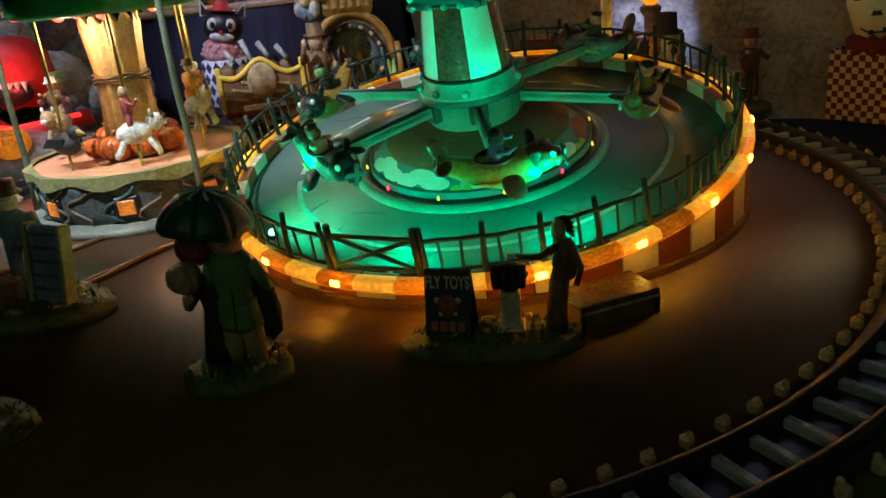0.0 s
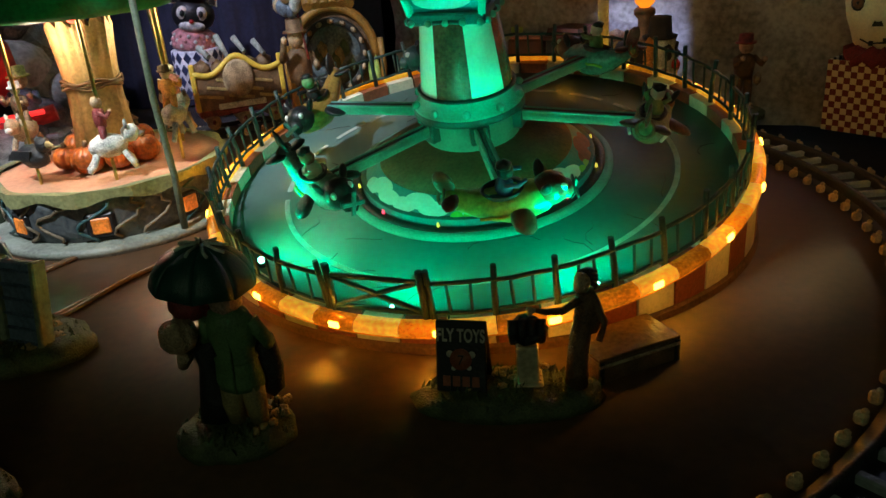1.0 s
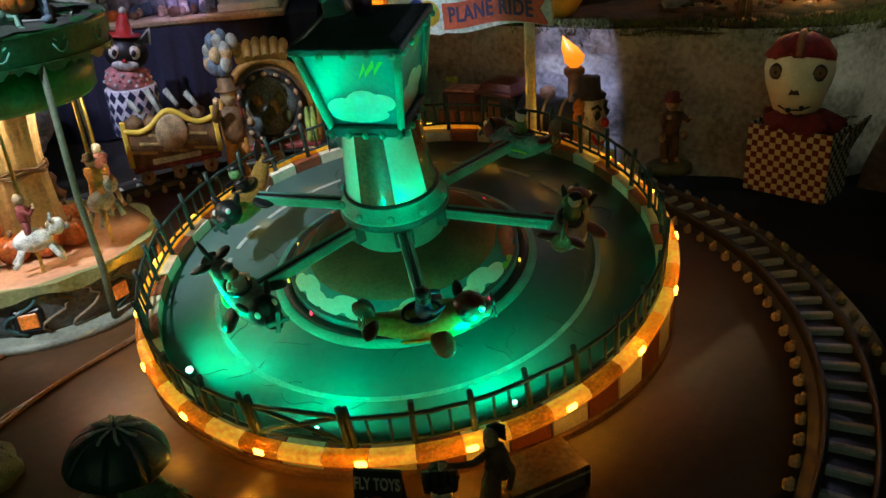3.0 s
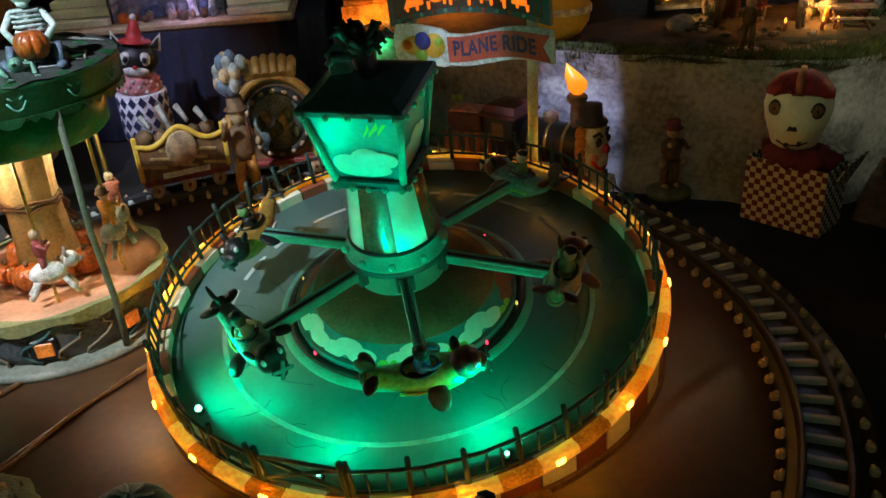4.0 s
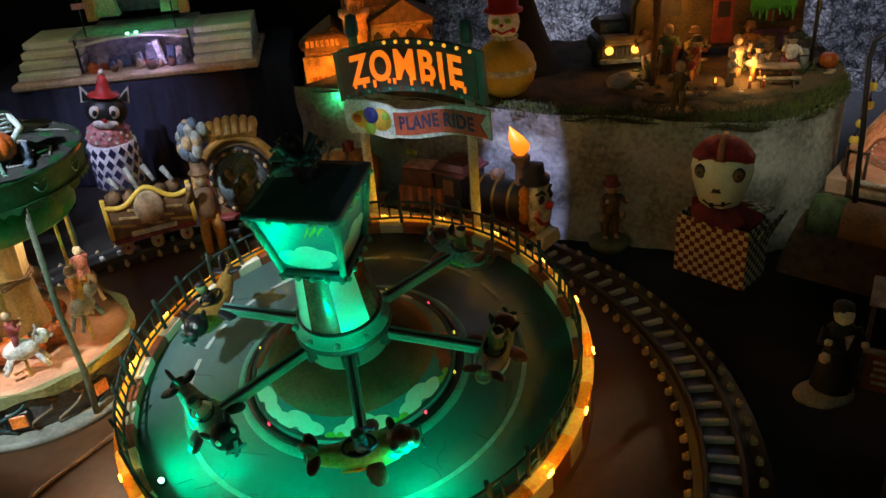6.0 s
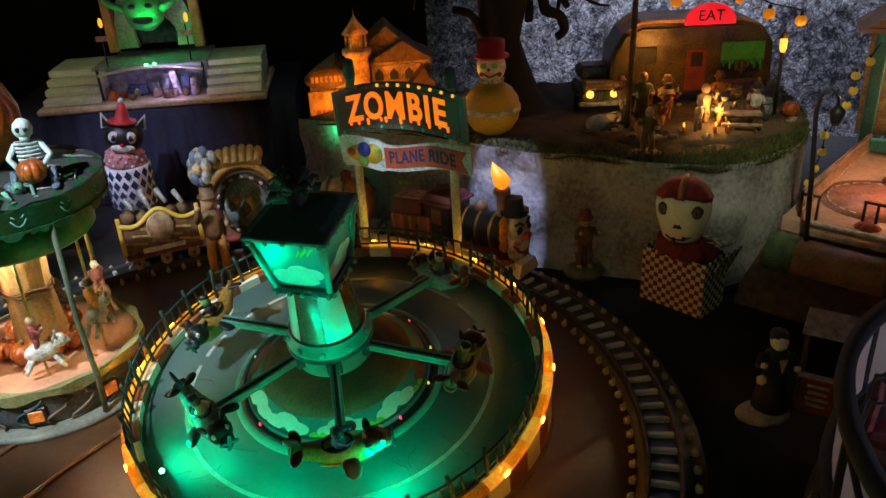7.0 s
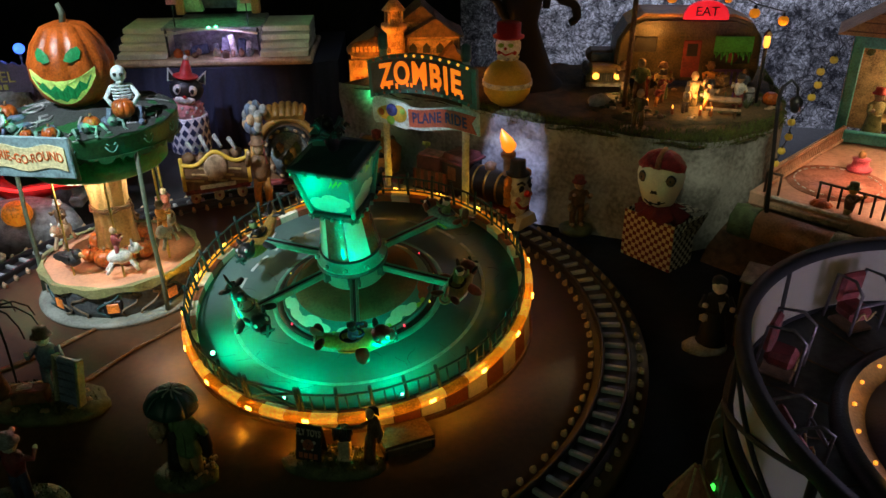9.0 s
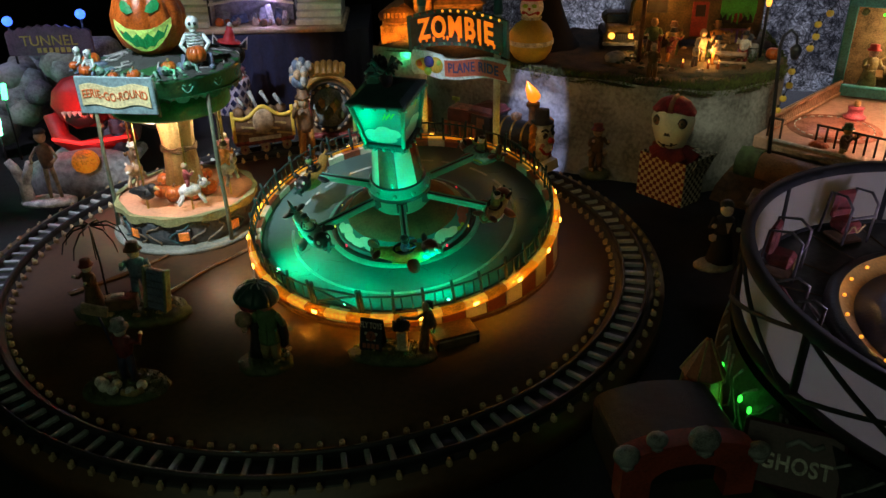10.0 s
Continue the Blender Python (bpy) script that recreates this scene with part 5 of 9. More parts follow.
ribbon = part("ribbon_board", bm, mat("ribbon_pale", (0.55, 0.66, 0.68), 0.5), sign, "pale blue cloud-edged board")
top = [(-0.014 + 0.066 * i / 14, 0.1255 + 0.0018 * math.sin((i + 9) * 0.42 + 0.6)) for i in range(15)]
bot = [(-0.014 + 0.066 * i / 14, 0.1105 + 0.0018 * math.sin((i + 9) * 0.42 + 0.6)) for i in range(14, -1, -1)]
bm = B()
prism(bm, top + [(0.0475, 0.118)] + bot, 0.001, T(0, -0.0073, 0))
part("red_banner", bm, mat("banner_red", (0.5, 0.09, 0.05), 0.5), ribbon)
lettering("PLANE RIDE", 0.0112, T(0.0165, -0.0075, 0.1147) @ Matrix.Rotation(radians(90), 4, "X"), mat("banner_navy", (0.04, 0.03, 0.12), 0.5), ribbon, depth=0.0002,
          fat=0.0003, bend=lambda x, y: (x * 0.83, y * 1.1 + 0.0018 * math.sin(((x + 0.031) / 0.066 * 14 + 9) * 0.42 + 0.6)))
bm = B()
for x, z, rx, rz in ((-0.034, 0.1185, 0.013, 0.0065), (-0.024, 0.1185, 0.008, 0.0075)):
    lathe(bm, [(1.0, 0), (1.0, 0.0006), (0.0001, 0.0007)], 20, T(x, -0.0064, z) @ Matrix.Rotation(radians(90), 4, "X") @ Matrix.Diagonal((rx, rz, 1, 1)))
part("yellow_plane_shape", bm, YELLOW, ribbon)
for x, z, r, mt in ((-0.031, 0.1215, 0.0055, mat("disc_blue", (0.03, 0.04, 0.3), 0.5)), (-0.033, 0.1125, 0.004, LIME), (-0.02, 0.121, 0.0025, LIME), (-0.042, 0.119, 0.003, ORANGE)):
    bm = B()
    lathe(bm, [(r, 0), (r, 0.0005), (0.0001, 0.0005)], 18, T(x, -0.0072, z) @ Matrix.Rotation(radians(90), 4, "X"))
    part("painted_spot", bm, mt, ribbon)
# the whole board hangs slightly crooked
CROOKED = T(0, 0, 0.147) @ Matrix.Rotation(radians(-3.2), 4, "Y") @ T(0, 0, -0.147)
for ob in sign.children:
    if ob.name.split(".")[0] not in ("post", "finial", "foot"):
        ob.matrix_basis = CROOKED @ (T(0.001, 0, 0.1475) @ Matrix.Scale(0.96, 4) @ T(0, 0, -0.1455) if ob.name.split(".")[0] == "ribbon_board" else I4) @ ob.matrix_basis
# ---- far side: wall, plateau, backdrop ----
def spline(pts, n):
    """A smooth run of n points for each leg through the plan's corners."""
    pts = [Vector(p) for p in pts]
    out = []
    for i in range(len(pts) - 1):
        p0, p1, p2, p3 = pts[max(i - 1, 0)], pts[i], pts[i + 1], pts[min(i + 2, len(pts) - 1)]
        for k in range(n):
            t = k / n
            out.append(0.5 * (2 * p1 + (p2 - p0) * t + (2 * p0 - 5 * p1 + 4 * p2 - p3) * t * t + (3 * p1 - p0 - 3 * p2 + p3) * t ** 3))
    return out + [pts[-1]]


EDGE = spline([(-0.03, 0.33), (0.06, 0.262), (0.1278, 0.205), (0.1622, 0.178), (0.2049, 0.156), (0.2615, 0.121), (0.29, 0.116), (0.321, 0.124), (0.3647, 0.15), (0.40, 0.21), (0.43, 0.33)], 10)
PZ = 0.09
bm = B()
nz = 14
rows = []
for k in range(nz + 1):
    z = -0.01 + (PZ + 0.01) * k / nz
    row = []
    for p in EDGE:
        d = noise.noise(Vector((p.x * 30, p.y * 30, z * 30))) * 0.005 + noise.noise(Vector((p.x * 110, p.y * 110, z * 110))) * 0.0018
        row.append(bm.verts.new((p.x - 0.5 * d, p.y - d + 0.004 * k / nz, z)))
    rows.append(row)
for a, b in zip(rows, rows[1:]):
    for i in range(len(EDGE) - 1):
        f = bm.faces.new((a[i], a[i + 1], b[i + 1], b[i]))
        f.smooth = True
tagged(link("wall_stone", bm, STONE), "rough grey stone-painted retaining wall", "wall", kind="structure")
bm = B()
ins = []
for k in range(13):
    t = k / 12
    row = []
    for i, p in enumerate(EDGE):
        q = Vector((0.12 + 0.3 * i / (len(EDGE) - 1), 0.375))
        w = p.lerp(q, t)
        h = PZ + 0.003 * (1 - math.exp(-12 * t)) + 0.0035 * noise.noise(Vector((w.x * 45, w.y * 45, 0)))
        row.append(bm.verts.new((w.x, w.y + (0.003 if k == 0 else 0), h - (0.003 if k == 0 else 0))))
    ins.append(row)
for a, b in zip(ins, ins[1:]):
    for i in range(len(EDGE) - 1):
        f = bm.faces.new((a[i], a[i + 1], b[i + 1], b[i]))
        f.smooth = True
tagged(link("ground_plateau", bm, mat("plateau_soil", (0.06, 0.04, 0.016), 0.95, grain=0.6, scale=70, bump=1.0, dark=(0.012, 0.012, 0.005))), "brown mossy ground on top of the wall", "ground", kind="structure")
# moss and grass fringe
rnd = random.Random(31)
bm = B()
for k in range(7500):
    t = rnd.random() * (len(EDGE) - 1.01)
    i = int(t)
    p = EDGE[i].lerp(EDGE[i + 1], t - i)
    if p.x < 0.1:
        continue
    depth = abs(rnd.gauss(0, 0.014 if p.x > 0.22 else 0.009))
    x, y = p.x + rnd.uniform(-0.002, 0.002), p.y + 0.002 + depth
    z = PZ + 0.0015 - 0.007 * rnd.random() * (depth < 0.004)
    h = rnd.uniform(0.0015, 0.005)
    a = rnd.uniform(0, math.pi)
    dx, dy = 0.0005 * math.cos(a), 0.0005 * math.sin(a)
    lx, ly = rnd.uniform(-0.002, 0.002), rnd.uniform(-0.003, 0.001)
    bm.faces.new([bm.verts.new(v) for v in ((x - dx, y - dy, z), (x + dx, y + dy, z), (x + lx, y + ly, z + h))])
tagged(link("moss_fringe", bm, mat("moss_green", (0.085, 0.11, 0.022), 0.9, grain=0.5, scale=40)), "green-brown moss fringe along the wall's top", "moss", kind="stuff")

# backdrop with printed bare branches
m = bpy.data.materials.new("backdrop_print")
m.use_nodes = True
nt = m.node_tree
b = nt.nodes["Principled BSDF"]
co = nt.nodes.new("ShaderNodeTexCoord")
warp = nt.nodes.new("ShaderNodeTexNoise")
warp.inputs["Scale"].default_value, warp.inputs["Detail"].default_value = 30, 6
add = nt.nodes.new("ShaderNodeMixRGB")
add.blend_type, add.inputs[0].default_value = "LINEAR_LIGHT", 0.05
nt.links.new(co.outputs["Object"], warp.inputs["Vector"])
nt.links.new(co.outputs["Object"], add.inputs[1])
nt.links.new(warp.outputs["Color"], add.inputs[2])


def times(x, y):
    mu = nt.nodes.new("ShaderNodeMath")
    mu.operation = "MULTIPLY"
    nt.links.new(x, mu.inputs[0])
    nt.links.new(y, mu.inputs[1])
    return mu.outputs[0]


def layer(source, lo, hi, floor):
    """Maps a texture's value to a darkening between floor and 1."""
    mr = nt.nodes.new("ShaderNodeMapRange")
    mr.inputs[1].default_value, mr.inputs[2].default_value, mr.inputs[3].default_value = lo, hi, floor
    nt.links.new(source, mr.inputs[0])
    return mr.outputs[0]


value = None
for sc, th, fl in ((20, 0.03, 0.35), (55, 0.10, 0.3), (130, 0.25, 0.35)):
    vo = nt.nodes.new("ShaderNodeTexVoronoi")
    vo.feature = "DISTANCE_TO_EDGE"
    vo.inputs["Scale"].default_value = sc
    nt.links.new(add.outputs[0], vo.inputs["Vector"])
    v = layer(vo.outputs["Distance"], 0.0, th, fl)
    value = v if value is None else times(value, v)
for sc, lo, hi, fl in ((9, 0.4, 0.62, 0.3), (70, 0.38, 0.62, 0.25), (240, 0.35, 0.65, 0.4)):
    no = nt.nodes.new("ShaderNodeTexNoise")
    no.inputs["Scale"].default_value, no.inputs["Detail"].default_value, no.inputs["Roughness"].default_value = sc, 6, 0.7
    nt.links.new(co.outputs["Object"], no.inputs["Vector"])
    value = times(value, layer(no.outputs["Fac"], lo, hi, fl))
ramp = nt.nodes.new("ShaderNodeValToRGB")
ramp.color_ramp.elements[0].color, ramp.color_ramp.elements[1].color = (0.012, 0.012, 0.018, 1), (0.85, 0.86, 0.92, 1)
ramp.color_ramp.elements[0].position, ramp.color_ramp.elements[1].position = 0.02, 0.4
nt.links.new(value, ramp.inputs[0])
nt.links.new(ramp.outputs[0], b.inputs["Base Color"])
b.inputs["Roughness"].default_value = 0.8
BACK = m


def hanging(name, plan, material, label, fold=0.0):
    """An upright sheet that follows the plan."""
    bm = B()
    pts = spline([(x, y) for x, y in plan], 24)
    rows = [[bm.verts.new((p.x + fold * 0.4 * math.sin(i * 0.7), p.y + fold * math.sin(i * 0.9), z)) for i, p in enumerate(pts)] for z in (-0.2, 0.9)]
    for i in range(len(pts) - 1):
        bm.faces.new((rows[0][i], rows[0][i + 1], rows[1][i + 1], rows[1][i]))
    bmesh.ops.solidify(bm, geom=bm.faces, thickness=0.006)
    tagged(link(name, bm, material), label, "backdrop", kind="structure")


hanging("wall_backdrop", [(0.12, 0.605), (0.3, 0.56), (0.45, 0.50), (0.75, 0.36), (1.2, -0.2)], BACK, "grey-lavender backdrop printed with bare winter branches")
hanging("wall_curtain", [(-1.5, -0.2), (-1.1, 0.5), (-0.6, 0.66), (-0.2, 0.67), (0.125, 0.615)], CLOTH_DARK, "black curtain hung behind the display", 0.006)
bm = B()
box(bm, (3.0, 0.05, 1.9), T(0, -1.85, 0.93))
tagged(link("wall_room", bm, mat("room_paint", (0.25, 0.22, 0.2), 0.8)), "plain dark room wall behind the viewer", "wall", kind="structure")
bm = B()
box(bm, (3.0, 2.8, 0.04), T(0, -0.5, 1.9))
tagged(link("ceiling", bm, mat("ceiling_paint", (0.3, 0.28, 0.26), 0.8)), "plain room ceiling", "ceiling", kind="structure")

# bare tree on the plateau
TREE_BLACK = mat("tree_black", (0.004, 0.004, 0.005), 0.85, grain=0.4, scale=90, bump=0.3)
tree = thing("bare_toy_tree", T(0.165, 0.306, 0.09), "black leafless toy tree with curling limbs", "tree")
rnd = random.Random(12)
bm = B()
lathe(bm, [(0.042, -0.006), (0.037, 0.006), (0.029, 0.014), (0.0225, 0.026), (0.0175, 0.045), (0.0155, 0.064), (0.0185, 0.084), (0.024, 0.10), (0.022, 0.125), (0.016, 0.16), (0.01, 0.2), (0.004, 0.24)], 16)
for v in bm.verts:
    v.co.x -= 0.06 * min(v.co.z, 0.08)
rough_up(bm, 0.005, 45)
part("trunk", bm, TREE_BLACK, tree)
DROOP = (((0.008, 0, 0.11), (0.026, -0.008, 0.108), (0.030, -0.012, 0.09), (0.043, -0.014, 0.083), (0.046, -0.015, 0.072), (0.039, -0.016, 0.066)),
         ((0.004, 0, 0.10), (0.016, -0.004, 0.096), (0.017, -0.006, 0.078)),
         ((0.026, -0.008, 0.108), (0.04, -0.01, 0.104), (0.05, -0.01, 0.09)),
         ((-0.008, 0, 0.068), (-0.024, -0.002, 0.072), (-0.034, -0.004, 0.088), (-0.05, -0.006, 0.094)))
for pts in DROOP:
    bm = B()
    tube(bm, spline(pts, 8), 0.006, 8, 0, 0.003)
    rough_up(bm, 0.0015, 120)
    part("limb", bm, TREE_BLACK, tree)
for k, (z, a, ln) in enumerate(((0.10, 200, 0.10), (0.125, -10, 0.09), (0.11, 170, 0.12), (0.12, 20, 0.11), (0.14, -160, 0.11), (0.15, -25, 0.12), (0.17, 150, 0.1), (0.18, 40, 0.1), (0.2, 190, 0.09), (0.21, -5, 0.1))):
    bm = B()
    p, d, el = Vector((0, 0, z)), a, 28
    pts = [p.copy()]
    for i in range(7):
        d += rnd.uniform(-22, 22)
        el += rnd.uniform(-30, 28)
        p = p + Vector((math.cos(radians(d)) * math.cos(radians(el)), 0.3 * math.sin(radians(d)), math.sin(radians(el)))) * ln / 7
        pts.append(p.copy())
    tube(bm, pts, 0.008, 7, 0, 0.0015)
    limb = part("limb", bm, TREE_BLACK, tree)
    for j in (2, 4, 5):
        bm = B()
        q = pts[j].copy()
        e = rnd.uniform(0, 360)
        tw = [q.copy()]
        for i in range(5):
            e += rnd.uniform(-20, 50)
            q = q + Vector((math.cos(radians(e)), 0, math.sin(radians(e)))) * 0.009
            tw.append(q.copy())
        tube(bm, tw, 0.003, 6, 0, 0.0009)
        part("twig", bm, TREE_BLACK, limb)

# clown on a ball
clown = thing("roly_poly_clown", T(0.1365, 0.237, 0.0895) @ Matrix.Scale(0.95, 4), "clown head in a red top hat on a yellow banded ball", "toy")
bm = B()
lathe(bm, [(0.0001, 0), (0.009, 0.0016), (0.0172, 0.0068), (0.0228, 0.015), (0.0245, 0.0245), (0.0228, 0.034), (0.0172, 0.0422), (0.009, 0.0474), (0.0001, 0.049)], 40)
part("ball_body", bm, YELLOW, clown, "mustard yellow ball")
bm = B()
lathe(bm, [(0.0244, 0.0225), (0.025, 0.0228), (0.025, 0.0272), (0.0243, 0.0275)], 40, cap=False)
part("lace_band", bm, PT["white"], clown)
bm = B()
for k in range(14):
    a = 360 / 14 * k
    ball(bm, (0.0032, 0.0022, 0.0022), RZ(a) @ T(0.0085, 0, 0.0495), 0, 1)
part("ruff", bm, PT["white"], clown, "frilled white ruff")


def clown_head(bm):
    ball(bm, (0.0112, 0.0112, 0.0122), T(0, 0, 0.0595), 0, 3)
    lathe(bm, [(0.0135, 0.067), (0.0138, 0.0685), (0.0105, 0.0695), (0.0108, 0.0795), (0.0001, 0.0802)], 24, I4, 1)
    for s in (-1, 1):
        ball(bm, (0.0032, 0.0012, 0.0022), T(0.0042 * s - 0.001, -0.0102, 0.062), 2, 1)
        ball(bm, (0.0022, 0.0014, 0.002), T(0.0068 * s, -0.0085, 0.0555), 1, 1)
    ball(bm, 0.0015, T(-0.001, -0.0116, 0.0595), 1, 1)
    tube(bm, [(-0.006, -0.0088, 0.0565), (-0.001, -0.0108, 0.0538), (0.0055, -0.0092, 0.056)], 0.0009, 5, 1)


bm = B()
clown_head(bm)
link("head", bm, [mat("clown_white", (0.8, 0.78, 0.74), 0.4), RED, LIME], clown, RZ(-15) @ T(0.0, 0, 0.0495) @ Matrix.Scale(1.12, 4) @ T(0, 0, -0.0495), "white painted clown head in a red top hat")

# ---- jack in the box ----
jm = T(0.247, 0.0859, 0) @ RZ(-53.3)
jack = thing("surprise_box", jm, "red-and-cream checked card box with open lid flaps", "toy box")
CHK = checker("checks_red", (0.14, 0.01, 0.01), (0.6, 0.5, 0.3), 275)
CHK2 = checker("checks_black", (0.02, 0.02, 0.02), (0.6, 0.6, 0.5), 275)
for nm, size, at, mt in (("front_panel", (0.0498, 0.0014, 0.042), (0, -0.0145, 0.0215), CHK), ("back_panel", (0.0498, 0.0014, 0.042), (0, 0.0145, 0.0215), CHK2),
                         ("side_panel", (0.0014, 0.027, 0.042), (0.0242, 0, 0.0215), CHK2), ("side_panel", (0.0014, 0.027, 0.042), (-0.0242, 0, 0.0215), CHK2), ("floor_panel", (0.046, 0.027, 0.0012), (0, 0, 0.0008), BLACK)):
    bm = B()
    box(bm, size, T(*at), 0, 0.0004)
    part(nm, bm, mt, jack)
bm = B()
box(bm, (0.0012, 0.028, 0.026), T(0.0275, 0.006, 0.036) @ Matrix.Rotation(radians(22), 4, "Y"), 0, 0.0003)
part("lid_flap", bm, CHK2, jack, "black and cream checked flap folded outwards")
bm = B()
box(bm, (0.044, 0.022, 0.0012), T(0, 0.018, 0.045) @ Matrix.Rotation(radians(-14), 4, "X"), 0, 0.0003)
part("lid_flap", bm, CHK2, jack)
bm = B()
rnd = random.Random(4)
lathe(bm, [(0.012, 0.039), (0.0225, 0.041), (0.0235, 0.0445), (0.016, 0.0485), (0.012, 0.0495)], 44, Matrix.Diagonal((1, 0.75, 1, 1)))
for v in bm.verts:
    a = math.atan2(v.co.y, v.co.x)
    v.co.z += 0.0028 * math.sin(a * 9) * (v.co.xy.length / 0.02)
    v.co.x *= 1 + 0.09 * math.sin(a * 7)
    v.co.y *= 1 + 0.09 * math.cos(a * 6)
part("ruffle", bm, mat("ruffle_red", (0.16, 0.012, 0.014), 0.8, grain=0.4, scale=120, bump=0.6), jack, "crumpled dark red cloth ruffle")


def skull(bm):
    """Head with a broad brow, narrow jaw, button eyes and two caps of hair."""
    prof = [(0.0001, 0.050), (0.0105, 0.0505), (0.0142, 0.0545), (0.0165, 0.061), (0.0196, 0.069), (0.0212, 0.077), (0.0195, 0.0855), (0.0135, 0.0925), (0.006, 0.0955), (0.0001, 0.096)]
    lathe(bm, prof, 40, I4, 0, sy=0.82)
    for s in (-1, 1):
        ball(bm, (0.0050, 0.0022, 0.0050), T(0.0125 * s, -0.0128, 0.0775) @ RZ(28 * s), 1, 2)
        ball(bm, (0.0036, 0.0016, 0.0036), T(0.0127 * s, -0.0143, 0.0777) @ RZ(28 * s), 2, 2)
        ball(bm, (0.0012, 0.0008, 0.0012), T(0.0128 * s, -0.0158, 0.0778), 1, 1)
    start = len(bm.verts)
    lathe(bm, [(0.0200, 0.0835), (0.0209, 0.0842), (0.0196, 0.0876), (0.0146, 0.0938), (0.0072, 0.0971), (0.0001, 0.0976)], 48, I4, 3, sy=0.84)
    bm.verts.ensure_lookup_table()
    for v in bm.verts[start:]:
        k = noise.noise(Vector((v.co.x * 500, v.co.y * 140, v.co.z * 140)))
        v.co += Vector((v.co.x, v.co.y, 0)) * 0.05 * k
        if v.co.z < 0.0845:
            v.co.z += 0.0042 * k + (0.0065 if v.co.y < -0.005 else -0.003) * (1 - min(1, abs(v.co.x) / 0.021))
        if abs(v.co.x) < 0.0032:
            v.co.z -= 0.0016
    tube(bm, [(0.0006, -0.0162, 0.0868), (0.0, -0.012, 0.0930), (0, -0.004, 0.0970), (0, 0.006, 0.0968)], 0.0026, 8, 4, 0.002)
    prism(bm, [(-0.0032, 0.0652), (0.0032, 0.0652), (0.001, 0.0705), (-0.001, 0.0705)], 0.002, T(-0.0005, -0.0158, 0), 1)
    tube(bm, [(-0.0095, -0.0108, 0.0575), (-0.004, -0.0128, 0.0555), (0.004, -0.0128, 0.0558), (0.0095, -0.0106, 0.0578)], 0.0005, 4, 1)
    for x in (-0.003, 0.0045):
        box(bm, (0.0025, 0.0016, 0.0026), T(x, -0.0128, 0.0555 if x < 0 else 0.0567), 1, 0.0003)


figurine("skull_puppet", T(0.2455, 0.0915, 0) @ RZ(-35) @ T(0, 0, 0.044) @ Matrix.Diagonal((0.92, 0.92, 1.02, 1)) @ T(0, 0, -0.0475), "cream skull puppet with button eyes and parted red hair", "figurine", [BONE, BLACK, BROWN, mat("hair_red", (0.3, 0.015, 0.02), 0.5, grain=0.5, scale=160, bump=0.8), mat("parting_tan", (0.35, 0.13, 0.06), 0.6)], skull)


# ---- figures beyond the track ----
def bandsman(bm):
    lathe(bm, [(0.015, 0), (0.015, 0.0035), (0.011, 0.0055), (0.0001, 0.006)], 24, I4, 0)
    toy_body(bm, (0, 0, 0.005), 0.0475, 10, 1, 1, 2, 3, (0.6, 0.5))
    for s in (-1, 1):
        ball(bm, (0.0028, 0.0022, 0.0045), T(0.0075 * s, -0.004, 0.025), 4, 1)
        ball(bm, (0.0022, 0.0032, 0.0018), T(0.0042 * s, -0.003, 0.0075), 4, 1)


figurine("toy_bandsman", T(0.1905, 0.143, 0), "dark toy figure with pale sleeves and shoes on a round foot", "figurine", [PT["grass"], PT["brown"], PT["skin"], PT["maroon"], PT["tan"]], bandsman)


def vampire(bm):
    lathe(bm, [(0.0165, 0), (0.0165, 0.002), (0.014, 0.005), (0.0001, 0.0062)], 28, T(-0.004, -0.003, 0) @ Matrix.Diagonal((1.2, 0.85, 1, 1)), 0)
    toy_body(bm, (0.002, 0, 0.004), 0.066, -15, 1, 1, 2, None, (0.4, 0.3), coat=True)
    ball(bm, (0.0068, 0.007, 0.0055), T(0.002, 0.001, 0.0645), 1, 2)
    ball(bm, (0.0042, 0.004, 0.0045), T(-0.011, -0.007, 0.034), 2, 1)
    prism(bm, [(-0.003, 0.045), (0.003, 0.045), (0.0, 0.034)], 0.0012, T(0.0025, -0.0085, 0.004), 2)


figurine("toy_vampire", T(0.2455, -0.046, 0) @ Matrix.Scale(0.8, 4), "toy vampire in a black cloak on a pale oval foot", "figurine", [mat("foot_pale", (0.42, 0.37, 0.29), 0.5), PT["black"], mat("waxy_skin", (0.7, 0.5, 0.36), 0.45)], vampire)

booth = thing("ticket_booth", T(0.2765, -0.046, 0) @ RZ(-38) @ Matrix.Scale(0.85, 4), "small brown wooden ticket booth with an orange-red notice", "booth")
for s in (-1, 1):
    bm = B()
    box(bm, (0.0025, 0.022, 0.062), T(0.0125 * s, 0, 0.031), 0, 0.0005)
    part("side", bm, PT["brown"], booth)
bm = B()
box(bm, (0.0225, 0.002, 0.028), T(0, -0.0105, 0.014), 0, 0.0005)
part("counter_front", bm, mat("booth_red", (0.4, 0.1, 0.04), 0.5), booth)
bm = B()
box(bm, (0.027, 0.006, 0.0018), T(0, -0.012, 0.0295), 0, 0.0004)
part("counter", bm, PT["tan"], booth)
bm = B()
box(bm, (0.031, 0.026, 0.002), T(0, 0, 0.0645) @ Matrix.Rotation(radians(14), 4, "X"), 0, 0.0005)
part("roof", bm, PT["tan"], booth, "pale weathered roof board")
for i in range(4):
    bm = B()
    box(bm, (0.014 - 0.002 * (i % 2), 0.0006, 0.0022), T(0, -0.0118, 0.022 - 0.005 * i))
    part("notice_bar", bm, PT["white"], booth)


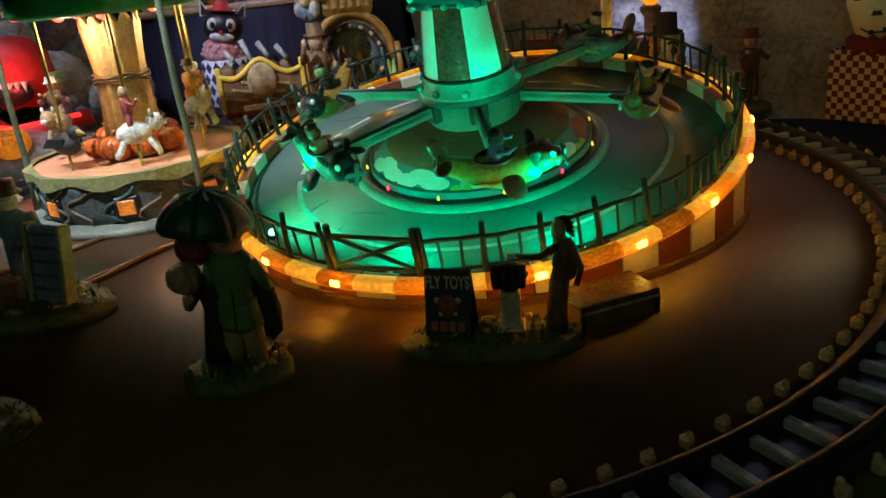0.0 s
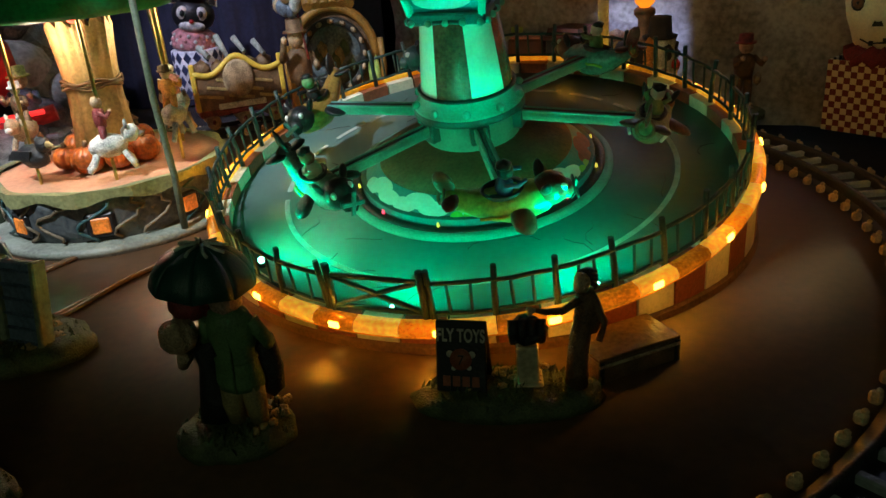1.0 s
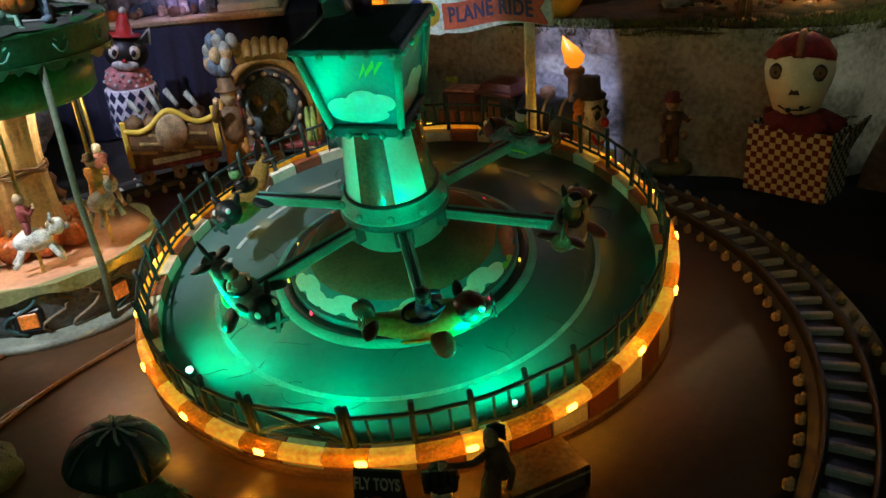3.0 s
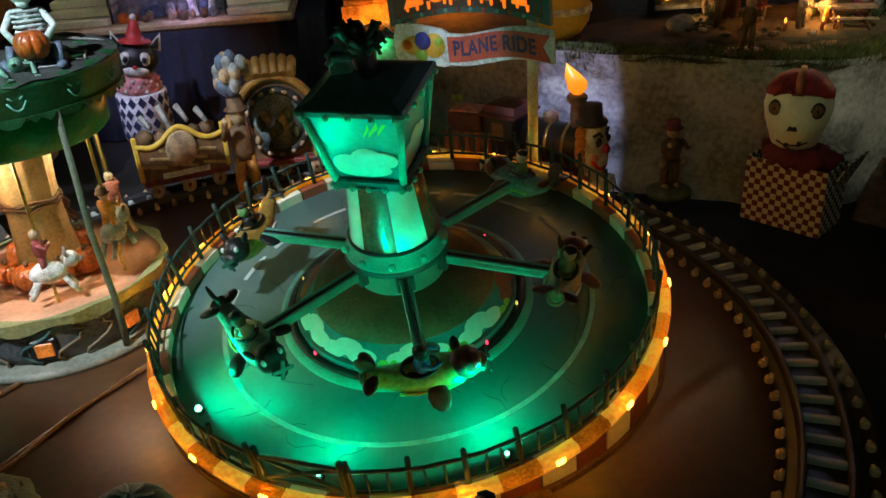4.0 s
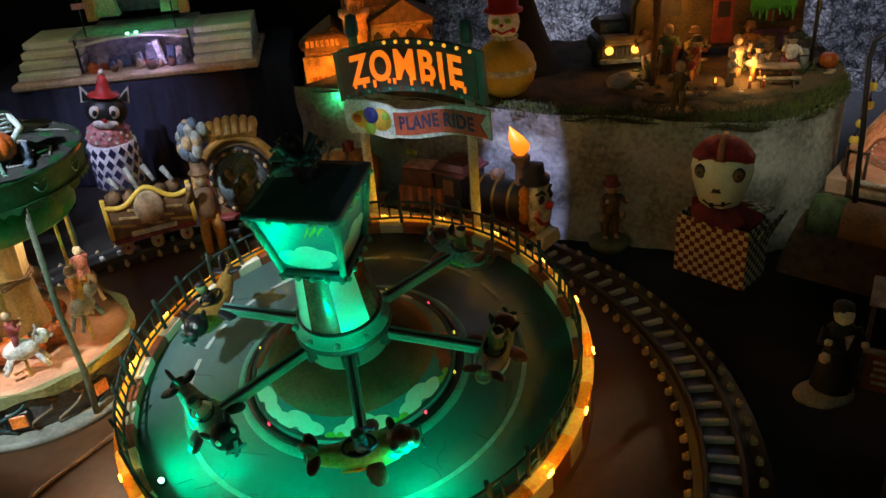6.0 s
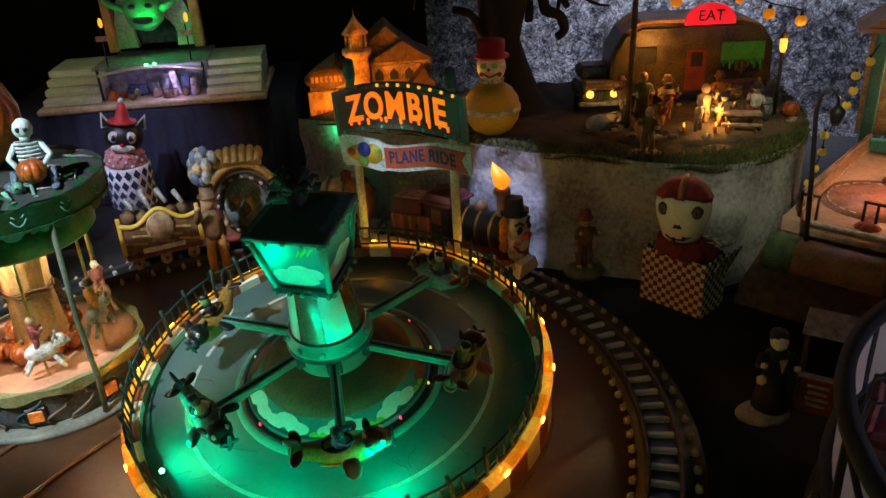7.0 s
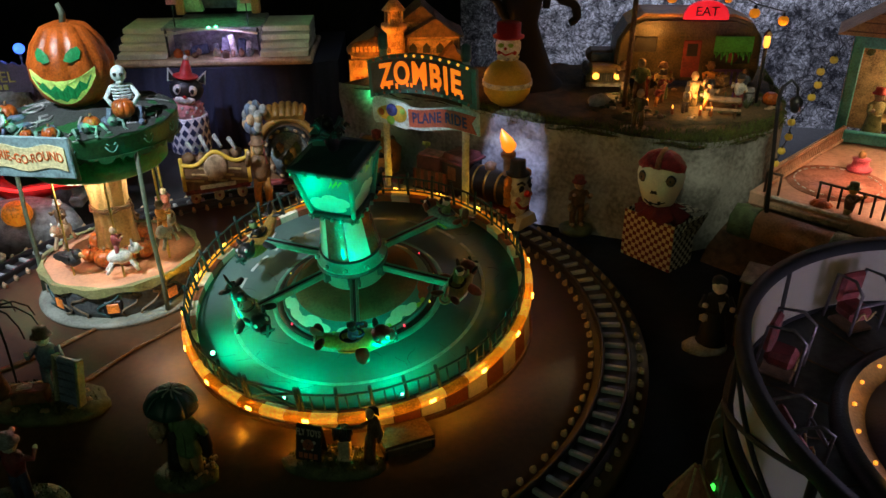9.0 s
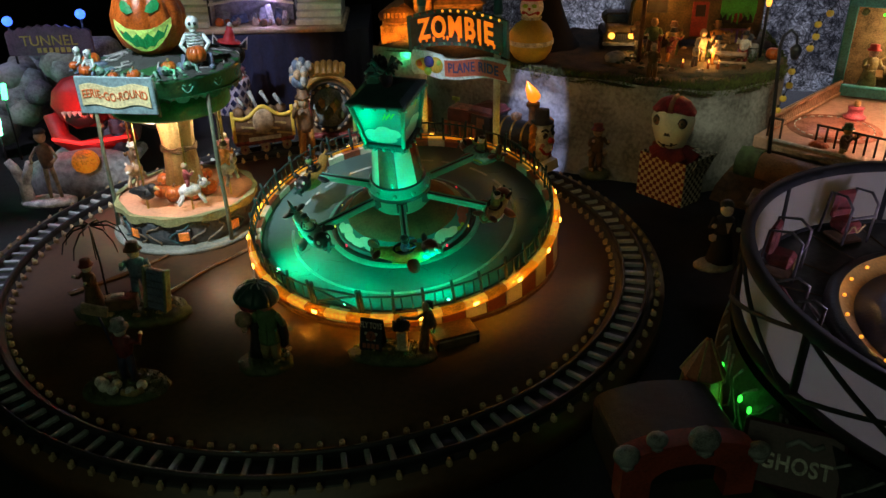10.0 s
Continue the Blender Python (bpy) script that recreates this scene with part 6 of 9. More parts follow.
# balloon seller beside the ride
def seller(bm):
    turf(bm, 0.014, 0.012, 0.005, 0, 2.0, 160)
    toy_body(bm, (0, 0, 0.004), 0.062, 15, 1, 2, 3, 4, (0.9, 0.3))


SELLER = T(-0.098, 0.199, 0) @ Matrix.Diagonal((0.95, 0.95, 1.2, 1))
figurine("toy_clown", SELLER, "toy clown in ochre trousers with one arm raised", "figurine", [PT["grass"], mat("trouser_ochre", (0.36, 0.16, 0.03), 0.5), PT["brown"], PT["tan"], PT["brown"]], seller)
bunch = thing("balloon_bunch", SELLER, "bunch of pale green and tan balls held by the clown", "balloons")
bm = B()
tube(bm, [(0.008, -0.006, 0.045), (0.003, 0, 0.074)], 0.0008, 5)
part("stick", bm, PT["maroon"], bunch)
rnd = random.Random(6)
for k in range(24):
    d = Vector((rnd.gauss(0, 1), rnd.gauss(0, 1), rnd.gauss(0, 0.7))).normalized()
    bm = B()
    ball(bm, (0.0042, 0.0042, 0.0046), T(0.001 + 0.0112 * d.x, 0.002 + 0.009 * d.y, 0.079 + 0.010 * d.z), 0, 2)
    part("balloon", bm, (PT["grey"], PT["slate"], PT["tan"])[k % 3], bunch)

# cat tin
tin = thing("cat_tin", T(-0.209, 0.388, 0), "round white tin with navy diamonds under a black cat's head", "toy tin")
bm = B()
lathe(bm, [(0.021, 0.0), (0.0222, 0.001), (0.0222, 0.041), (0.0215, 0.042), (0.0001, 0.042)], 40)
part("drum", bm, mat("tin_white", (0.75, 0.76, 0.8), 0.35), tin)
bm = B()
dia = [bm.verts.new(v) for v in ((0, -0.0226, 0.0052), (0.0036, -0.0226, 0), (0, -0.0226, -0.0052), (-0.0036, -0.0226, 0))]
dia2 = [bm.verts.new((v.co.x, v.co.y + 0.0012, v.co.z)) for v in dia]
bm.faces.new(dia[::-1])
for i in range(4):
    bm.faces.new((dia[i], dia[(i + 1) % 4], dia2[(i + 1) % 4], dia2[i]))
dm = part("diamond", bm, PT["navy"], tin)
first = True
for r in range(4):
    for k in range(16):
        pm = T(0, 0, 0.0055 + 0.0103 * r) @ RZ(22.5 * k + (11.25 if r % 2 else 0))
        if first:
            dm.matrix_basis, first = pm, False
        else:
            same(dm, pm)


def cat(bm):
    lathe(bm, [(0.0185, 0.042), (0.0195, 0.046), (0.017, 0.056), (0.0145, 0.058)], 30, I4, 3)
    for k in range(40):
        a = 9 * k
        ball(bm, 0.002, T(*polar(0.0192 - 0.0009 * (k % 3), a, 0.0455 + 0.0042 * (k % 3))), (3, 4)[k % 2], 1)
    ball(bm, (0.0185, 0.0165, 0.0155), T(0, 0, 0.071), 0, 3)
    ball(bm, (0.0118, 0.005, 0.0046), T(0, -0.0135, 0.0625), 1, 2)
    for s in (-1, 1):
        ball(bm, (0.0052, 0.003, 0.0062), T(0.0078 * s, -0.0132, 0.0735), 1, 2)
        ball(bm, (0.0024, 0.0015, 0.0034), T(0.0078 * s, -0.0162, 0.0732), 0, 1)
        prism(bm, [(0.009 * s, 0.081), (0.0205 * s, 0.079), (0.0205 * s, 0.0945)], 0.003, T(0, -0.002, 0), 1)
        prism(bm, [(0.0115 * s, 0.0815), (0.019 * s, 0.0805), (0.019 * s, 0.091)], 0.001, T(0, -0.0032, 0), 0)
    ball(bm, (0.0025, 0.0018, 0.002), T(0, -0.0175, 0.067), 2, 1)
    lathe(bm, [(0.014, 0.0855), (0.0135, 0.087), (0.0075, 0.088), (0.0055, 0.096), (0.003, 0.104), (0.0001, 0.105)], 20, T(-0.001, 0, 0), 2)
    ball(bm, 0.0034, T(-0.001, 0, 0.1065), 1, 1)


bm = B()
cat(bm)
link("head", bm, [BLACK, PT["white"], RED, PT["pink"], PT["white"]], tin, RZ(6) @ T(0, 0, 0.05) @ Matrix.Rotation(radians(9), 4, "Y") @ T(0, 0, -0.05), "black and white cat head in a red party hat")

# ---- stage on its cloth-hung block ----
bm = B()
front = []
for i in range(90):
    x = -0.35 + 0.31 * i / 89
    front.append((x, 0.445 + 0.02 * ((x + 0.2) / 0.15) ** 2 + 0.0022 * math.sin(i * 0.9) + 0.0015 * math.sin(i * 2.3)))
lo = [bm.verts.new((x + 0.001 * math.sin(k), y - 0.004, -0.02)) for k, (x, y) in enumerate(front)]
hi = [bm.verts.new((x, y, 0.08)) for x, y in front]
for i in range(89):
    f = bm.faces.new((lo[i], lo[i + 1], hi[i + 1], hi[i]))
    f.smooth = True
bk = [bm.verts.new((x, 0.63, 0.08)) for x in (-0.04, -0.35)]
bl = [bm.verts.new((x, 0.63, -0.02)) for x in (-0.04, -0.35)]
bm.faces.new(hi + bk)
bm.faces.new((lo[-1], bl[0], bk[0], hi[-1]))
bm.faces.new((bl[1], lo[0], hi[0], bk[1]))
tagged(link("wall_cloth_block", bm, CLOTH_BLUE), "navy cloth hung round the raised block", "wall", kind="structure")
stage = thing("haunted_stage", T(-0.187, 0.447, 0.0805), "haunted stage with pale steps on both sides and a green-lit gate", "model building")
PALE = mat("pale_step", (0.66, 0.66, 0.5), 0.6, grain=0.2)
bm = B()
box(bm, (0.236, 0.13, 0.007), T(0, 0.066, 0.0035), 0, 0.002)
part("plinth", bm, mat("plinth_sand", (0.45, 0.33, 0.2), 0.7), stage)
for s in (-1, 1):
    for i in range(4):
        bm = B()
        box(bm, (0.058, 0.1 - 0.012 * i, 0.0066), T(0.084 * s, 0.062 + 0.006 * i, 0.0105 + 0.0076 * i), 0, 0.0008)
        part("step", bm, PALE, stage)
bm = B()
box(bm, (0.108, 0.07, 0.032), T(0, 0.085, 0.023), 0, 0.001)
part("niche_back", bm, PT["grey"], stage)
bm = B()
box(bm, (0.118, 0.052, 0.0035), T(0, 0.045, 0.0405), 0, 0.0008)
part("balcony", bm, PT["grey"], stage)
for x in (-0.054, 0.054):
    bm = B()
    tube(bm, [(x, 0.02, 0.008), (x, 0.02, 0.041)], 0.0016, 6)
    part("niche_post", bm, BLACK, stage)
bm = B()
tube(bm, [(-0.054 + 0.009 * i, 0.0195, 0.034 + 0.006 * math.sin(math.pi * i / 12)) for i in range(13)], 0.0018, 6)
part("niche_arch", bm, PALE, stage, "pale arched valance")
for k, (x, y, w, h) in enumerate(((0.012, 0.03, 0.010, 0.022), (0.022, 0.024, 0.007, 0.026), (0.031, 0.032, 0.009, 0.019), (0.002, 0.026, 0.006, 0.015), (0.040, 0.026, 0.006, 0.017), (-0.018, 0.034, 0.018, 0.012), (-0.035, 0.03, 0.012, 0.018))):
    bm = B()
    box(bm, (w, 0.004, h), T(x, y, 0.007 + h / 2) @ Matrix.Rotation(radians(9 * (-1) ** k), 4, "Y"), 0, 0.0012)
    part("tombstone", bm, (PT["grey"], PT["white"], PT["slate"])[k % 3], stage)
bm = B()
ball(bm, (0.021, 0.011, 0.020), T(-0.004, 0.058, 0.090), 0, 3)
for sd in (-1, 1):
    tube(bm, [(-0.004 + 0.018 * sd, 0.058, 0.092), (-0.004 + 0.034 * sd, 0.056, 0.100), (-0.004 + 0.044 * sd, 0.056, 0.116)], 0.005, 8, 0, 0.002)
rough_up(bm, 0.0025, 90)
ogre = part("ogre_head", bm, mat("ogre_green", (0.1, 0.45, 0.16), 0.5), stage, "bright green grinning ogre head in the gate")
bm = B()
ball(bm, (0.011, 0.003, 0.0045), T(-0.004, 0.0485, 0.083), 0, 2)
part("mouth", bm, BLACK, ogre)
for sd in (-1, 1):
    bm = B()
    ball(bm, (0.0042, 0.003, 0.003), T(-0.004 + 0.0085 * sd, 0.0485, 0.097), 0, 2)
    part("eye", bm, BLACK, ogre)
rnd = random.Random(17)
for k in range(22):
    bm = B()
    ball(bm, (rnd.uniform(0.003, 0.007), 0.004, rnd.uniform(0.003, 0.008)), T(rnd.uniform(-0.045, 0.045), rnd.uniform(0.01, 0.04), 0.011), 0, 1)
    rough_up(bm, 0.0015, 120, k)
    part("rubble", bm, (PT["grey"], PT["brown"], PT["tan"], PT["slate"], ORANGE)[k % 5], stage)
for s in (-1, 1):
    bm = B()
    box(bm, (0.010, 0.012, 0.085), T(0.046 * s, 0.075, 0.09), 0, 0.001)
    part("gate_pillar", bm, mat("pillar_orange", (0.5, 0.2, 0.08), 0.6), stage)
    bm = B()
    tube(bm, [(0.043 * s, 0.025, 0.041), (0.043 * s, 0.025, 0.08)], 0.0008, 5)
    part("lamp_post", bm, BLACK, stage)
    bm = B()
    box(bm, (0.012, 0.001, 0.0055), T(0.043 * s, 0.024, 0.071), 0, 0.0003)
    part("plaque", bm, PT["pink"], stage)
    bm = B()
    lathe(bm, [(0.0012, 0.082), (0.0024, 0.085), (0.002, 0.0895), (0.0001, 0.092)], 8, T(0.043 * s + 0.002, 0.025, 0))
    part("lamp_glass", bm, BULB_AMBER, stage)
bm = B()
xs = [i / 14 for i in range(15)]
outer = [(-0.042 * math.cos(math.pi * t), 0.05 + 0.075 * math.sin(math.pi * t) ** 0.7) for t in xs]
inner = [(-0.02 * math.cos(math.pi * t) * (1 + 0.25 * math.sin(9 * t)), 0.05 + 0.038 * math.sin(math.pi * t) ** 0.8) for t in xs[::-1]]
prism(bm, outer + inner, 0.012, T(0, 0.075, 0))
part("gate_arch", bm, mat("arch_pale", (0.4, 0.55, 0.4), 0.6), stage, "pale skull-mouthed arch lit green")
bm = B()
box(bm, (0.075, 0.004, 0.05), T(0, 0.1, 0.075))
part("gate_wall", bm, PT["slate"], stage)
for x, y, z in ((-0.002, 0.016, 0.043), (0.006, 0.018, 0.043)):
    bm = B()
    ball(bm, (0.0022, 0.0015, 0.001), T(x, y, z), 0, 1)
    part("spot_lens", bm, LED_GREEN, stage)
lamp("gate_lamp", "POINT", T(-0.187, 0.495, 0.165), 0.12, (0.08, 1.0, 0.25), 0.01)
lamp("niche_lamp", "POINT", T(-0.165, 0.452, 0.112), 0.05, (0.5, 0.38, 1.0), 0.003)
# added fills that brighten the steps; no fixture stands at either place
lamp("stage_lamp", "POINT", T(-0.3, 0.45, 0.185), 0.055, (1.0, 0.8, 0.5), 0.01)
lamp("stage_lamp", "POINT", T(-0.08, 0.42, 0.17), 0.055, (0.8, 0.85, 0.6), 0.01)

# ---- candy castle behind the ride sign ----
castle = thing("toy_castle", T(0.04, 0.40, 0), "orange-lit toy castle with a turret and sign boards", "model building")
SAND = mat("castle_plaster", (0.5, 0.3, 0.14), 0.7, grain=0.7, scale=90, bump=0.9)
bm = B()
box(bm, (0.135, 0.10, 0.06), T(0, 0.04, 0.03), 0, 0.003)
part("plinth", bm, BLACK, castle)
for x, y, w, h in ((0.034, 0.02, 0.062, 0.058), (-0.035, 0.0, 0.05, 0.045), (0.054, 0.0, 0.024, 0.036), (0.02, 0.035, 0.04, 0.072)):
    bm = B()
    box(bm, (w, 0.05, h), T(x, y + 0.02, 0.06 + h / 2), 0, 0.001)
    rough_up(bm, 0.0012, 90)
    cw = part("wall", bm, SAND, castle)
    bm = B()
    prism(bm, [(-w * 0.56, 0), (w * 0.56, 0), (w * 0.3, 0.009), (w * 0.05, 0.015 + 0.1 * w), (-w * 0.32, 0.008)], 0.056, T(x, y - 0.008, 0.06 + h))
    rough_up(bm, 0.0015, 120)
    part("roof", bm, PT["brown"], cw)
    for i in range(3):
        bm = B()
        box(bm, (w * 0.9, 0.0012, 0.0016), T(x, y - 0.0068, 0.06 + h * (0.1 + 0.42 * i)), 0, 0.0004)
        part("ledge", bm, PT["straw"], cw)
    nw = max(2, int(w / 0.013))
    for i in range(nw):
        for z in (0.3, 0.68):
            bm = B()
            wx, ww = x + w * ((i + 0.5) / nw - 0.5), w / nw * 0.28
            prism(bm, [(-ww, 0), (ww, 0), (ww, h * 0.12), (0, h * 0.2), (-ww, h * 0.12)], 0.002, T(wx, y - 0.0068, 0.06 + h * z))
            part("window", bm, PT["black"], cw)
bm = B()
lathe(bm, [(0.012, 0.06), (0.011, 0.128), (0.0145, 0.131), (0.0145, 0.136), (0.0075, 0.137), (0.0075, 0.15), (0.0135, 0.151), (0.005, 0.161), (0.0008, 0.168), (0.0001, 0.175)], 20, T(-0.01, 0.002, 0))
part("turret", bm, SAND, castle)
for s in range(6):
    bm = B()
    a = 60 * s
    tube(bm, [polar(0.0095, a, 0.137) + Vector((-0.01, 0.002, 0)), polar(0.0095, a, 0.15) + Vector((-0.01, 0.002, 0))], 0.0012, 6)
    part("turret_post", bm, SAND, castle)
bm = B()
lathe(bm, [(1.0, 0), (1.0, 0.003), (0.0001, 0.0032)], 26, T(-0.042, -0.012, 0.112) @ Matrix.Rotation(radians(90), 4, "X") @ Matrix.Diagonal((0.022, 0.0095, 1, 1)))
sgn = part("oval_sign", bm, PT["brown"], castle)
for i in range(7):
    bm = B()
    box(bm, (0.003, 0.0008, 0.006), T(-0.056 + 0.0046 * i, -0.0155, 0.112), 0, 0.0003)
    part("letter_bar", bm, SAND, sgn)
bm = B()
box(bm, (0.044, 0.003, 0.03), T(-0.04, -0.012, 0.085), 0, 0.0006)
sgn = part("square_sign", bm, SAND, castle)
for i in range(6):
    bm = B()
    box(bm, (0.0035, 0.0008, 0.0065), T(-0.053 + 0.0052 * i, -0.0145, 0.078), 0, 0.0003)
    part("letter_bar", bm, BRICK_RED, sgn)
GLOBE = glow("globe_orange", (1.0, 0.42, 0.08), 6)
for x, y, z in ((-0.0575, 0.02, 0.063), (-0.022, 0.005, 0.060)):
    bm = B()
    ball(bm, 0.0025, T(x, y - 0.02, z), 0, 2)
    part("lamp_globe", bm, GLOBE, castle)
lamp("castle_lamp", "POINT", T(0.015, 0.352, 0.10), 0.24, (1.0, 0.27, 0.02), 0.006)
lamp("castle_lamp", "POINT", T(0.075, 0.345, 0.115), 0.12, (1.0, 0.27, 0.02), 0.006)


def green_ghoul(bm):
    toy_body(bm, (0, 0, 0), 0.05, 10, 0, 0, 0, None, (0.9, 0.8), coat=True)
    rough_up(bm, 0.0016, 160)


for x, y in ((0.0, 0.335), (0.055, 0.325)):
    figurine("green_ghoul", T(x, y, 0.03), "ragged ghoul bathed in green light behind the sign", "figurine", [mat("ghoul_cloth", (0.35, 0.5, 0.38), 0.6)], green_ghoul, "ghouls behind the sign")
bm = B()
box(bm, (0.11, 0.05, 0.03), T(0.03, 0.332, 0.015), 0, 0.004)
tagged(link("display_block", bm, CLOTH_DARK), "low black block under the ghouls", "display block")
lamp("ghoul_lamp", "POINT", T(0.005, 0.305, 0.085), 0.02, (0.05, 1.0, 0.3), 0.003)
lamp("ghoul_lamp", "POINT", T(0.062, 0.30, 0.07), 0.016, (0.05, 1.0, 0.3), 0.003)
# ---- train on the far curve ----
def on_track(a):
    """A pose on the track: x outward, y along it."""
    return T(*TC) @ RZ(a) @ T(TR, 0, 0.0065)


TRAIN = 45


def wheels(parent, n, half, gap):
    for k in range(n):
        for s in (-1, 1):
            bm = B()
            y = -half + 2 * half * k / max(1, n - 1)
            lathe(bm, [(0.0045, -0.0012), (0.005, -0.0008), (0.005, 0.0008), (0.0028, 0.0012), (0.001, 0.002)], 16, T(gap * s, y, 0.005) @ Matrix.Rotation(radians(90 * s), 4, "Y"))
            w = part("wheel", bm, PT["tan"], parent)
            bm = B()
            lathe(bm, [(0.0014, 0.001), (0.0012, 0.003), (0.0001, 0.0032)], 10, T(gap * s, y, 0.005) @ Matrix.Rotation(radians(90 * s), 4, "Y"))
            part("hubcap", bm, PT["maroon"], w)


ENGINE = on_track(TRAIN) @ Matrix.Diagonal((1.1, 1.1, 1.3, 1))
eng = thing("toy_locomotive", ENGINE, "black toy steam engine with a clown face and a flaming chimney", "toy train", "train")
bm = B()
box(bm, (0.026, 0.076, 0.004), T(0, 0, 0.0095), 0, 0.0008)
part("chassis", bm, PT["maroon"], eng)
wheels(eng, 4, 0.028, 0.0125)
RX90 = Matrix.Rotation(radians(90), 4, "X")
bm = B()
lathe(bm, [(0.0118, -0.01), (0.0118, 0.032), (0.0108, 0.034)], 28, T(0, 0, 0.0235) @ RX90)
boiler = part("boiler", bm, BLACK, eng)
for y in (-0.008, -0.02, 0.004):
    bm = B()
    lathe(bm, [(0.0119, -0.001), (0.0123, -0.0008), (0.0123, 0.0008), (0.0119, 0.001)], 28, T(0, y, 0.0235) @ RX90, cap=False)
    part("band", bm, mat("brass", (0.5, 0.33, 0.1), 0.3, 0.9), boiler)
bm = B()
lathe(bm, [(0.003, 0.034), (0.0045, 0.035), (0.005, 0.039), (0.0001, 0.041)], 14, T(0, -0.006, 0))
part("steam_dome", bm, PT["brown"], boiler)
bm = B()
lathe(bm, [(0.0045, 0.033), (0.0038, 0.036), (0.0038, 0.046), (0.0062, 0.0485), (0.0062, 0.0505), (0.0048, 0.0515)], 16, T(0, -0.024, 0))
part("chimney", bm, PT["brown"], eng)
bm = B()
lathe(bm, [(0.0026, 0.0515), (0.0056, 0.054), (0.0062, 0.057), (0.0050, 0.0605), (0.0026, 0.0635), (0.0001, 0.0665)], 14, T(0, -0.024, 0))
for v in bm.verts:
    v.co.y += 0.8 * max(0, v.co.z - 0.057)
part("flame", bm, glow("flame_orange", (1.0, 0.27, 0.015), 1.15), eng, "glowing orange flame")
lamp("flame_lamp", "POINT", on_track(TRAIN) @ T(0, -0.0264, 0.106), 0.008, (1.0, 0.45, 0.1), 0.004)
for s in (-1, 1):
    bm = B()
    box(bm, (0.0016, 0.022, 0.024), T(0.0128 * s, 0.025, 0.0235), 0, 0.0004)
    side = part("cab_side", bm, BLACK, eng)
    bm = B()
    box(bm, (0.0008, 0.009, 0.010), T(0.0136 * s, 0.025, 0.028), 0, 0.0004)
    part("cab_window", bm, BROWN, side)
    bm = B()
    tube(bm, [(0.0145 * s, -0.026, 0.011), (0.0145 * s, 0.014, 0.011)], 0.0011, 6)
    for y in (-0.026, 0.014):
        for dz in (-0.0012, 0.0012):
            ball(bm, 0.0018, T(0.0145 * s, y, 0.011 + dz), 0, 1)
    part("bone_rod", bm, BONE, eng, "cream bone-shaped coupling rod")
bm = B()
box(bm, (0.025, 0.0016, 0.024), T(0, 0.0145, 0.0235), 0, 0.0004)
part("cab_front", bm, BLACK, eng)
bm = B()
box(bm, (0.031, 0.028, 0.002), T(0, 0.025, 0.0365), 0, 0.0006)
lathe(bm, [(0.0175, 0), (0.015, 0.004), (0.0001, 0.0055)], 4, T(0, 0.025, 0.0373) @ RZ(45), smooth=False)
part("cab_roof", bm, mat("cab_roof_red", (0.08, 0.018, 0.016), 0.45, grain=0.5, scale=120, bump=0.4), eng, "dull red cab roof")
bm = B()
prism(bm, [(-0.013, 0.001), (0.013, 0.001), (0.009, 0.009), (-0.009, 0.009)], 0.006, T(0, -0.046, 0))
part("cowcatcher", bm, BONE, eng)


# long grinning face on the engine's front: hooked chin, side hair, small hat and a frilled collar
bm = B()
lathe(bm, [(0.0001, 0.006), (0.0055, 0.0075), (0.0092, 0.012), (0.0125, 0.021), (0.0132, 0.029), (0.0108, 0.0355), (0.006, 0.0385), (0.0001, 0.039)], 28, T(0, -0.0365, 0), 0, sy=0.5)
rough_up(bm, 0.0005, 420)
mask = part("clown_face", bm, PT["white"], eng, "white grinning clown face")


def feature(name, material, build):
    bm = B()
    build(bm)
    rough_up(bm, 0.0004, 420)
    part(name, bm, material, mask)


for s in (-1, 1):
    for k in range(4):
        feature("hair_tuft", PT["orange"], lambda bm: ball(bm, (0.0042, 0.004, 0.0044), T(0.0128 * s, -0.034, 0.0205 + 0.0048 * k), 0, 1))
    feature("eye", PT["black"], lambda bm: ball(bm, (0.0034, 0.0022, 0.0026), T(0.0052 * s, -0.0418, 0.0295) @ Matrix.Rotation(radians(22 * s), 4, "Y"), 0, 1))
    feature("eyebrow", PT["black"], lambda bm: tube(bm, [(0.002 * s, -0.0428, 0.0318), (0.0055 * s, -0.0425, 0.0345), (0.0095 * s, -0.0405, 0.0335)], 0.0009, 5))
    feature("cheek", PT["pink"], lambda bm: ball(bm, (0.0032, 0.0022, 0.0026), T(0.0078 * s, -0.041, 0.0222), 0, 1))
feature("nose", RED, lambda bm: ball(bm, (0.0026, 0.0036, 0.0026), T(0, -0.0435, 0.0252), 0, 2))
feature("lips", RED, lambda bm: tube(bm, [(-0.0098, -0.0398, 0.0212), (-0.005, -0.0418, 0.0155), (0, -0.0422, 0.0138), (0.005, -0.0418, 0.0155), (0.0098, -0.0398, 0.0212)], 0.0013, 6))
feature("teeth", BONE, lambda bm: tube(bm, [(-0.0075, -0.0402, 0.0195), (-0.004, -0.0418, 0.0162), (0.004, -0.0418, 0.0162), (0.0075, -0.0402, 0.0195)], 0.0014, 6))
feature("hat", PT["black"], lambda bm: lathe(bm, [(0.0095, 0.0372), (0.0098, 0.0385), (0.0068, 0.0392), (0.0062, 0.0475), (0.0001, 0.048)], 18, T(0, -0.034, 0)))
for k in range(11):
    a = radians(180 + 18 * k)
    feature("frill", PT["straw"], lambda bm: ball(bm, (0.0032, 0.0026, 0.0024), T(0.0115 * math.cos(a), -0.036 + 0.006 * math.sin(a), 0.0065), 0, 1))


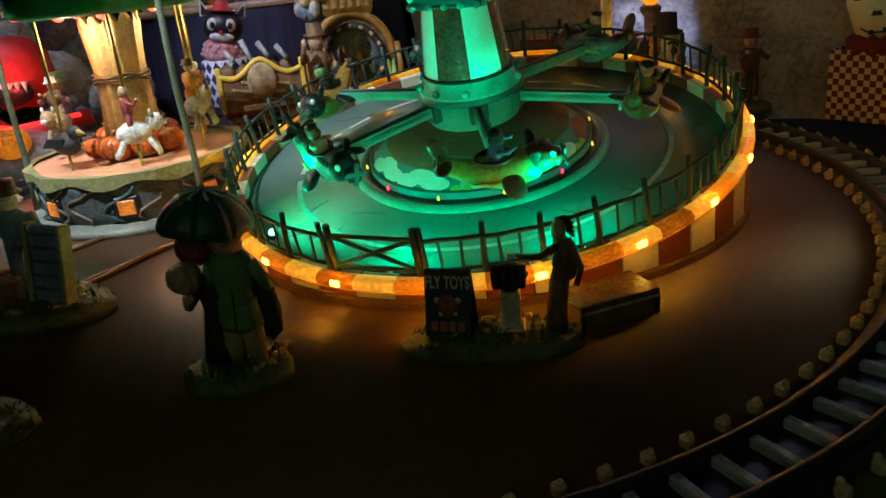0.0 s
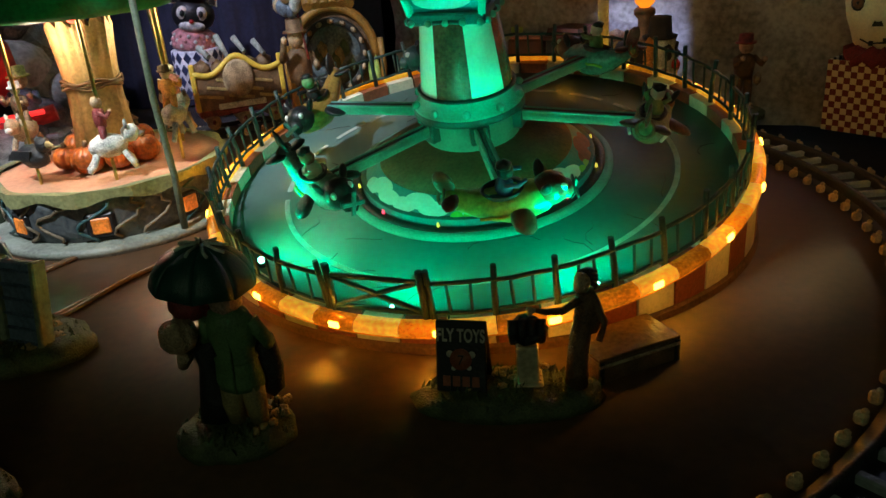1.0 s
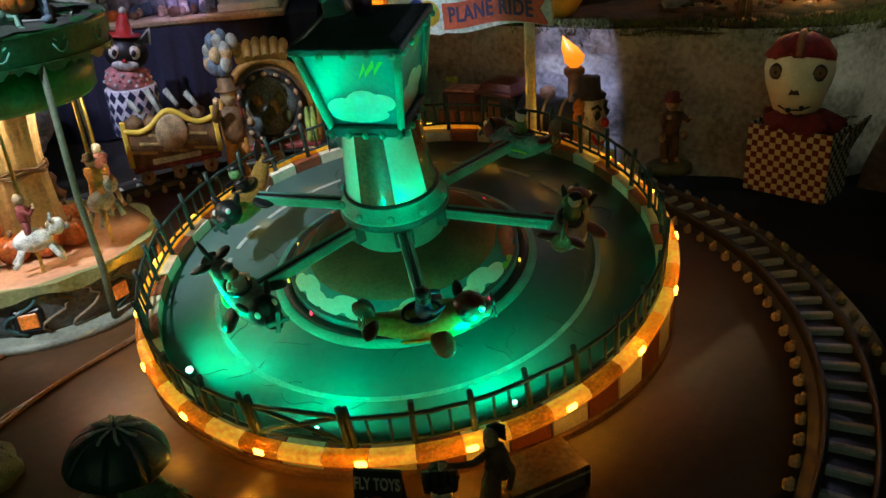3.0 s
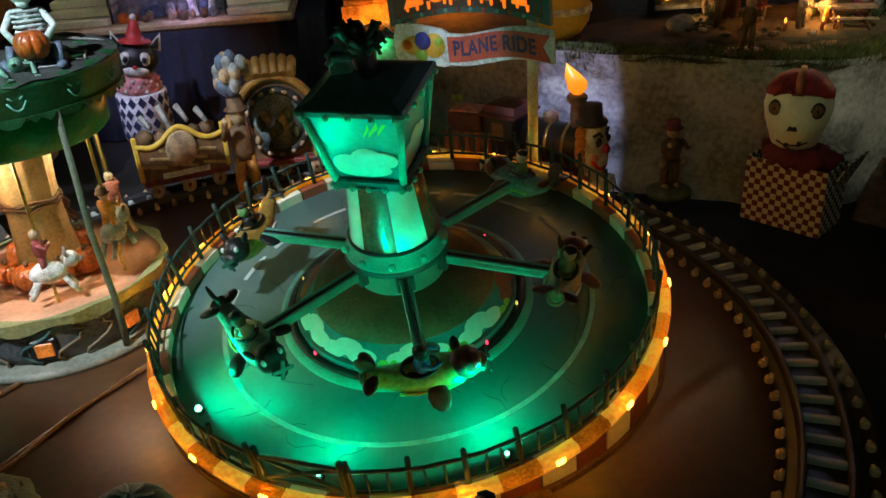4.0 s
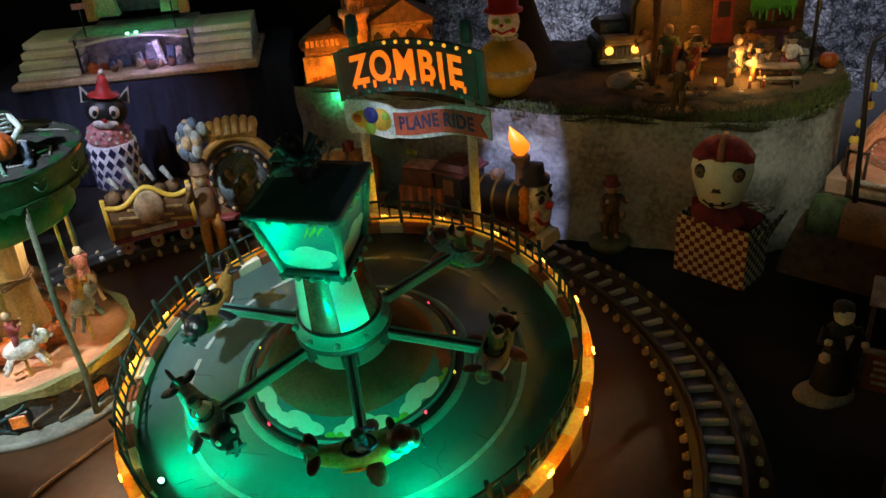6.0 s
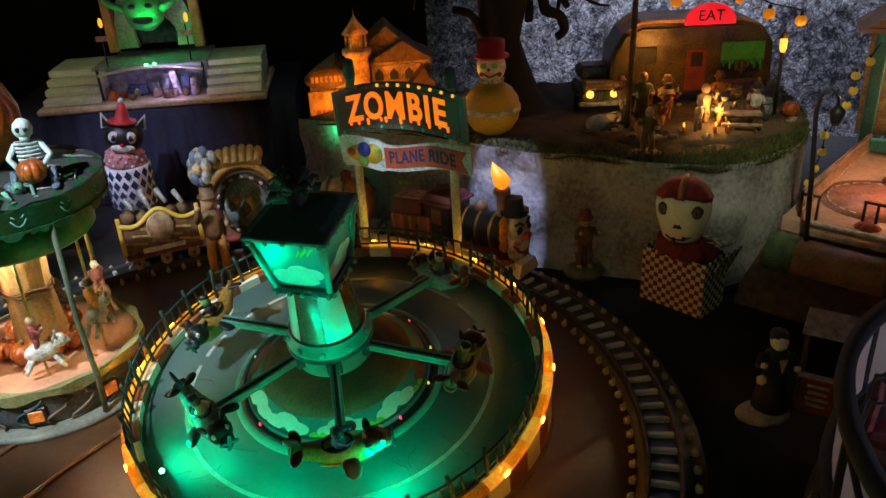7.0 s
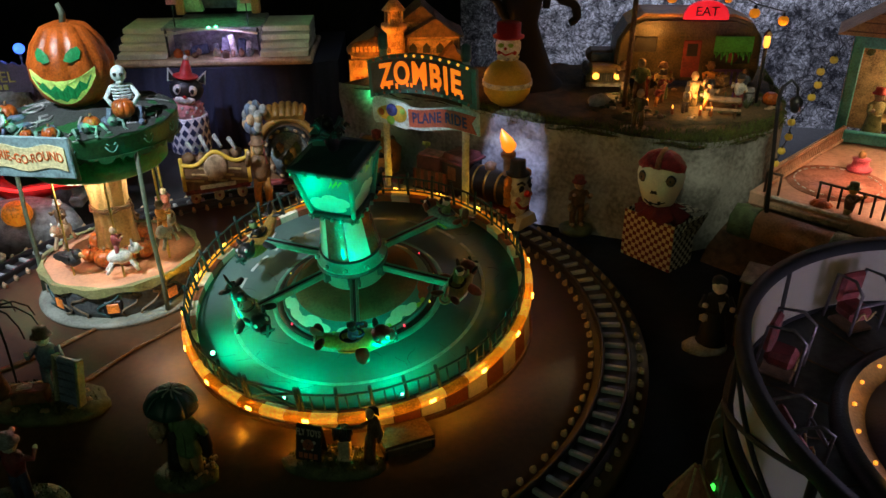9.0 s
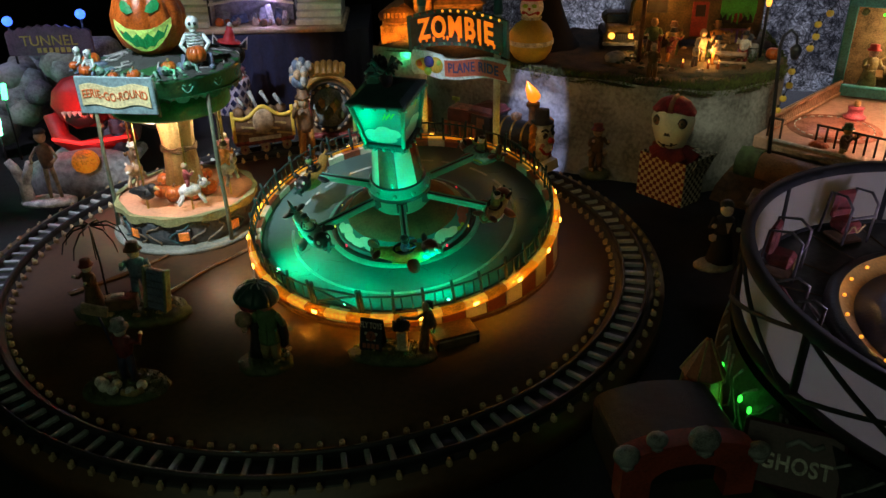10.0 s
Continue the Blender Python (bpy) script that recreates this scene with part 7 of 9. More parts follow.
def wagon(a, label, color, length=0.05, tall=1.0):
    w = thing("toy_wagon", on_track(a) @ Matrix.Diagonal((1, 1, tall, 1)), label, "toy train", "train")
    bm = B()
    box(bm, (0.028, length, 0.004), T(0, 0, 0.010), 0, 0.001)
    part("bed", bm, color, w)
    wheels(w, 3, length * 0.36, 0.0125)
    return w


w = wagon(TRAIN + 12.5, "black tender with a red chest and a lime spade", PT["black"], 0.04, 1.4)
for s in (-1, 1):
    bm = B()
    box(bm, (0.0016, 0.038, 0.013), T(0.0128 * s, 0, 0.018), 0, 0.0004)
    part("side", bm, PT["brown"], w)
    for k in range(5):
        bm = B()
        box(bm, (0.0012, 0.003, 0.013), T(0.0142 * s, -0.016 + 0.008 * k, 0.018), 0, 0.0003)
        part("stake", bm, BRICK_RED, w)
bm = B()
box(bm, (0.02, 0.026, 0.014), T(0, 0.004, 0.026), 0, 0.001)
part("chest", bm, mat("chest_red", (0.075, 0.02, 0.016), 0.5, grain=0.5, scale=120, bump=0.5), w)
bm = B()
box(bm, (0.017, 0.023, 0.001), T(0, 0.004, 0.0335), 0, 0.0003)
part("chest_lining", bm, PT["pink"], w)
bm = B()
tube(bm, [(0.0145, 0.018, 0.012), (0.015, 0.02, 0.034)], 0.0012, 6)
box(bm, (0.002, 0.009, 0.003), T(0.015, 0.02, 0.035), 0, 0.0006)
part("spade", bm, PT["lime"], w)
# gold barrel cage
w = wagon(TRAIN + 27, "ochre spotted barrel wagon with a red bed", PT["maroon"], 0.05, 1.15)
GOLD = mat("wagon_gold", (0.3, 0.15, 0.03), 0.45, grain=0.5, scale=120, bump=0.6)
bm = B()
lathe(bm, [(0.0001, -0.023), (0.0125, -0.022), (0.0165, -0.012), (0.0175, 0), (0.0165, 0.012), (0.0125, 0.022), (0.0001, 0.023)], 24, T(0, 0, 0.032) @ Matrix.Rotation(radians(90), 4, "X"), sx=0.8)
rough_up(bm, 0.0015, 130)
barrel = part("barrel", bm, GOLD, w, "embossed golden barrel")
for y in (-0.015, 0.0, 0.015):
    bm = B()
    lathe(bm, [(0.0172, -0.0012), (0.0184, -0.001), (0.0184, 0.001), (0.0172, 0.0012)], 24, T(0, y, 0.032) @ Matrix.Rotation(radians(90), 4, "X"), sx=0.8, cap=False)
    part("hoop", bm, PT["brown"], barrel)
for k in range(10):
    bm = B()
    ball(bm, (0.002, 0.0036, 0.003), T(-0.0135 + 0.0004 * (k % 3), -0.017 + 0.0085 * (k % 5), 0.024 + 0.013 * (k // 5)), 0, 1)
    part("boss", bm, PT["black"], barrel)
bm = B()
lathe(bm, [(0.006, 0.046), (0.0045, 0.05), (0.005, 0.054), (0.0001, 0.056)], 12)
part("finial", bm, PT["maroon"], w)
# mirror wagon
w = wagon(TRAIN + 47, "red-bedded wagon with a big round framed dial under a rolled roof", PT["maroon"], 0.066, 1.1)
bm = B()
prism(bm, [(-0.030, 0.012)] + [(-0.030 * math.cos(math.pi * i / 14), 0.034 + 0.034 * math.sin(math.pi * i / 14)) for i in range(15)] + [(0.030, 0.012)], 0.014, Matrix.Rotation(radians(-90), 4, "Z") @ T(0, -0.007, 0))
part("back_board", bm, PT["brown"], w, "arched dark red-brown back board")
bm = B()
tube(bm, [(-0.008, -0.031 * math.cos(math.pi * i / 14), 0.034 + 0.035 * math.sin(math.pi * i / 14)) for i in range(15)], 0.0032, 8)
part("arch_moulding", bm, GOLD, w)
bm = B()
lathe(bm, [(0.0195, 0), (0.0245, 0.0005), (0.0245, 0.004), (0.0215, 0.0055), (0.0195, 0.004)], 36, T(-0.008, 0, 0.038) @ Matrix.Rotation(radians(-90), 4, "Y"), cap=False)
dial = part("dial_ring", bm, PT["black"], w)
for k in range(16):
    bm = B()
    a = radians(22.5 * k)
    ball(bm, (0.0012, 0.0026, 0.0017), T(-0.0135, 0.0222 * math.cos(a), 0.038 + 0.0222 * math.sin(a)) @ Matrix.Rotation(a + radians(90), 4, "X"), 0, 1)
    part("dial_mark", bm, PT["tan"], dial)
bm = B()
lathe(bm, [(0.0198, 0.0), (0.0198, 0.0012), (0.0001, 0.0016)], 30, T(-0.008, 0, 0.038) @ Matrix.Rotation(radians(-90), 4, "Y"))
part("dial_face", bm, mat("dial_slate", (0.16, 0.2, 0.22), 0.25, grain=0.6, scale=60), dial)
for k in range(7):
    bm = B()
    ball(bm, (0.0014, 0.0042, 0.006), T(-0.0102, -0.012 + 0.004 * k, 0.030 + 0.004 * (k * 3 % 4)), 0, 1)
    rough_up(bm, 0.0012, 160, k)
    part("painted_leaf", bm, (PT["grass"], PT["green"], PT["straw"])[k % 3], dial)
for k in range(6):
    bm = B()
    tube(bm, [(-0.012, -0.015 + 0.006 * k, 0.070), (0.0, -0.016 + 0.0064 * k, 0.079 - 0.0004 * (k - 2.5) ** 2), (0.012, -0.015 + 0.006 * k, 0.070)], 0.0034, 8)
    part("roof_roll", bm, GOLD, w)
for y in (-0.034, 0.034):
    bm = B()
    tube(bm, [(-0.012, y, 0.012), (-0.013, y * 1.03, 0.03), (-0.012, y, 0.047)], 0.0022, 7)
    part("side_pole", bm, GOLD, w)
    for k in range(2):
        bm = B()
        lathe(bm, [(0.0028, 0.012), (0.002, 0.018), (0.0026, 0.026), (0.0014, 0.034), (0.0001, 0.036)], 9, T(-0.012, y * (0.88 - 0.12 * k), 0))
        part("skittle", bm, PT["lime"], w)
w = wagon(TRAIN + 64, "yellow-edged brown cage wagon with a round barrel shield and bones", PT["maroon"], 0.062, 1.2)
bm = B()
box(bm, (0.0018, 0.062, 0.020), T(-0.0125, 0, 0.022), 0, 0.0004)
sd = part("side_board", bm, PT["brown"], w)
for k in range(7):
    bm = B()
    box(bm, (0.0012, 0.018, 0.0018), T(-0.0138, -0.022 + 0.0072 * k, 0.016 + 0.002 * (k * 5 % 7)) @ Matrix.Rotation(radians(10), 4, "X"), 0, 0.0003)
    part("slat", bm, PT["straw"], sd)
for y in (-0.031, 0.031):
    bm = B()
    box(bm, (0.0035, 0.0035, 0.028), T(-0.013, y, 0.026), 0, 0.0006)
    part("corner_post", bm, YELLOW, w)
bm = B()
tube(bm, [(-0.0135, y, 0.034 + 0.006 * math.exp(-(y / 0.012) ** 2) + 0.002 * math.cos(y * 160)) for y in [-0.031 + 0.0031 * i for i in range(21)]], 0.0018, 7)
part("top_rail", bm, YELLOW, w)
bm = B()
lathe(bm, [(0.0105, 0), (0.0112, 0.0012), (0.0095, 0.0022), (0.0001, 0.0016)], 24, T(-0.0138, 0, 0.029) @ Matrix.Rotation(radians(-90), 4, "Y"))
part("barrel_shield", bm, PT["tan"], w)
bm = B()
box(bm, (0.0012, 0.034, 0.0035), T(-0.0142, 0, 0.0135), 0, 0.0004)
part("name_strip", bm, PT["white"], w)
bm = B()
for k in range(5):
    ball(bm, (0.006, 0.007, 0.006), T(0.002 * (-1) ** k, -0.022 + 0.011 * k, 0.034), 0, 1)
rough_up(bm, 0.002, 90)
part("load", bm, PT["brown"], w)
for k in range(4):
    bm = B()
    x, y = 0.004 * math.sin(k * 2.1), -0.022 + 0.013 * k
    tube(bm, [(x - 0.006, y, 0.040 + 0.002 * (k % 2)), (x + 0.003, y + 0.005, 0.047 + 0.003 * (k % 3))], 0.0016, 6, 0, 0.0024)
    part("bone", bm, PT["grey"], w)

# ---- camp on the plateau ----
slab = thing("sand_mound", T(0.305, 0.215, 0.0905), "low mossy sand mound under the camp", "mound")
bm = B()
mound(bm, 0.092, 0.056, 0.006, 0, 4.0, 60)
part("sand", bm, mat("base_sand", (0.1, 0.065, 0.03), 0.9, grain=0.6, scale=60, bump=0.8, dark=(0.03, 0.03, 0.012)), slab)
rnd = random.Random(19)
for k in range(60):
    bm = B()
    a, r = rnd.uniform(0, 6.28), rnd.uniform(0.5, 1.0) ** 0.5
    ball(bm, (rnd.uniform(0.0015, 0.005), rnd.uniform(0.0015, 0.004), rnd.uniform(0.001, 0.0032)), T(0.086 * r * math.cos(a), 0.05 * r * math.sin(a), 0.0062), 0, 1)
    rough_up(bm, 0.0008, 300, k)
    part("tuft", bm, (PT["grass"], PT["brown"], PT["tan"], MOSS)[k % 4], slab)
GZ = 0.0965
cara = thing("camp_trailer", T(0.315, 0.255, GZ) @ RZ(-8), "rounded dark olive camping trailer with a green awning", "trailer")
prof = [(-0.066, 0.008), (0.066, 0.008), (0.069, 0.02), (0.068, 0.05), (0.058, 0.064), (0.04, 0.069), (-0.045, 0.069), (-0.06, 0.062), (-0.069, 0.046), (-0.07, 0.02)]
bm = B()
prism(bm, prof, 0.05, T(0, 0, 0))
bmesh.ops.bevel(bm, geom=[e for e in bm.edges if abs(e.verts[0].co.y - e.verts[1].co.y) < 1e-6], offset=0.003, segments=2, affect="EDGES")
part("shell", bm, mat("trailer_olive", (0.075, 0.06, 0.025), 0.3, grain=0.7, scale=60, bump=0.6), cara)
bm = B()
prism(bm, [(-0.06, 0.0625), (-0.045, 0.0697), (0.04, 0.0697), (0.058, 0.0648), (0.04, 0.0725), (-0.045, 0.0725)], 0.046, T(0, 0.002, 0))
# amber light on the roof is put into its orange colour
part("roof_skin", bm, mat("trailer_roof_lit", (0.5, 0.26, 0.08), 0.5), cara)
bm = B()
box(bm, (0.017, 0.0015, 0.036), T(0.003, -0.0006, 0.03), 0, 0.0006)
dr = part("door", bm, mat("door_red", (0.2, 0.03, 0.03), 0.5), cara)
bm = B()
box(bm, (0.010, 0.0012, 0.012), T(0.003, -0.0014, 0.039), 0, 0.0004)
part("door_pane", bm, PT["black"], dr)
bm = B()
box(bm, (0.022, 0.0015, 0.015), T(-0.042, -0.0006, 0.044), 0, 0.001)
part("window", bm, PT["black"], cara)
bm = B()
box(bm, (0.034, 0.0018, 0.022), T(0.041, -0.0006, 0.037), 0, 0.0006)
ht = part("hatch", bm, PT["black"], cara)
bm = B()
prism(bm, [(-0.018, 0)] + [(-0.018 + 0.036 * i / 12, -0.004 if i % 2 else 0.0) for i in range(13)] + [(0.018, 0.016), (-0.018, 0.016)], 0.0012, T(0.041, -0.004, 0.037))
part("awning", bm, mat("awning_green", (0.05, 0.35, 0.07), 0.6), ht)
bm = B()
for i in range(7):
    tube(bm, [(0.0255 + 0.0052 * i, -0.0042, 0.038), (0.0256 + 0.0052 * i, -0.0046, 0.036 - 0.0016 * (i * 3 % 4)), (0.0255 + 0.0052 * i, -0.0044, 0.0325 - 0.0022 * (i * 5 % 4))], 0.0013, 6, 0, 0.0006)
part("slime_drips", bm, bpy.data.materials["awning_green"], ht, "dripping green slime")
bm = B()
ball(bm, (0.006, 0.002, 0.006), T(0.041, -0.003, 0.033), 0, 2)
part("hatch_mask", bm, PT["maroon"], ht)
bm = B()
box(bm, (0.034, 0.010, 0.013), T(0.041, -0.006, 0.0145), 0, 0.001)
part("counter", bm, PT["purple"], cara)
for i in range(6):
    bm = B()
    box(bm, (0.0035, 0.0012, 0.013), T(0.0265 + 0.0058 * i, -0.0114, 0.0145), 0, 0.0004)
    part("counter_board", bm, PT["brown"], cara)
for x in (-0.035, 0.04):
    bm = B()
    lathe(bm, [(0.0085, -0.003), (0.009, -0.002), (0.009, 0.002), (0.005, 0.003), (0.0001, 0.003)], 20, T(x, 0.002, 0.0085) @ Matrix.Rotation(radians(90), 4, "X"))
    part("wheel", bm, BLACK, cara)
bm = B()
prism(bm, [(-0.021, 0)] + [(-0.021 * math.cos(math.pi * i / 14), 0.0175 * math.sin(math.pi * i / 14) ** 0.8) for i in range(1, 14)] + [(0.021, 0)], 0.004, T(0.012, -0.002, 0.068))
eat = part("dome_sign", bm, glow("sign_red", (1.0, 0.015, 0.04), 0.5), cara, "glowing red dome sign")
lettering("EAT", 0.0125, T(0.012, -0.0025, 0.0715) @ Matrix.Rotation(radians(90), 4, "X"), PT["black"], eat, depth=0.0004)
lamp("dome_lamp", "POINT", T(0.325, 0.235, 0.162), 0.003, (1.0, 0.05, 0.06), 0.004)

HEADLIGHT = glow("headlight_warm", (1.0, 0.4, 0.05), 4)
jeep = thing("toy_jeep", T(0.239, 0.268, GZ - 0.003) @ RZ(-6), "dusty ochre toy jeep with both headlights on", "toy car")
bm = B()
box(bm, (0.038, 0.05, 0.013), T(0, 0.02, 0.0135), 0, 0.003)
part("body", bm, mat("jeep_ochre", (0.13, 0.115, 0.05), 0.5, grain=0.6), jeep)
bm = B()
box(bm, (0.032, 0.018, 0.007), T(0, 0.003, 0.0225), 0, 0.002)
part("bonnet", bm, mat("jeep_ochre_dark", (0.24, 0.17, 0.07), 0.5), jeep)
bm = B()
box(bm, (0.034, 0.026, 0.013), T(0, 0.028, 0.029), 0, 0.004)
part("cabin", bm, PT["brown"], jeep)
bm = B()
box(bm, (0.027, 0.001, 0.008), T(0, 0.0147, 0.03), 0, 0.001)
part("windscreen", bm, PT["slate"], jeep)
for s in (-1, 1):
    bm = B()
    ball(bm, (0.0034, 0.0018, 0.0034), T(0.0105 * s, -0.006, 0.016), 0, 2)
    part("headlight", bm, HEADLIGHT, jeep, "lit round headlight")
    bm = B()
    lathe(bm, [(0.0068, -0.003), (0.0072, 0.0), (0.0068, 0.003), (0.0001, 0.003)], 18, T(0.0185 * s, 0.004, 0.007) @ Matrix.Rotation(radians(90), 4, "Y"))
    part("wheel", bm, BLACK, jeep)
for i in range(6):
    bm = B()
    box(bm, (0.0014, 0.001, 0.008), T(-0.006 + 0.0024 * i, -0.0055, 0.0145), 0, 0.0003)
    part("grille_bar", bm, BLACK, jeep)
bm = B()
box(bm, (0.04, 0.004, 0.004), T(0, -0.008, 0.008), 0, 0.001)
part("bumper", bm, PT["grey"], jeep)
lamp("headlight_lamp", "POINT", T(0.239, 0.240, 0.104), 0.009, (1.0, 0.55, 0.2), 0.003)

rnd = random.Random(41)
for k, (x, y, h, c1, c2) in enumerate(((0.262, 0.228, 0.042, "brown", "green"), (0.278, 0.212, 0.033, "brown", "maroon"), (0.303, 0.198, 0.036, "straw", "tan"), (0.314, 0.186, 0.03, "orange", "tan"), (0.292, 0.182, 0.028, "brown", "tan"), (0.345, 0.195, 0.032, "maroon", "white"))):
    figurine("camp_zombie", T(x, y, GZ), ("straw-coloured", "tan", "pale glowing", "orange", "brown", "maroon")[k] + " ragged toy figure standing by the camp trailer", "figurine", [PT[c1], PT[c2], PT["tan"], PT["black"]],
             lambda bm: toy_body(bm, (0, 0, -0.002), h, rnd.uniform(-40, 40), 0, 1, 2, 3 if k % 2 else None, (rnd.random(), rnd.random())), "figures at the camp")
# more figures and junk in the camp
for k, (x, y, h, c1, c2, tl) in enumerate(((0.268, 0.236, 0.03, "brown", "maroon", 20), (0.284, 0.226, 0.036, "green", "straw", -10), (0.318, 0.214, 0.026, "lime", "grass", 40), (0.33, 0.232, 0.034, "brown", "orange", 0),
                                            (0.272, 0.205, 0.022, "orange", "maroon", 60), (0.318, 0.197, 0.02, "straw", "white", -50), (0.36, 0.226, 0.03, "purple", "slate", 15), (0.255, 0.248, 0.032, "tan", "brown", -30))):
    figurine("camp_goblin", T(x, y, GZ) @ RZ(tl) @ Matrix.Rotation(radians(tl * 0.3), 4, "Y"), c2 + " and " + c1 + " hunched toy goblin amid the camp", "figurine", [PT[c1], PT[c2], PT["brown"], PT["brown"]],
             lambda bm: toy_body(bm, (0, 0, -0.002), h, 0, 0, 1, 2, 3 if k % 2 else None, (0.2 + 0.1 * k, 0.9 - 0.1 * k), coat=k % 3 == 0, wide=1.3), "goblins at the camp")
# clutter round the trailer
CRATE = mat("crate_wood", (0.2, 0.12, 0.05), 0.7, grain=0.6, scale=120, bump=0.6)


def crate(m, s, label):
    e = thing("wooden_crate", m, label, "crate", "crates at the camp")
    for i in range(3):
        for side in (-1, 1):
            bm = B()
            box(bm, (s, s * 0.06, s * 0.26), T(0, side * s * 0.5, s * (0.17 + 0.31 * i)), 0, s * 0.02)
            part("slat", bm, CRATE, e)
            bm = B()
            box(bm, (s * 0.06, s * 0.93, s * 0.26), T(side * s * 0.5, 0, s * (0.17 + 0.31 * i)), 0, s * 0.02)
            part("slat", bm, CRATE, e)
    bm = B()
    box(bm, (s * 0.9, s * 0.9, s * 0.1), T(0, 0, s * 0.07))
    part("bottom", bm, CRATE, e)


for x, y, s, a in ((0.333, 0.222, 0.0135, 20), (0.346, 0.226, 0.012, -15), (0.339, 0.223, 0.010, 40), (0.286, 0.236, 0.010, 10), (0.356, 0.214, 0.009, 30)):
    crate(T(x, y, GZ - 0.001 + (0.0135 if s == 0.010 and x > 0.3 else 0)) @ RZ(a), s, "small brown slatted wooden crate by the trailer")
for x, y, c in ((0.349, 0.205, "purple"), (0.358, 0.203, "grey"), (0.27, 0.24, "brown")):
    e = thing("toy_barrel", T(x, y, GZ - 0.001), c + " dented barrel standing by the camp trailer", "barrel", "barrels at the camp")
    bm = B()
    lathe(bm, [(0.0045, 0), (0.0054, 0.004), (0.0056, 0.008), (0.0054, 0.012), (0.0046, 0.016), (0.0001, 0.0158)], 16)
    part("cask", bm, PT[c], e)
    for z in (0.0035, 0.0125):
        bm = B()
        lathe(bm, [(0.0054, z - 0.0006), (0.0059, z), (0.0054, z + 0.0006)], 16, cap=False)
        part("hoop", bm, BLACK, e)
for k, (x, y) in enumerate(((0.252, 0.235), (0.365, 0.212), (0.372, 0.222), (0.352, 0.19), (0.247, 0.222), (0.338, 0.2))):
    bm = B()
    for j in range(16):
        d = Vector((rnd.gauss(0, 1), rnd.gauss(0, 1), 0)).normalized() * rnd.uniform(0.002, 0.006)
        tube(bm, [(0, 0, 0), d * 0.5 + Vector((0, 0, 0.006)), d + Vector((0, 0, rnd.uniform(0.006, 0.013)))], 0.0009, 4, 0, 0.0003)
    tagged(link("toy_weed", bm, PT["grass"], None, T(x, y, GZ - 0.002)), "tuft of dark green plastic weed at the camp", "plant", "weeds")
# picnic bench and candles
bench = thing("picnic_bench", T(0.325, 0.178, GZ - 0.001) @ RZ(-20), "small brown picnic table with benches", "table")
bm = B()
box(bm, (0.03, 0.012, 0.0018), T(0, 0, 0.0135), 0, 0.0004)
part("tabletop", bm, PT["tan"], bench)
for s in (-1, 1):
    bm = B()
    box(bm, (0.03, 0.0045, 0.0014), T(0, 0.011 * s, 0.0075), 0, 0.0003)
    part("seat", bm, PT["tan"], bench)
    bm = B()
    tube(bm, [(0.011 * s, -0.011, 0), (0.011 * s, 0.003, 0.0135)], 0.0009, 5)
    tube(bm, [(0.011 * s, 0.011, 0), (0.011 * s, -0.003, 0.0135)], 0.0009, 5)
    part("trestle", bm, PT["brown"], bench)
CANDLE = glow("candle_flame", (1.0, 0.36, 0.05), 3)
for x, y in ((0.279, 0.179), (0.303, 0.174), (0.262, 0.2), (0.312, 0.171)):
    c = thing("candle", T(x, y, GZ - 0.001), "short lit orange candle on the camp base", "candle", "candles")
    bm = B()
    lathe(bm, [(0.0014, 0), (0.0014, 0.0055), (0.0001, 0.006)], 8)
    part("wax", bm, ORANGE, c)
    bm = B()
    ball(bm, (0.0009, 0.0009, 0.0022), T(0, 0, 0.0075), 0, 1)
    part("flame", bm, CANDLE, c)
lamp("camp_lamp", "POINT", T(0.303, 0.184, 0.112), 0.07, (1.0, 0.42, 0.1), 0.006)
lamp("camp_lamp", "POINT", T(0.278, 0.232, 0.148), 0.075, (1.0, 0.36, 0.06), 0.006)


def wanderer(bm):
    lathe(bm, [(0.011, 0), (0.011, 0.002), (0.0001, 0.003)], 20, Matrix.Diagonal((1.3, 0.8, 1, 1)), 0)
    toy_body(bm, (0.002, 0, 0.002), 0.036, -20, 1, 1, 2, None, (0.6, 0.2))


figurine("toy_wanderer", T(0.239, 0.155, 0.0905), "thin bronze-brown figure striding at the wall's edge", "figurine", [PT["brown"], mat("bronze_brown", (0.16, 0.09, 0.03), 0.35, 0.3), PT["tan"]], wanderer)
bm = B()
ball(bm, (0.011, 0.009, 0.008), T(0.222, 0.218, 0.097), 0, 2)
rough_up(bm, 0.002, 70)
tagged(link("pale_stone", bm, PT["grey"]), "pale grey stone lying by the jeep", "stone")
bm = B()
pumpkin(bm, (0.3775, 0.198, 0.1025), 0.0072)
tagged(link("camp_pumpkin", bm, ORANGE), "round orange pumpkin at the end of the camp base", "pumpkin")

# string lights over the camp
def bulb_thing(p, r, label, grp, look_=None):
    e = thing("lantern_bulb", T(*p), label, "lantern", grp)
    bm = B()
    pumpkin(bm, (0, 0, 0), r, 0, 0.95, 8)
    part("globe", bm, look_ or AMBER_SOFT, e)
    bm = B()
    lathe(bm, [(r * 0.35, r * 0.8), (r * 0.3, r * 1.5), (r * 0.1, r * 1.6)], 8)
    part("cap", bm, BLACK, e)


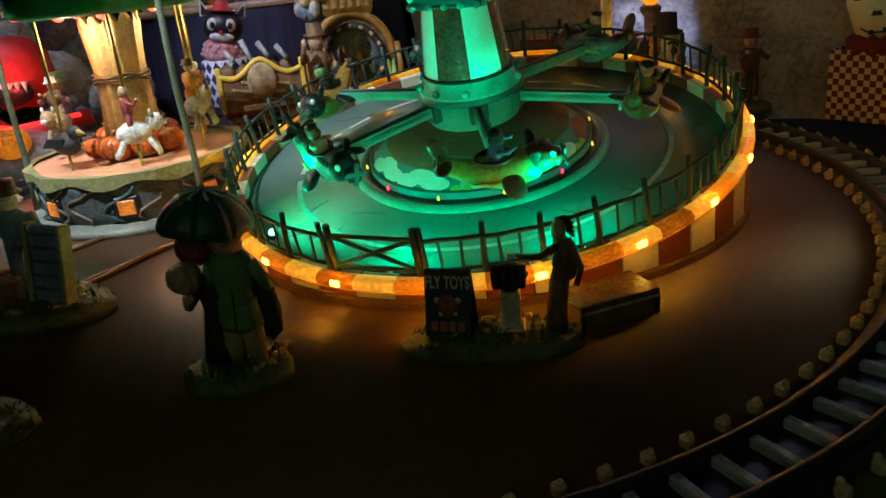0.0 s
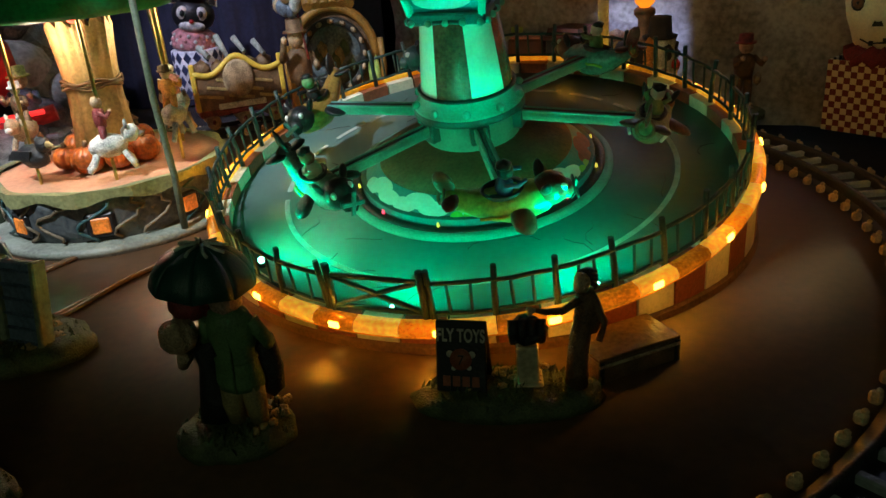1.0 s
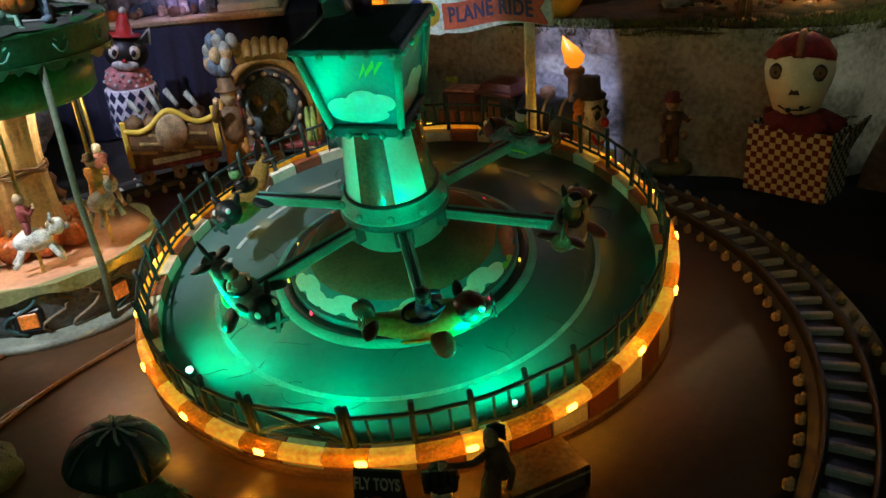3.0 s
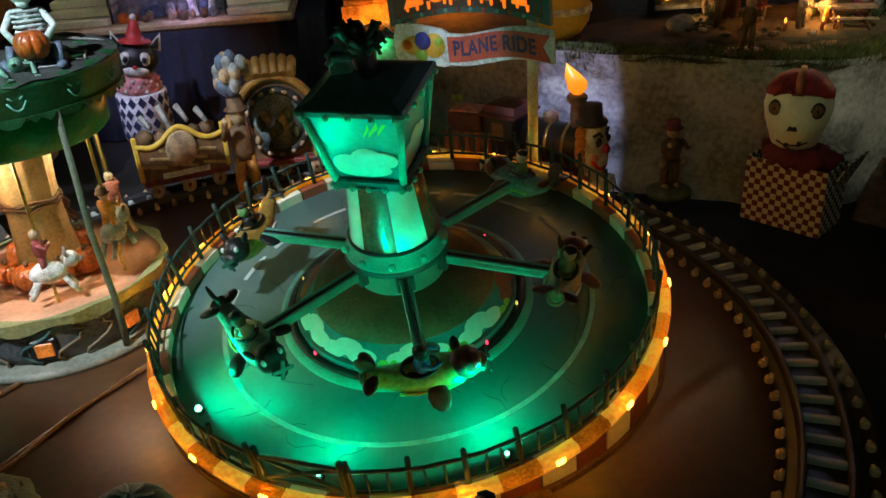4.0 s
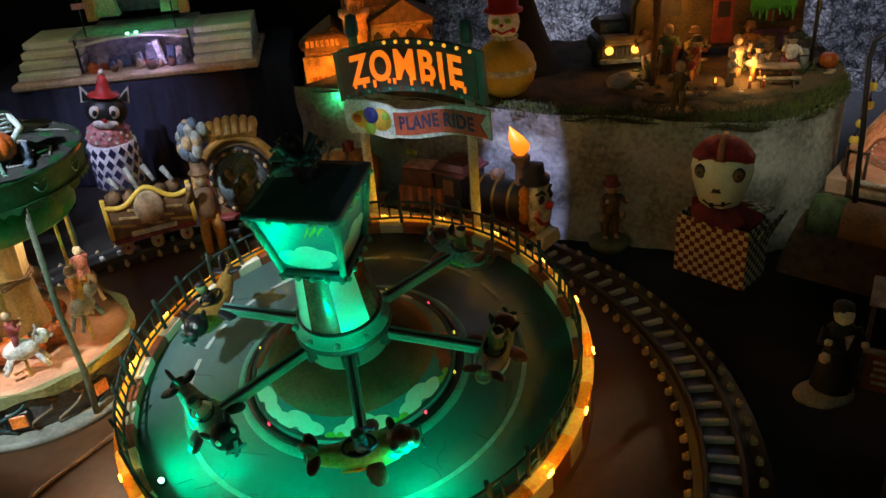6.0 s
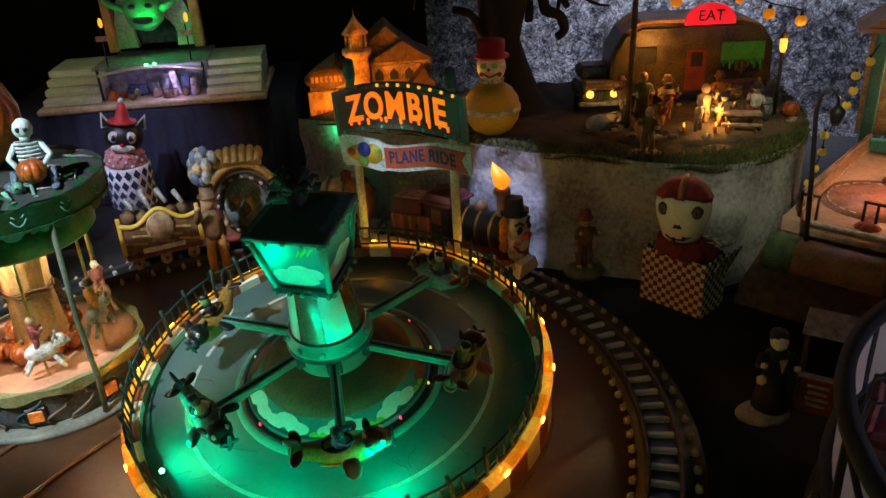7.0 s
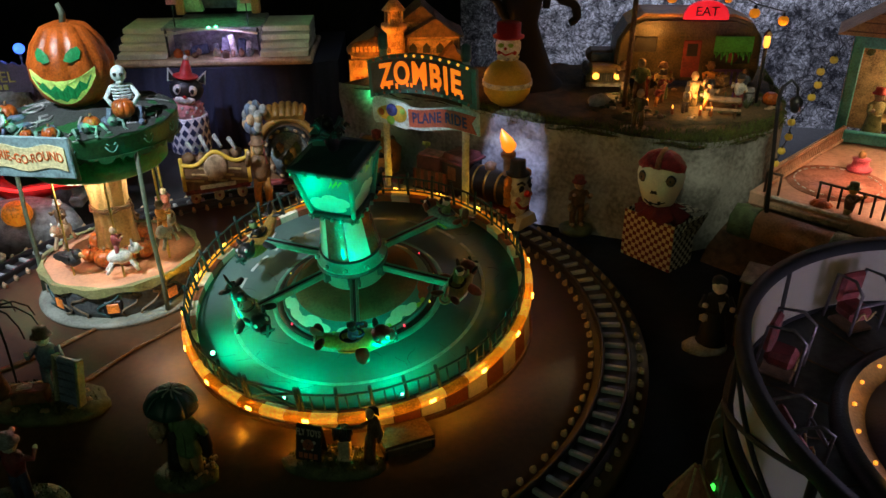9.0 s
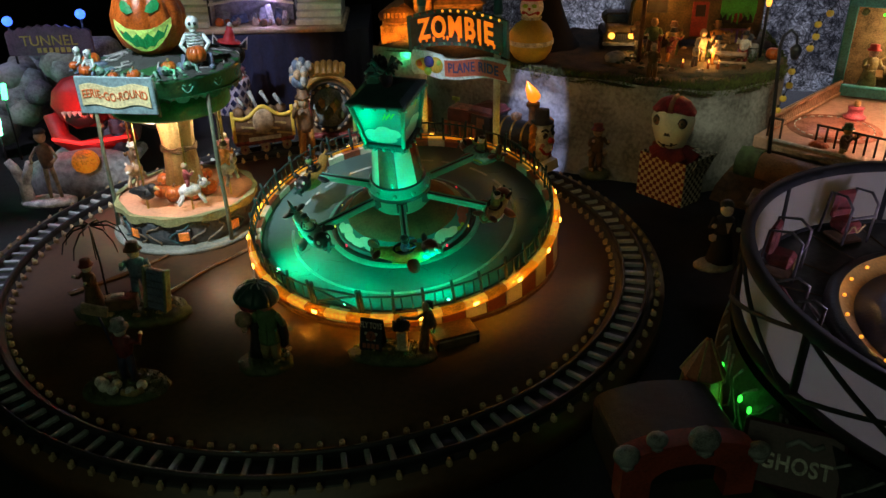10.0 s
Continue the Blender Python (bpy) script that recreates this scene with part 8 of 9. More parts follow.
AMBER_SOFT = glow("lantern_amber", (1.0, 0.3, 0.015), 0.42)
BEAD = glow("bead_yellow", (0.6, 0.4, 0.05), 0.12)
string_pts = [(0.2477, 0.2, 0.2073), (0.2737, 0.2, 0.1944), (0.3241, 0.2, 0.1923), (0.3494, 0.2, 0.1799), (0.3767, 0.2, 0.1728)]
for i, p in enumerate(string_pts):
    bulb_thing(p, 0.0045 if i != 2 else 0.0032, "amber pumpkin-shaped lantern hung on a wire", "string lights")
bm = B()
tube(bm, [(p[0], p[1], p[2] + 0.008) for p in string_pts], 0.0006, 5)
tagged(link("light_wire", bm, BLACK), "thin black wire with lanterns over the camp", "cable")
pole = thing("string_pole", T(0.242, 0.205, GZ - 0.004), "tall thin dark pole carrying the lantern wire", "pole")
bm = B()
tube(bm, [(0, 0, 0), (0.001, 0, 0.06), (0.002, 0, 0.145)], 0.0024, 8)
part("shaft", bm, PT["brown"], pole)
lan = thing("camp_lantern", T(0.3665, 0.203, GZ - 0.004), "lit square lantern on a dark post at the camp's end", "lamp")
bm = B()
tube(bm, [(0, 0, 0), (0, 0, 0.056)], 0.0016, 7)
part("post", bm, BLACK, lan)
bm = B()
lathe(bm, [(0.0018, 0.056), (0.0028, 0.0585), (0.003, 0.065), (0.002, 0.067)], 4, RZ(45), smooth=False)
part("glass", bm, glow("lantern_glass", (1.0, 0.42, 0.06), 2.0), lan)
bm = B()
lathe(bm, [(0.004, 0.067), (0.0022, 0.0705), (0.0001, 0.073)], 4, RZ(45), smooth=False)
part("cap", bm, BLACK, lan)
lamp("lantern_lamp", "POINT", T(0.372, 0.19, 0.163), 0.014, (1.0, 0.5, 0.12), 0.004)

# ---- right: pink terrace with a teal-framed house ----
tm = T(0.345, 0.092, 0) @ RZ(-47.8)
terr = thing("toy_terrace", tm, "pink-lit toy terrace on a raised sandy slab with a picket fence", "model building")
bm = B()
box(bm, (0.30, 0.20, 0.012), T(0.128, 0.1, 0.044), 0, 0.001)
part("slab", bm, mat("terrace_sand", (0.55, 0.34, 0.24), 0.5, grain=0.25, scale=30), terr)
bm = B()
box(bm, (0.31, 0.21, 0.04), T(0.13, 0.104, 0.018), 0, 0.002)
part("plinth", bm, PT["brown"], terr)
# disc paints the pink light that lies on the terrace floor
bm = B()
lathe(bm, [(0.042, 0.0503), (0.042, 0.0508), (0.0001, 0.0509)], 40, T(0.026, 0.066, 0))
part("pink_pool", bm, mat("glow_pink_paint", (0.58, 0.27, 0.2), 0.2), terr, "glossy round floor disc with the pink glow put into its colour")
for k in range(26):
    bm = B()
    a = 360 / 26 * k
    box(bm, (0.0045, 0.001, 0.0006), T(0.026, 0.066, 0.0512) @ RZ(a) @ T(0, -0.035, 0))
    part("white_dash", bm, PT["white"], terr)
bm = B()
tube(bm, [(-0.012, -0.018, 0.029), (0.05, -0.019, 0.029), (0.12, -0.018, 0.029)], 0.0142, 14)
part("rolled_kerb", bm, mat("kerb_orange", (0.4, 0.22, 0.12), 0.45), terr, "rounded orange kerb")
bm = B()
prism(bm, [(-0.058, 0.0), (-0.046, 0.012), (-0.03, 0.021), (-0.004, 0.026), (-0.004, 0.0)], 0.16, RZ(-90) @ T(0, 0, 0) @ Matrix.Scale(-1, 4, (1, 0, 0)) @ T(0, -0.03, 0))
rough_up(bm, 0.003, 40)
part("bank", bm, PT["brown"], terr, "brown earth bank under the kerb")
rnd = random.Random(23)
for x0 in (-0.022, 0.058):
    bm = B()
    tube(bm, [(x0 + 0.002 * i, -0.0185, 0.029) for i in range(11)], 0.0154, 14)
    rough_up(bm, 0.0015, 160)
    part("hedge", bm, PT["green"], terr)
bm = B()
box(bm, (0.064, 0.0035, 0.0022), T(0.030, -0.003, 0.0512), 0, 0.0005)
part("threshold", bm, PT["white"], terr)
bm = B()
box(bm, (0.064, 0.006, 0.005), T(0.030, -0.0035, 0.044), 0, 0.0008)
part("threshold_step", bm, PT["tan"], terr)
PEACH = mat("picket_peach", (0.55, 0.32, 0.19), 0.5)
for k in range(36):
    bm = B()
    box(bm, (0.0014, 0.0024, 0.0185), T(-0.014 + 0.00009 * k, 0.012 + 0.0045 * k, 0.0595), 0, 0.0003)
    part("picket", bm, PEACH, terr)
for z in (0.0535, 0.0665):
    bm = B()
    box(bm, (0.0012, 0.162, 0.003), T(-0.0108, 0.091, z) @ RZ(-1), 0, 0.0003)
    part("fence_rail", bm, PEACH, terr)
IRON = mat("rail_iron", (0.05, 0.03, 0.022), 0.5)
for k in range(9):
    bm = B()
    tube(bm, [(0.029 + 0.0085 * k, 0.014, 0.05), (0.029 + 0.0085 * k, 0.014, 0.068)], 0.0011, 6)
    part("railing_post", bm, IRON, terr)
bm = B()
tube(bm, [(0.028, 0.014, 0.068), (0.099, 0.014, 0.068)], 0.0011, 6)
part("railing_bar", bm, IRON, terr)
for k in range(2):
    bm = B()
    tube(bm, [(-0.012 + 0.012 * k, 0.006, 0.05), (-0.012 + 0.012 * k, 0.006, 0.068)], 0.0011, 6)
    part("railing_post", bm, IRON, terr)
bm = B()
tube(bm, [(-0.012, 0.006, 0.068), (0.001, 0.006, 0.068)], 0.0011, 6)
part("railing_bar", bm, IRON, terr)
stool = thing("pink_fountain", tm @ T(0.029, 0.108, 0.051) @ Matrix.Scale(0.75, 4), "glossy pink fountain-like stool with a pale top on the terrace", "stool")
bm = B()
lathe(bm, [(0.0135, 0.0), (0.0145, 0.003), (0.0095, 0.0055), (0.009, 0.013), (0.0105, 0.0145), (0.0001, 0.0165)], 24)
part("body", bm, mat("stool_pink", (0.7, 0.16, 0.24), 0.3), stool)
bm = B()
ball(bm, (0.0045, 0.0045, 0.0055), T(0, 0, 0.0195), 0, 2)
part("knob", bm, mat("knob_gold", (0.6, 0.4, 0.16), 0.35), stool)
TEALF = mat("house_teal", (0.1, 0.46, 0.48), 0.45)
house = thing("toy_house", T(0.4645, 0.2215, 0.0505) @ RZ(-30), "teal-framed toy house front with a wooden gable", "model building")
GABLE = mat("gable_wood", (0.42, 0.24, 0.1), 0.6)
for x in (0.0, 0.13):
    bm = B()
    box(bm, (0.010, 0.008, 0.1), T(x, 0, 0.05), 0, 0.001)
    part("frame_post", bm, TEALF, house)
for z in (0.006, 0.098):
    bm = B()
    box(bm, (0.1396, 0.0084, 0.011), T(0.065, 0, z), 0, 0.001)
    part("frame_rail", bm, TEALF, house)
bm = B()
box(bm, (0.14, 0.002, 0.11), T(0.065, 0.05, 0.055))
part("back_wall", bm, mat("house_inside", (0.3, 0.18, 0.08), 0.7, grain=0.6, scale=80), house)
bm = B()
prism(bm, [(-0.02, 0.104), (0.15, 0.104), (0.065, 0.16)], 0.06, T(0, -0.010, 0))
gable = part("gable", bm, GABLE, house)
for k in range(6):
    bm = B()
    x0 = -0.013 + 0.0125 * k
    prism(bm, [(x0, 0.1075 + 0.0085 * k), (0.13 - x0, 0.1075 + 0.0085 * k), (0.13 - x0 - 0.001, 0.1085 + 0.0085 * k), (x0 + 0.001, 0.1085 + 0.0085 * k)], 0.0012, T(0, -0.0108, 0))
    part("clapboard_edge", bm, BROWN, gable)
bm = B()
box(bm, (0.004, 0.004, 0.075), T(0.064, 0.03, 0.05) @ Matrix.Rotation(radians(58), 4, "Y"), 0, 0.001)
part("stair_rail", bm, GABLE, house)
for k in range(8):
    bm = B()
    box(bm, (0.008, 0.03, 0.003), T(0.03 + 0.008 * k, 0.034, 0.012 + 0.005 * k), 0, 0.0006)
    part("stair_tread", bm, GABLE, house)
figurine("house_guest", T(0.4645, 0.2215, 0.0515) @ RZ(-30) @ T(0.028, 0.018, 0), "pale toy figure with a red cap standing inside the house", "figurine", [PT["straw"], PT["straw"], PT["skin"], RED],
         lambda bm: toy_body(bm, (0, 0, 0), 0.05, 30, 0, 1, 2, 3, (0.3, 0.2), coat=True))
for i in range(14):
    bm = B()
    gx = 0.012 + 0.0085 * i
    ball(bm, (0.0045, 0.003, 0.0045), T(gx, 0.040, 0.080 + 0.012 * math.sin(i * 0.9)), 0, 1)
    rough_up(bm, 0.001, 300, i)
    part("garland_tuft", bm, (PT["grass"], PT["maroon"], PT["green"])[i % 3], house)
for x, z, mt in ((0.03, 0.08, LED_LIME), (0.042, 0.077, RED_GLOW), (0.05, 0.082, LED_LIME), (0.036, 0.071, BULB_AMBER), (0.058, 0.074, BULB_AMBER), (0.064, 0.083, RED_GLOW)):
    bm = B()
    ball(bm, 0.0014, T(x, 0.03, z), 0, 1)
    part("party_bulb", bm, mt, house)
lamp("house_lamp", "POINT", T(0.4645, 0.2215, 0.0505) @ RZ(-30) @ T(0.06, 0.022, 0.06), 0.13, (1.0, 0.72, 0.38), 0.004)
# added spot without a fixture, stands in for a ceiling lamp
lamp("terrace_lamp", "SPOT", tm @ T(0.07, 0.085, 0.115), 0.46, (1.0, 0.44, 0.25), 0.008, 130, 0.4)
lp = thing("street_lamp", T(0.3345, 0.079, 0.03), "tall black street lamp with a hanging lantern and yellow bulb string", "lamp post")
bm = B()
tube(bm, [(0, 0, 0.0), (-0.0045, 0, 0.06), (-0.0085, 0.001, 0.108), (-0.007, 0.001, 0.118), (-0.002, -0.001, 0.124), (0.003, -0.003, 0.119), (0.004, -0.003, 0.112)], 0.0019, 8, 0, 0.0011)
lathe(bm, [(0.006, 0.0), (0.006, 0.004), (0.0035, 0.008)], 12)
part("post", bm, BLACK, lp)
bm = B()
lathe(bm, [(0.0012, 0.1125), (0.0048, 0.109), (0.0052, 0.1075), (0.0036, 0.101), (0.002, 0.099), (0.0001, 0.0985)], 8, T(0.004, -0.003, 0))
part("lantern", bm, BLACK, lp)
for i, p in enumerate(((0.3857, 0.12, 0.1577), (0.3768, 0.12, 0.1483), (0.3769, 0.12, 0.1374), (0.3737, 0.12, 0.127), (0.3608, 0.12, 0.106), (0.361, 0.12, 0.093), (0.3573, 0.12, 0.0805), (0.353, 0.118, 0.070))):
    bulb_thing(p, 0.0032, "yellow bead-like bulb on a hanging string", "bulb string", BEAD)
bm = B()
tube(bm, [(0.392, 0.121, 0.17), (0.3815, 0.1205, 0.153), (0.377, 0.1205, 0.14), (0.375, 0.121, 0.127), (0.362, 0.121, 0.104), (0.360, 0.1205, 0.09), (0.353, 0.119, 0.068), (0.350, 0.118, 0.056)], 0.0005, 5)
tagged(link("bulb_wire", bm, BLACK), "thin wire with yellow bulbs hanging by the street lamp", "cable")


def pumpkin_man(bm):
    pumpkin(bm, (0, 0, 0.012), 0.0125, 0)
    for s in (-1, 1):
        ball(bm, 0.0016, T(0.0042 * s, -0.0118, 0.015), 1, 1)


figurine("fallen_pumpkin", T(0.3765, 0.0755, 0.0365) @ RZ(-10) @ Matrix.Scale(0.8, 4), "ribbed orange-red pumpkin head lying on the kerb", "pumpkin", [ORANGE, BLACK], pumpkin_man)
figurine("toy_scarecrow", T(0.390, 0.058, 0.0365) @ RZ(10) @ Matrix.Scale(0.75, 4), "stooping straw-coloured scarecrow figure by the railing", "figurine", [PT["straw"], PT["brown"], PT["orange"], PT["green"]],
         lambda bm: toy_body(bm, (0, 0, 0), 0.052, 30, 0, 1, 2, 3, (0.8, 0.6)))

# ---- right: round net ride ----
NC, NR = Vector((0.345, -0.214, 0)), 0.148
NN = Vector((0.03, -0.06, 1)).normalized()
NX = (Vector((1, 0, 0)) - NN * NN.x).normalized()
NM = Matrix((NX, NN.cross(NX), NN)).transposed().to_4x4()
NM.translation = (0.348, -0.217, 0.079)
MATT_BLACK = mat("matt_black", (0.008, 0.008, 0.009), 0.8, grain=0.4, scale=90)
net = thing("net_ride", NM, "round dark fairground wheel ringed with dim grey netting and black posts", "fairground ride")
NETM = mat("net_cotton", (0.4, 0.38, 0.34), 0.6, grain=0.15, scale=300, bump=0.2)
nt = NETM.node_tree
pb, om = nt.nodes["Principled BSDF"], nt.nodes["Material Output"]
tl, mx = nt.nodes.new("ShaderNodeBsdfTranslucent"), nt.nodes.new("ShaderNodeMixShader")
wv, cr, tc = nt.nodes.new("ShaderNodeTexWave"), nt.nodes.new("ShaderNodeValToRGB"), nt.nodes.new("ShaderNodeTexCoord")
wv.bands_direction = "Z"
wv.inputs["Scale"].default_value, wv.inputs["Distortion"].default_value = 380, 0.6
cr.color_ramp.elements[0].color, cr.color_ramp.elements[1].color = (0.26, 0.25, 0.21, 1), (0.5, 0.48, 0.42, 1)
nt.links.new(tc.outputs["Object"], wv.inputs["Vector"])
nt.links.new(wv.outputs["Fac"], cr.inputs[0])
nt.links.new(cr.outputs[0], pb.inputs["Base Color"])
nt.links.new(cr.outputs[0], tl.inputs["Color"])
mx.inputs[0].default_value = 0.35
nt.links.new(pb.outputs[0], mx.inputs[1])
nt.links.new(tl.outputs[0], mx.inputs[2])
nt.links.new(mx.outputs[0], om.inputs["Surface"])
H = 0.043
for k in range(10):
    a = 123.5 + 36 * k
    bm = B()
    lathe(bm, [(NR - 0.003, -H), (NR - 0.001, -H * 0.5), (NR, 0.0)], 10, a0=radians(a), a1=radians(a + 36))
    part("net_panel", bm, NETM, net, "dingy pale net panel")
    bm = B()
    tube(bm, [polar(NR - 0.002, a, -H), polar(NR + 0.001, a, 0.002)], 0.0024, 7)
    part("post", bm, MATT_BLACK, net)
    if 150 < (a + 18) % 360 < 330:
        for p, q in ((-H, -0.001), (-0.001, -H)):
            bm = B()
            tube(bm, [polar(NR + 0.002, a + 36 * i / 8, p + (q - p) * i / 8) for i in range(9)], 0.0015, 6)
            part("brace", bm, MATT_BLACK, net)
for z, r, w in ((0.001, NR + 0.001, 0.0038), (-H, NR - 0.001, 0.0032)):
    bm = B()
    lathe(bm, [(r - w, z - w * 0.7), (r + w, z - w * 0.7), (r + w, z + w * 0.7), (r - w, z + w * 0.7), (r - w, z - w * 0.7)], 120, cap=False)
    part("rail", bm, MATT_BLACK, net)
bm = B()
lathe(bm, [(NR - 0.004, -H - 0.004), (NR - 0.004, -H), (0.1, -H + 0.0005), (0.0001, -H + 0.001)], 80)
part("deck", bm, mat("deck_slate", (0.07, 0.075, 0.07), 0.45, grain=0.6, scale=25), net, "dark scuffed deck")
for k in range(20):
    bm = B()
    tube(bm, [polar(0.095, 18 * k + 5, -H + 0.0008), polar(NR - 0.008, 18 * k + 5, -H + 0.0004)], 0.0006, 4)
    part("deck_seam", bm, PT["brown"], net)
bm = B()
lathe(bm, [(0.096, -H), (0.096, -H + 0.006), (0.092, -H + 0.0085), (0.088, -H + 0.0085)], 64, cap=False)
ring = part("centre_ring", bm, BLACK, net)
bm = B()
lathe(bm, [(0.088, -H + 0.0085), (0.084, -H + 0.004), (0.078, -H + 0.002)], 64, cap=False)
part("ring_trough", bm, mat("trough_amber", (0.22, 0.11, 0.03), 0.4), ring)
for k in range(24):
    bm = B()
    ball(bm, 0.0014, T(*polar(0.0845, 15 * k, -H + 0.0068)), 0, 1)
    part("ring_bulb", bm, BULB_AMBER, ring)
for k in range(0, 24, 3):
    lamp("ring_lamp", "POINT", NM @ T(*polar(0.0825, 15 * k + 7, -H + 0.012)), 0.003, (1.0, 0.5, 0.1), 0.002)
bm = B()
lathe(bm, [(0.078, -H + 0.002), (0.06, -H + 0.009), (0.03, -H + 0.014), (0.0001, -H + 0.015)], 48)
part("dome", bm, mat("dome_blue", (0.02, 0.03, 0.12), 0.4), net)
bm = B()
lathe(bm, [(0.03, 0.0), (0.024, 0.006), (0.02, 0.03), (0.02, 0.066)], 32, NM.inverted() @ T(0.348, -0.217, -0.0205))
part("pedestal", bm, BLACK, net)
PALE_FRAME = mat("gondola_tube", (0.14, 0.12, 0.13), 0.4, 0.5)
for a in (141.5, 105.5, 69.5, 177.5, 33.5):
    seat_m = RZ(a) @ T(0.1265, 0, -H + 0.002) @ Matrix.Scale(0.95, 4)
    car_ = part("gondola", B(), PT["maroon"], net)
    bm = bmesh.new()
    box(bm, (0.018, 0.018, 0.010), seat_m @ T(0, 0, 0.010), 0, 0.003)
    box(bm, (0.005, 0.018, 0.022), seat_m @ T(0.008, 0, 0.024), 0, 0.002)
    bm.to_mesh(car_.data)
    car_["label"] = "maroon scroll-painted gondola seat"
    for sd_ in (-1, 1):
        bm = B()
        tube(bm, [seat_m @ Vector(p) for p in ((-0.012, 0.0115 * sd_, 0.0), (-0.012, 0.0115 * sd_, 0.031), (-0.004, 0.0115 * sd_, 0.037), (0.010, 0.0115 * sd_, 0.034), (0.012, 0.0115 * sd_, 0.0))], 0.0010, 6)
        part("gondola_frame", bm, PALE_FRAME, car_)
    bm = B()
    tube(bm, [seat_m @ Vector((-0.012, y, 0.022)) for y in (-0.0115, 0.0115)], 0.0010, 6)
    part("gondola_bar", bm, PALE_FRAME, car_)
    bm = B()
    tube(bm, [seat_m @ Vector((-0.0098, y, 0.011 + 0.003 * math.sin(y * 600))) for y in [-0.008 + 0.002 * i for i in range(9)]], 0.0007, 5)
    part("scroll_trim", bm, PT["straw"], car_)
    bm = B()
    box(bm, (0.020, 0.020, 0.003), seat_m @ T(0, 0, -0.0002), 0, 0.001)
    part("footplate", bm, PT["brown"], car_)
lamp("net_lamp", "POINT", NM @ T(0, 0, -0.016), 0.36, (0.68, 0.6, 0.95), 0.006)
skirt = thing("net_ride_skirt", T(*NC), "dark vine-painted skirt below the net ride with green diodes", "ride skirt")
bm = B()
lathe(bm, [(NR + 0.004, -0.021), (NR + 0.003, 0.012), (NR - 0.002, 0.027)], 90, cap=False)
bmesh.ops.solidify(bm, geom=bm.faces, thickness=0.001)
part("skirt_wall", bm, CAR_SIDE, skirt)
for k in range(26):
    bm = B()
    a = 150 + 4.4 * k
    tube(bm, [polar(NR + 0.0040 - 0.00025 * i * i, a + 3 * math.sin(i * 1.3 + k), -0.012 + 0.009 * i) for i in range(5)], 0.0009, 5)
    part("vine", bm, PT["grey"], skirt)
for a in (172, 184, 188, 197):
    bm = B()
    ball(bm, (0.0014, 0.0014, 0.003), T(*polar(NR + 0.0044, a, 0.012)), 0, 1)
    part("diode", bm, LED_LIME, skirt)

for a in (184,):
    lamp("diode_lamp", "POINT", T(*(NC + polar(NR + 0.012, a, 0.014))), 0.003, (0.1, 1.0, 0.1), 0.001)

# ghost ride front
ghost = thing("ghost_ride_front", T(0.1415, -0.288, 0) @ RZ(4) @ Matrix.Diagonal((1.12, 1, 0.85, 1)), "red arched ghost ride entrance with pale skulls on its corners", "model building")
bm = B()
xs = [i / 14 for i in range(15)]
outer = [(-0.032, 0.0), (-0.032, 0.03)] + [(-0.032 * math.cos(math.pi * t), 0.03 + 0.014 * math.sin(math.pi * t)) for t in xs[1:-1]] + [(0.032, 0.03), (0.032, 0.0)]
inner = [(0.018, 0.0), (0.018, 0.016)] + [(0.018 * math.cos(math.pi * t), 0.016 + 0.012 * math.sin(math.pi * t)) for t in xs[1:-1]] + [(-0.018, 0.016), (-0.018, 0.0)]
prism(bm, outer + inner, 0.012)
part("arch", bm, mat("ghost_red", (0.3, 0.05, 0.03), 0.55), ghost)
bm = B()
prism(bm, [(x * 0.94, z * 0.9) for x, z in outer], 0.044, T(0, 0.0125, 0))
part("tunnel", bm, PT["black"], ghost)
for x, z, r in ((-0.031, 0.04, 0.0062), (0.004, 0.047, 0.0075), (0.031, 0.034, 0.0055), (-0.018, 0.05, 0.005)):
    bm = B()
    ball(bm, (r, r * 0.9, r * 1.1), T(x, 0.0, z), 0, 2)
    ball(bm, (r * 0.6, r * 0.6, r * 0.5), T(x, -r * 0.3, z - r * 0.9), 0, 1)
    part("skull", bm, PT["grey"], ghost)
gs = thing("ghost_sign", T(0.193, -0.290, 0.0) @ RZ(-26) @ Matrix.Rotation(radians(-35), 4, "X"), "dark tilted ride sign with pale lettering", "sign")
bm = B()
box(bm, (0.05, 0.003, 0.034), T(0, 0, 0.02), 0, 0.002)
part("board", bm, mat("ghost_board", (0.06, 0.02, 0.03), 0.5), gs)
lettering("GHOST", 0.0115, T(0.002, -0.0018, 0.013) @ Matrix.Rotation(radians(90), 4, "X"), PT["white"], gs, depth=0.0004, fat=0.0003, bend=lambda x, y: (x * 0.85, y))
bm = B()
tube(bm, [(-0.004, -0.002, 0.026), (0.002, -0.002, 0.03), (0.009, -0.002, 0.027), (0.014, -0.002, 0.03)], 0.0016, 6)
part("ghost_mark", bm, PT["grey"], gs)
hut = thing("striped_hut", T(0.174, -0.212, 0) @ RZ(20), "small orange-brown pointed tent beside the ghost ride", "tent")
bm = B()
lathe(bm, [(0.014, 0), (0.011, 0.022), (0.013, 0.024), (0.0015, 0.046), (0.0001, 0.047)], 10, smooth=False)
part("canvas", bm, mat("tent_orange", (0.3, 0.1, 0.05), 0.6), hut)
for s in range(5):
    bm = B()
    tube(bm, [polar(0.0142, 72 * s, 0), polar(0.0112, 72 * s, 0.022), polar(0.0132, 72 * s, 0.024), polar(0.0016, 72 * s, 0.046)], 0.0007, 5)
    part("seam", bm, PT["straw"], hut)

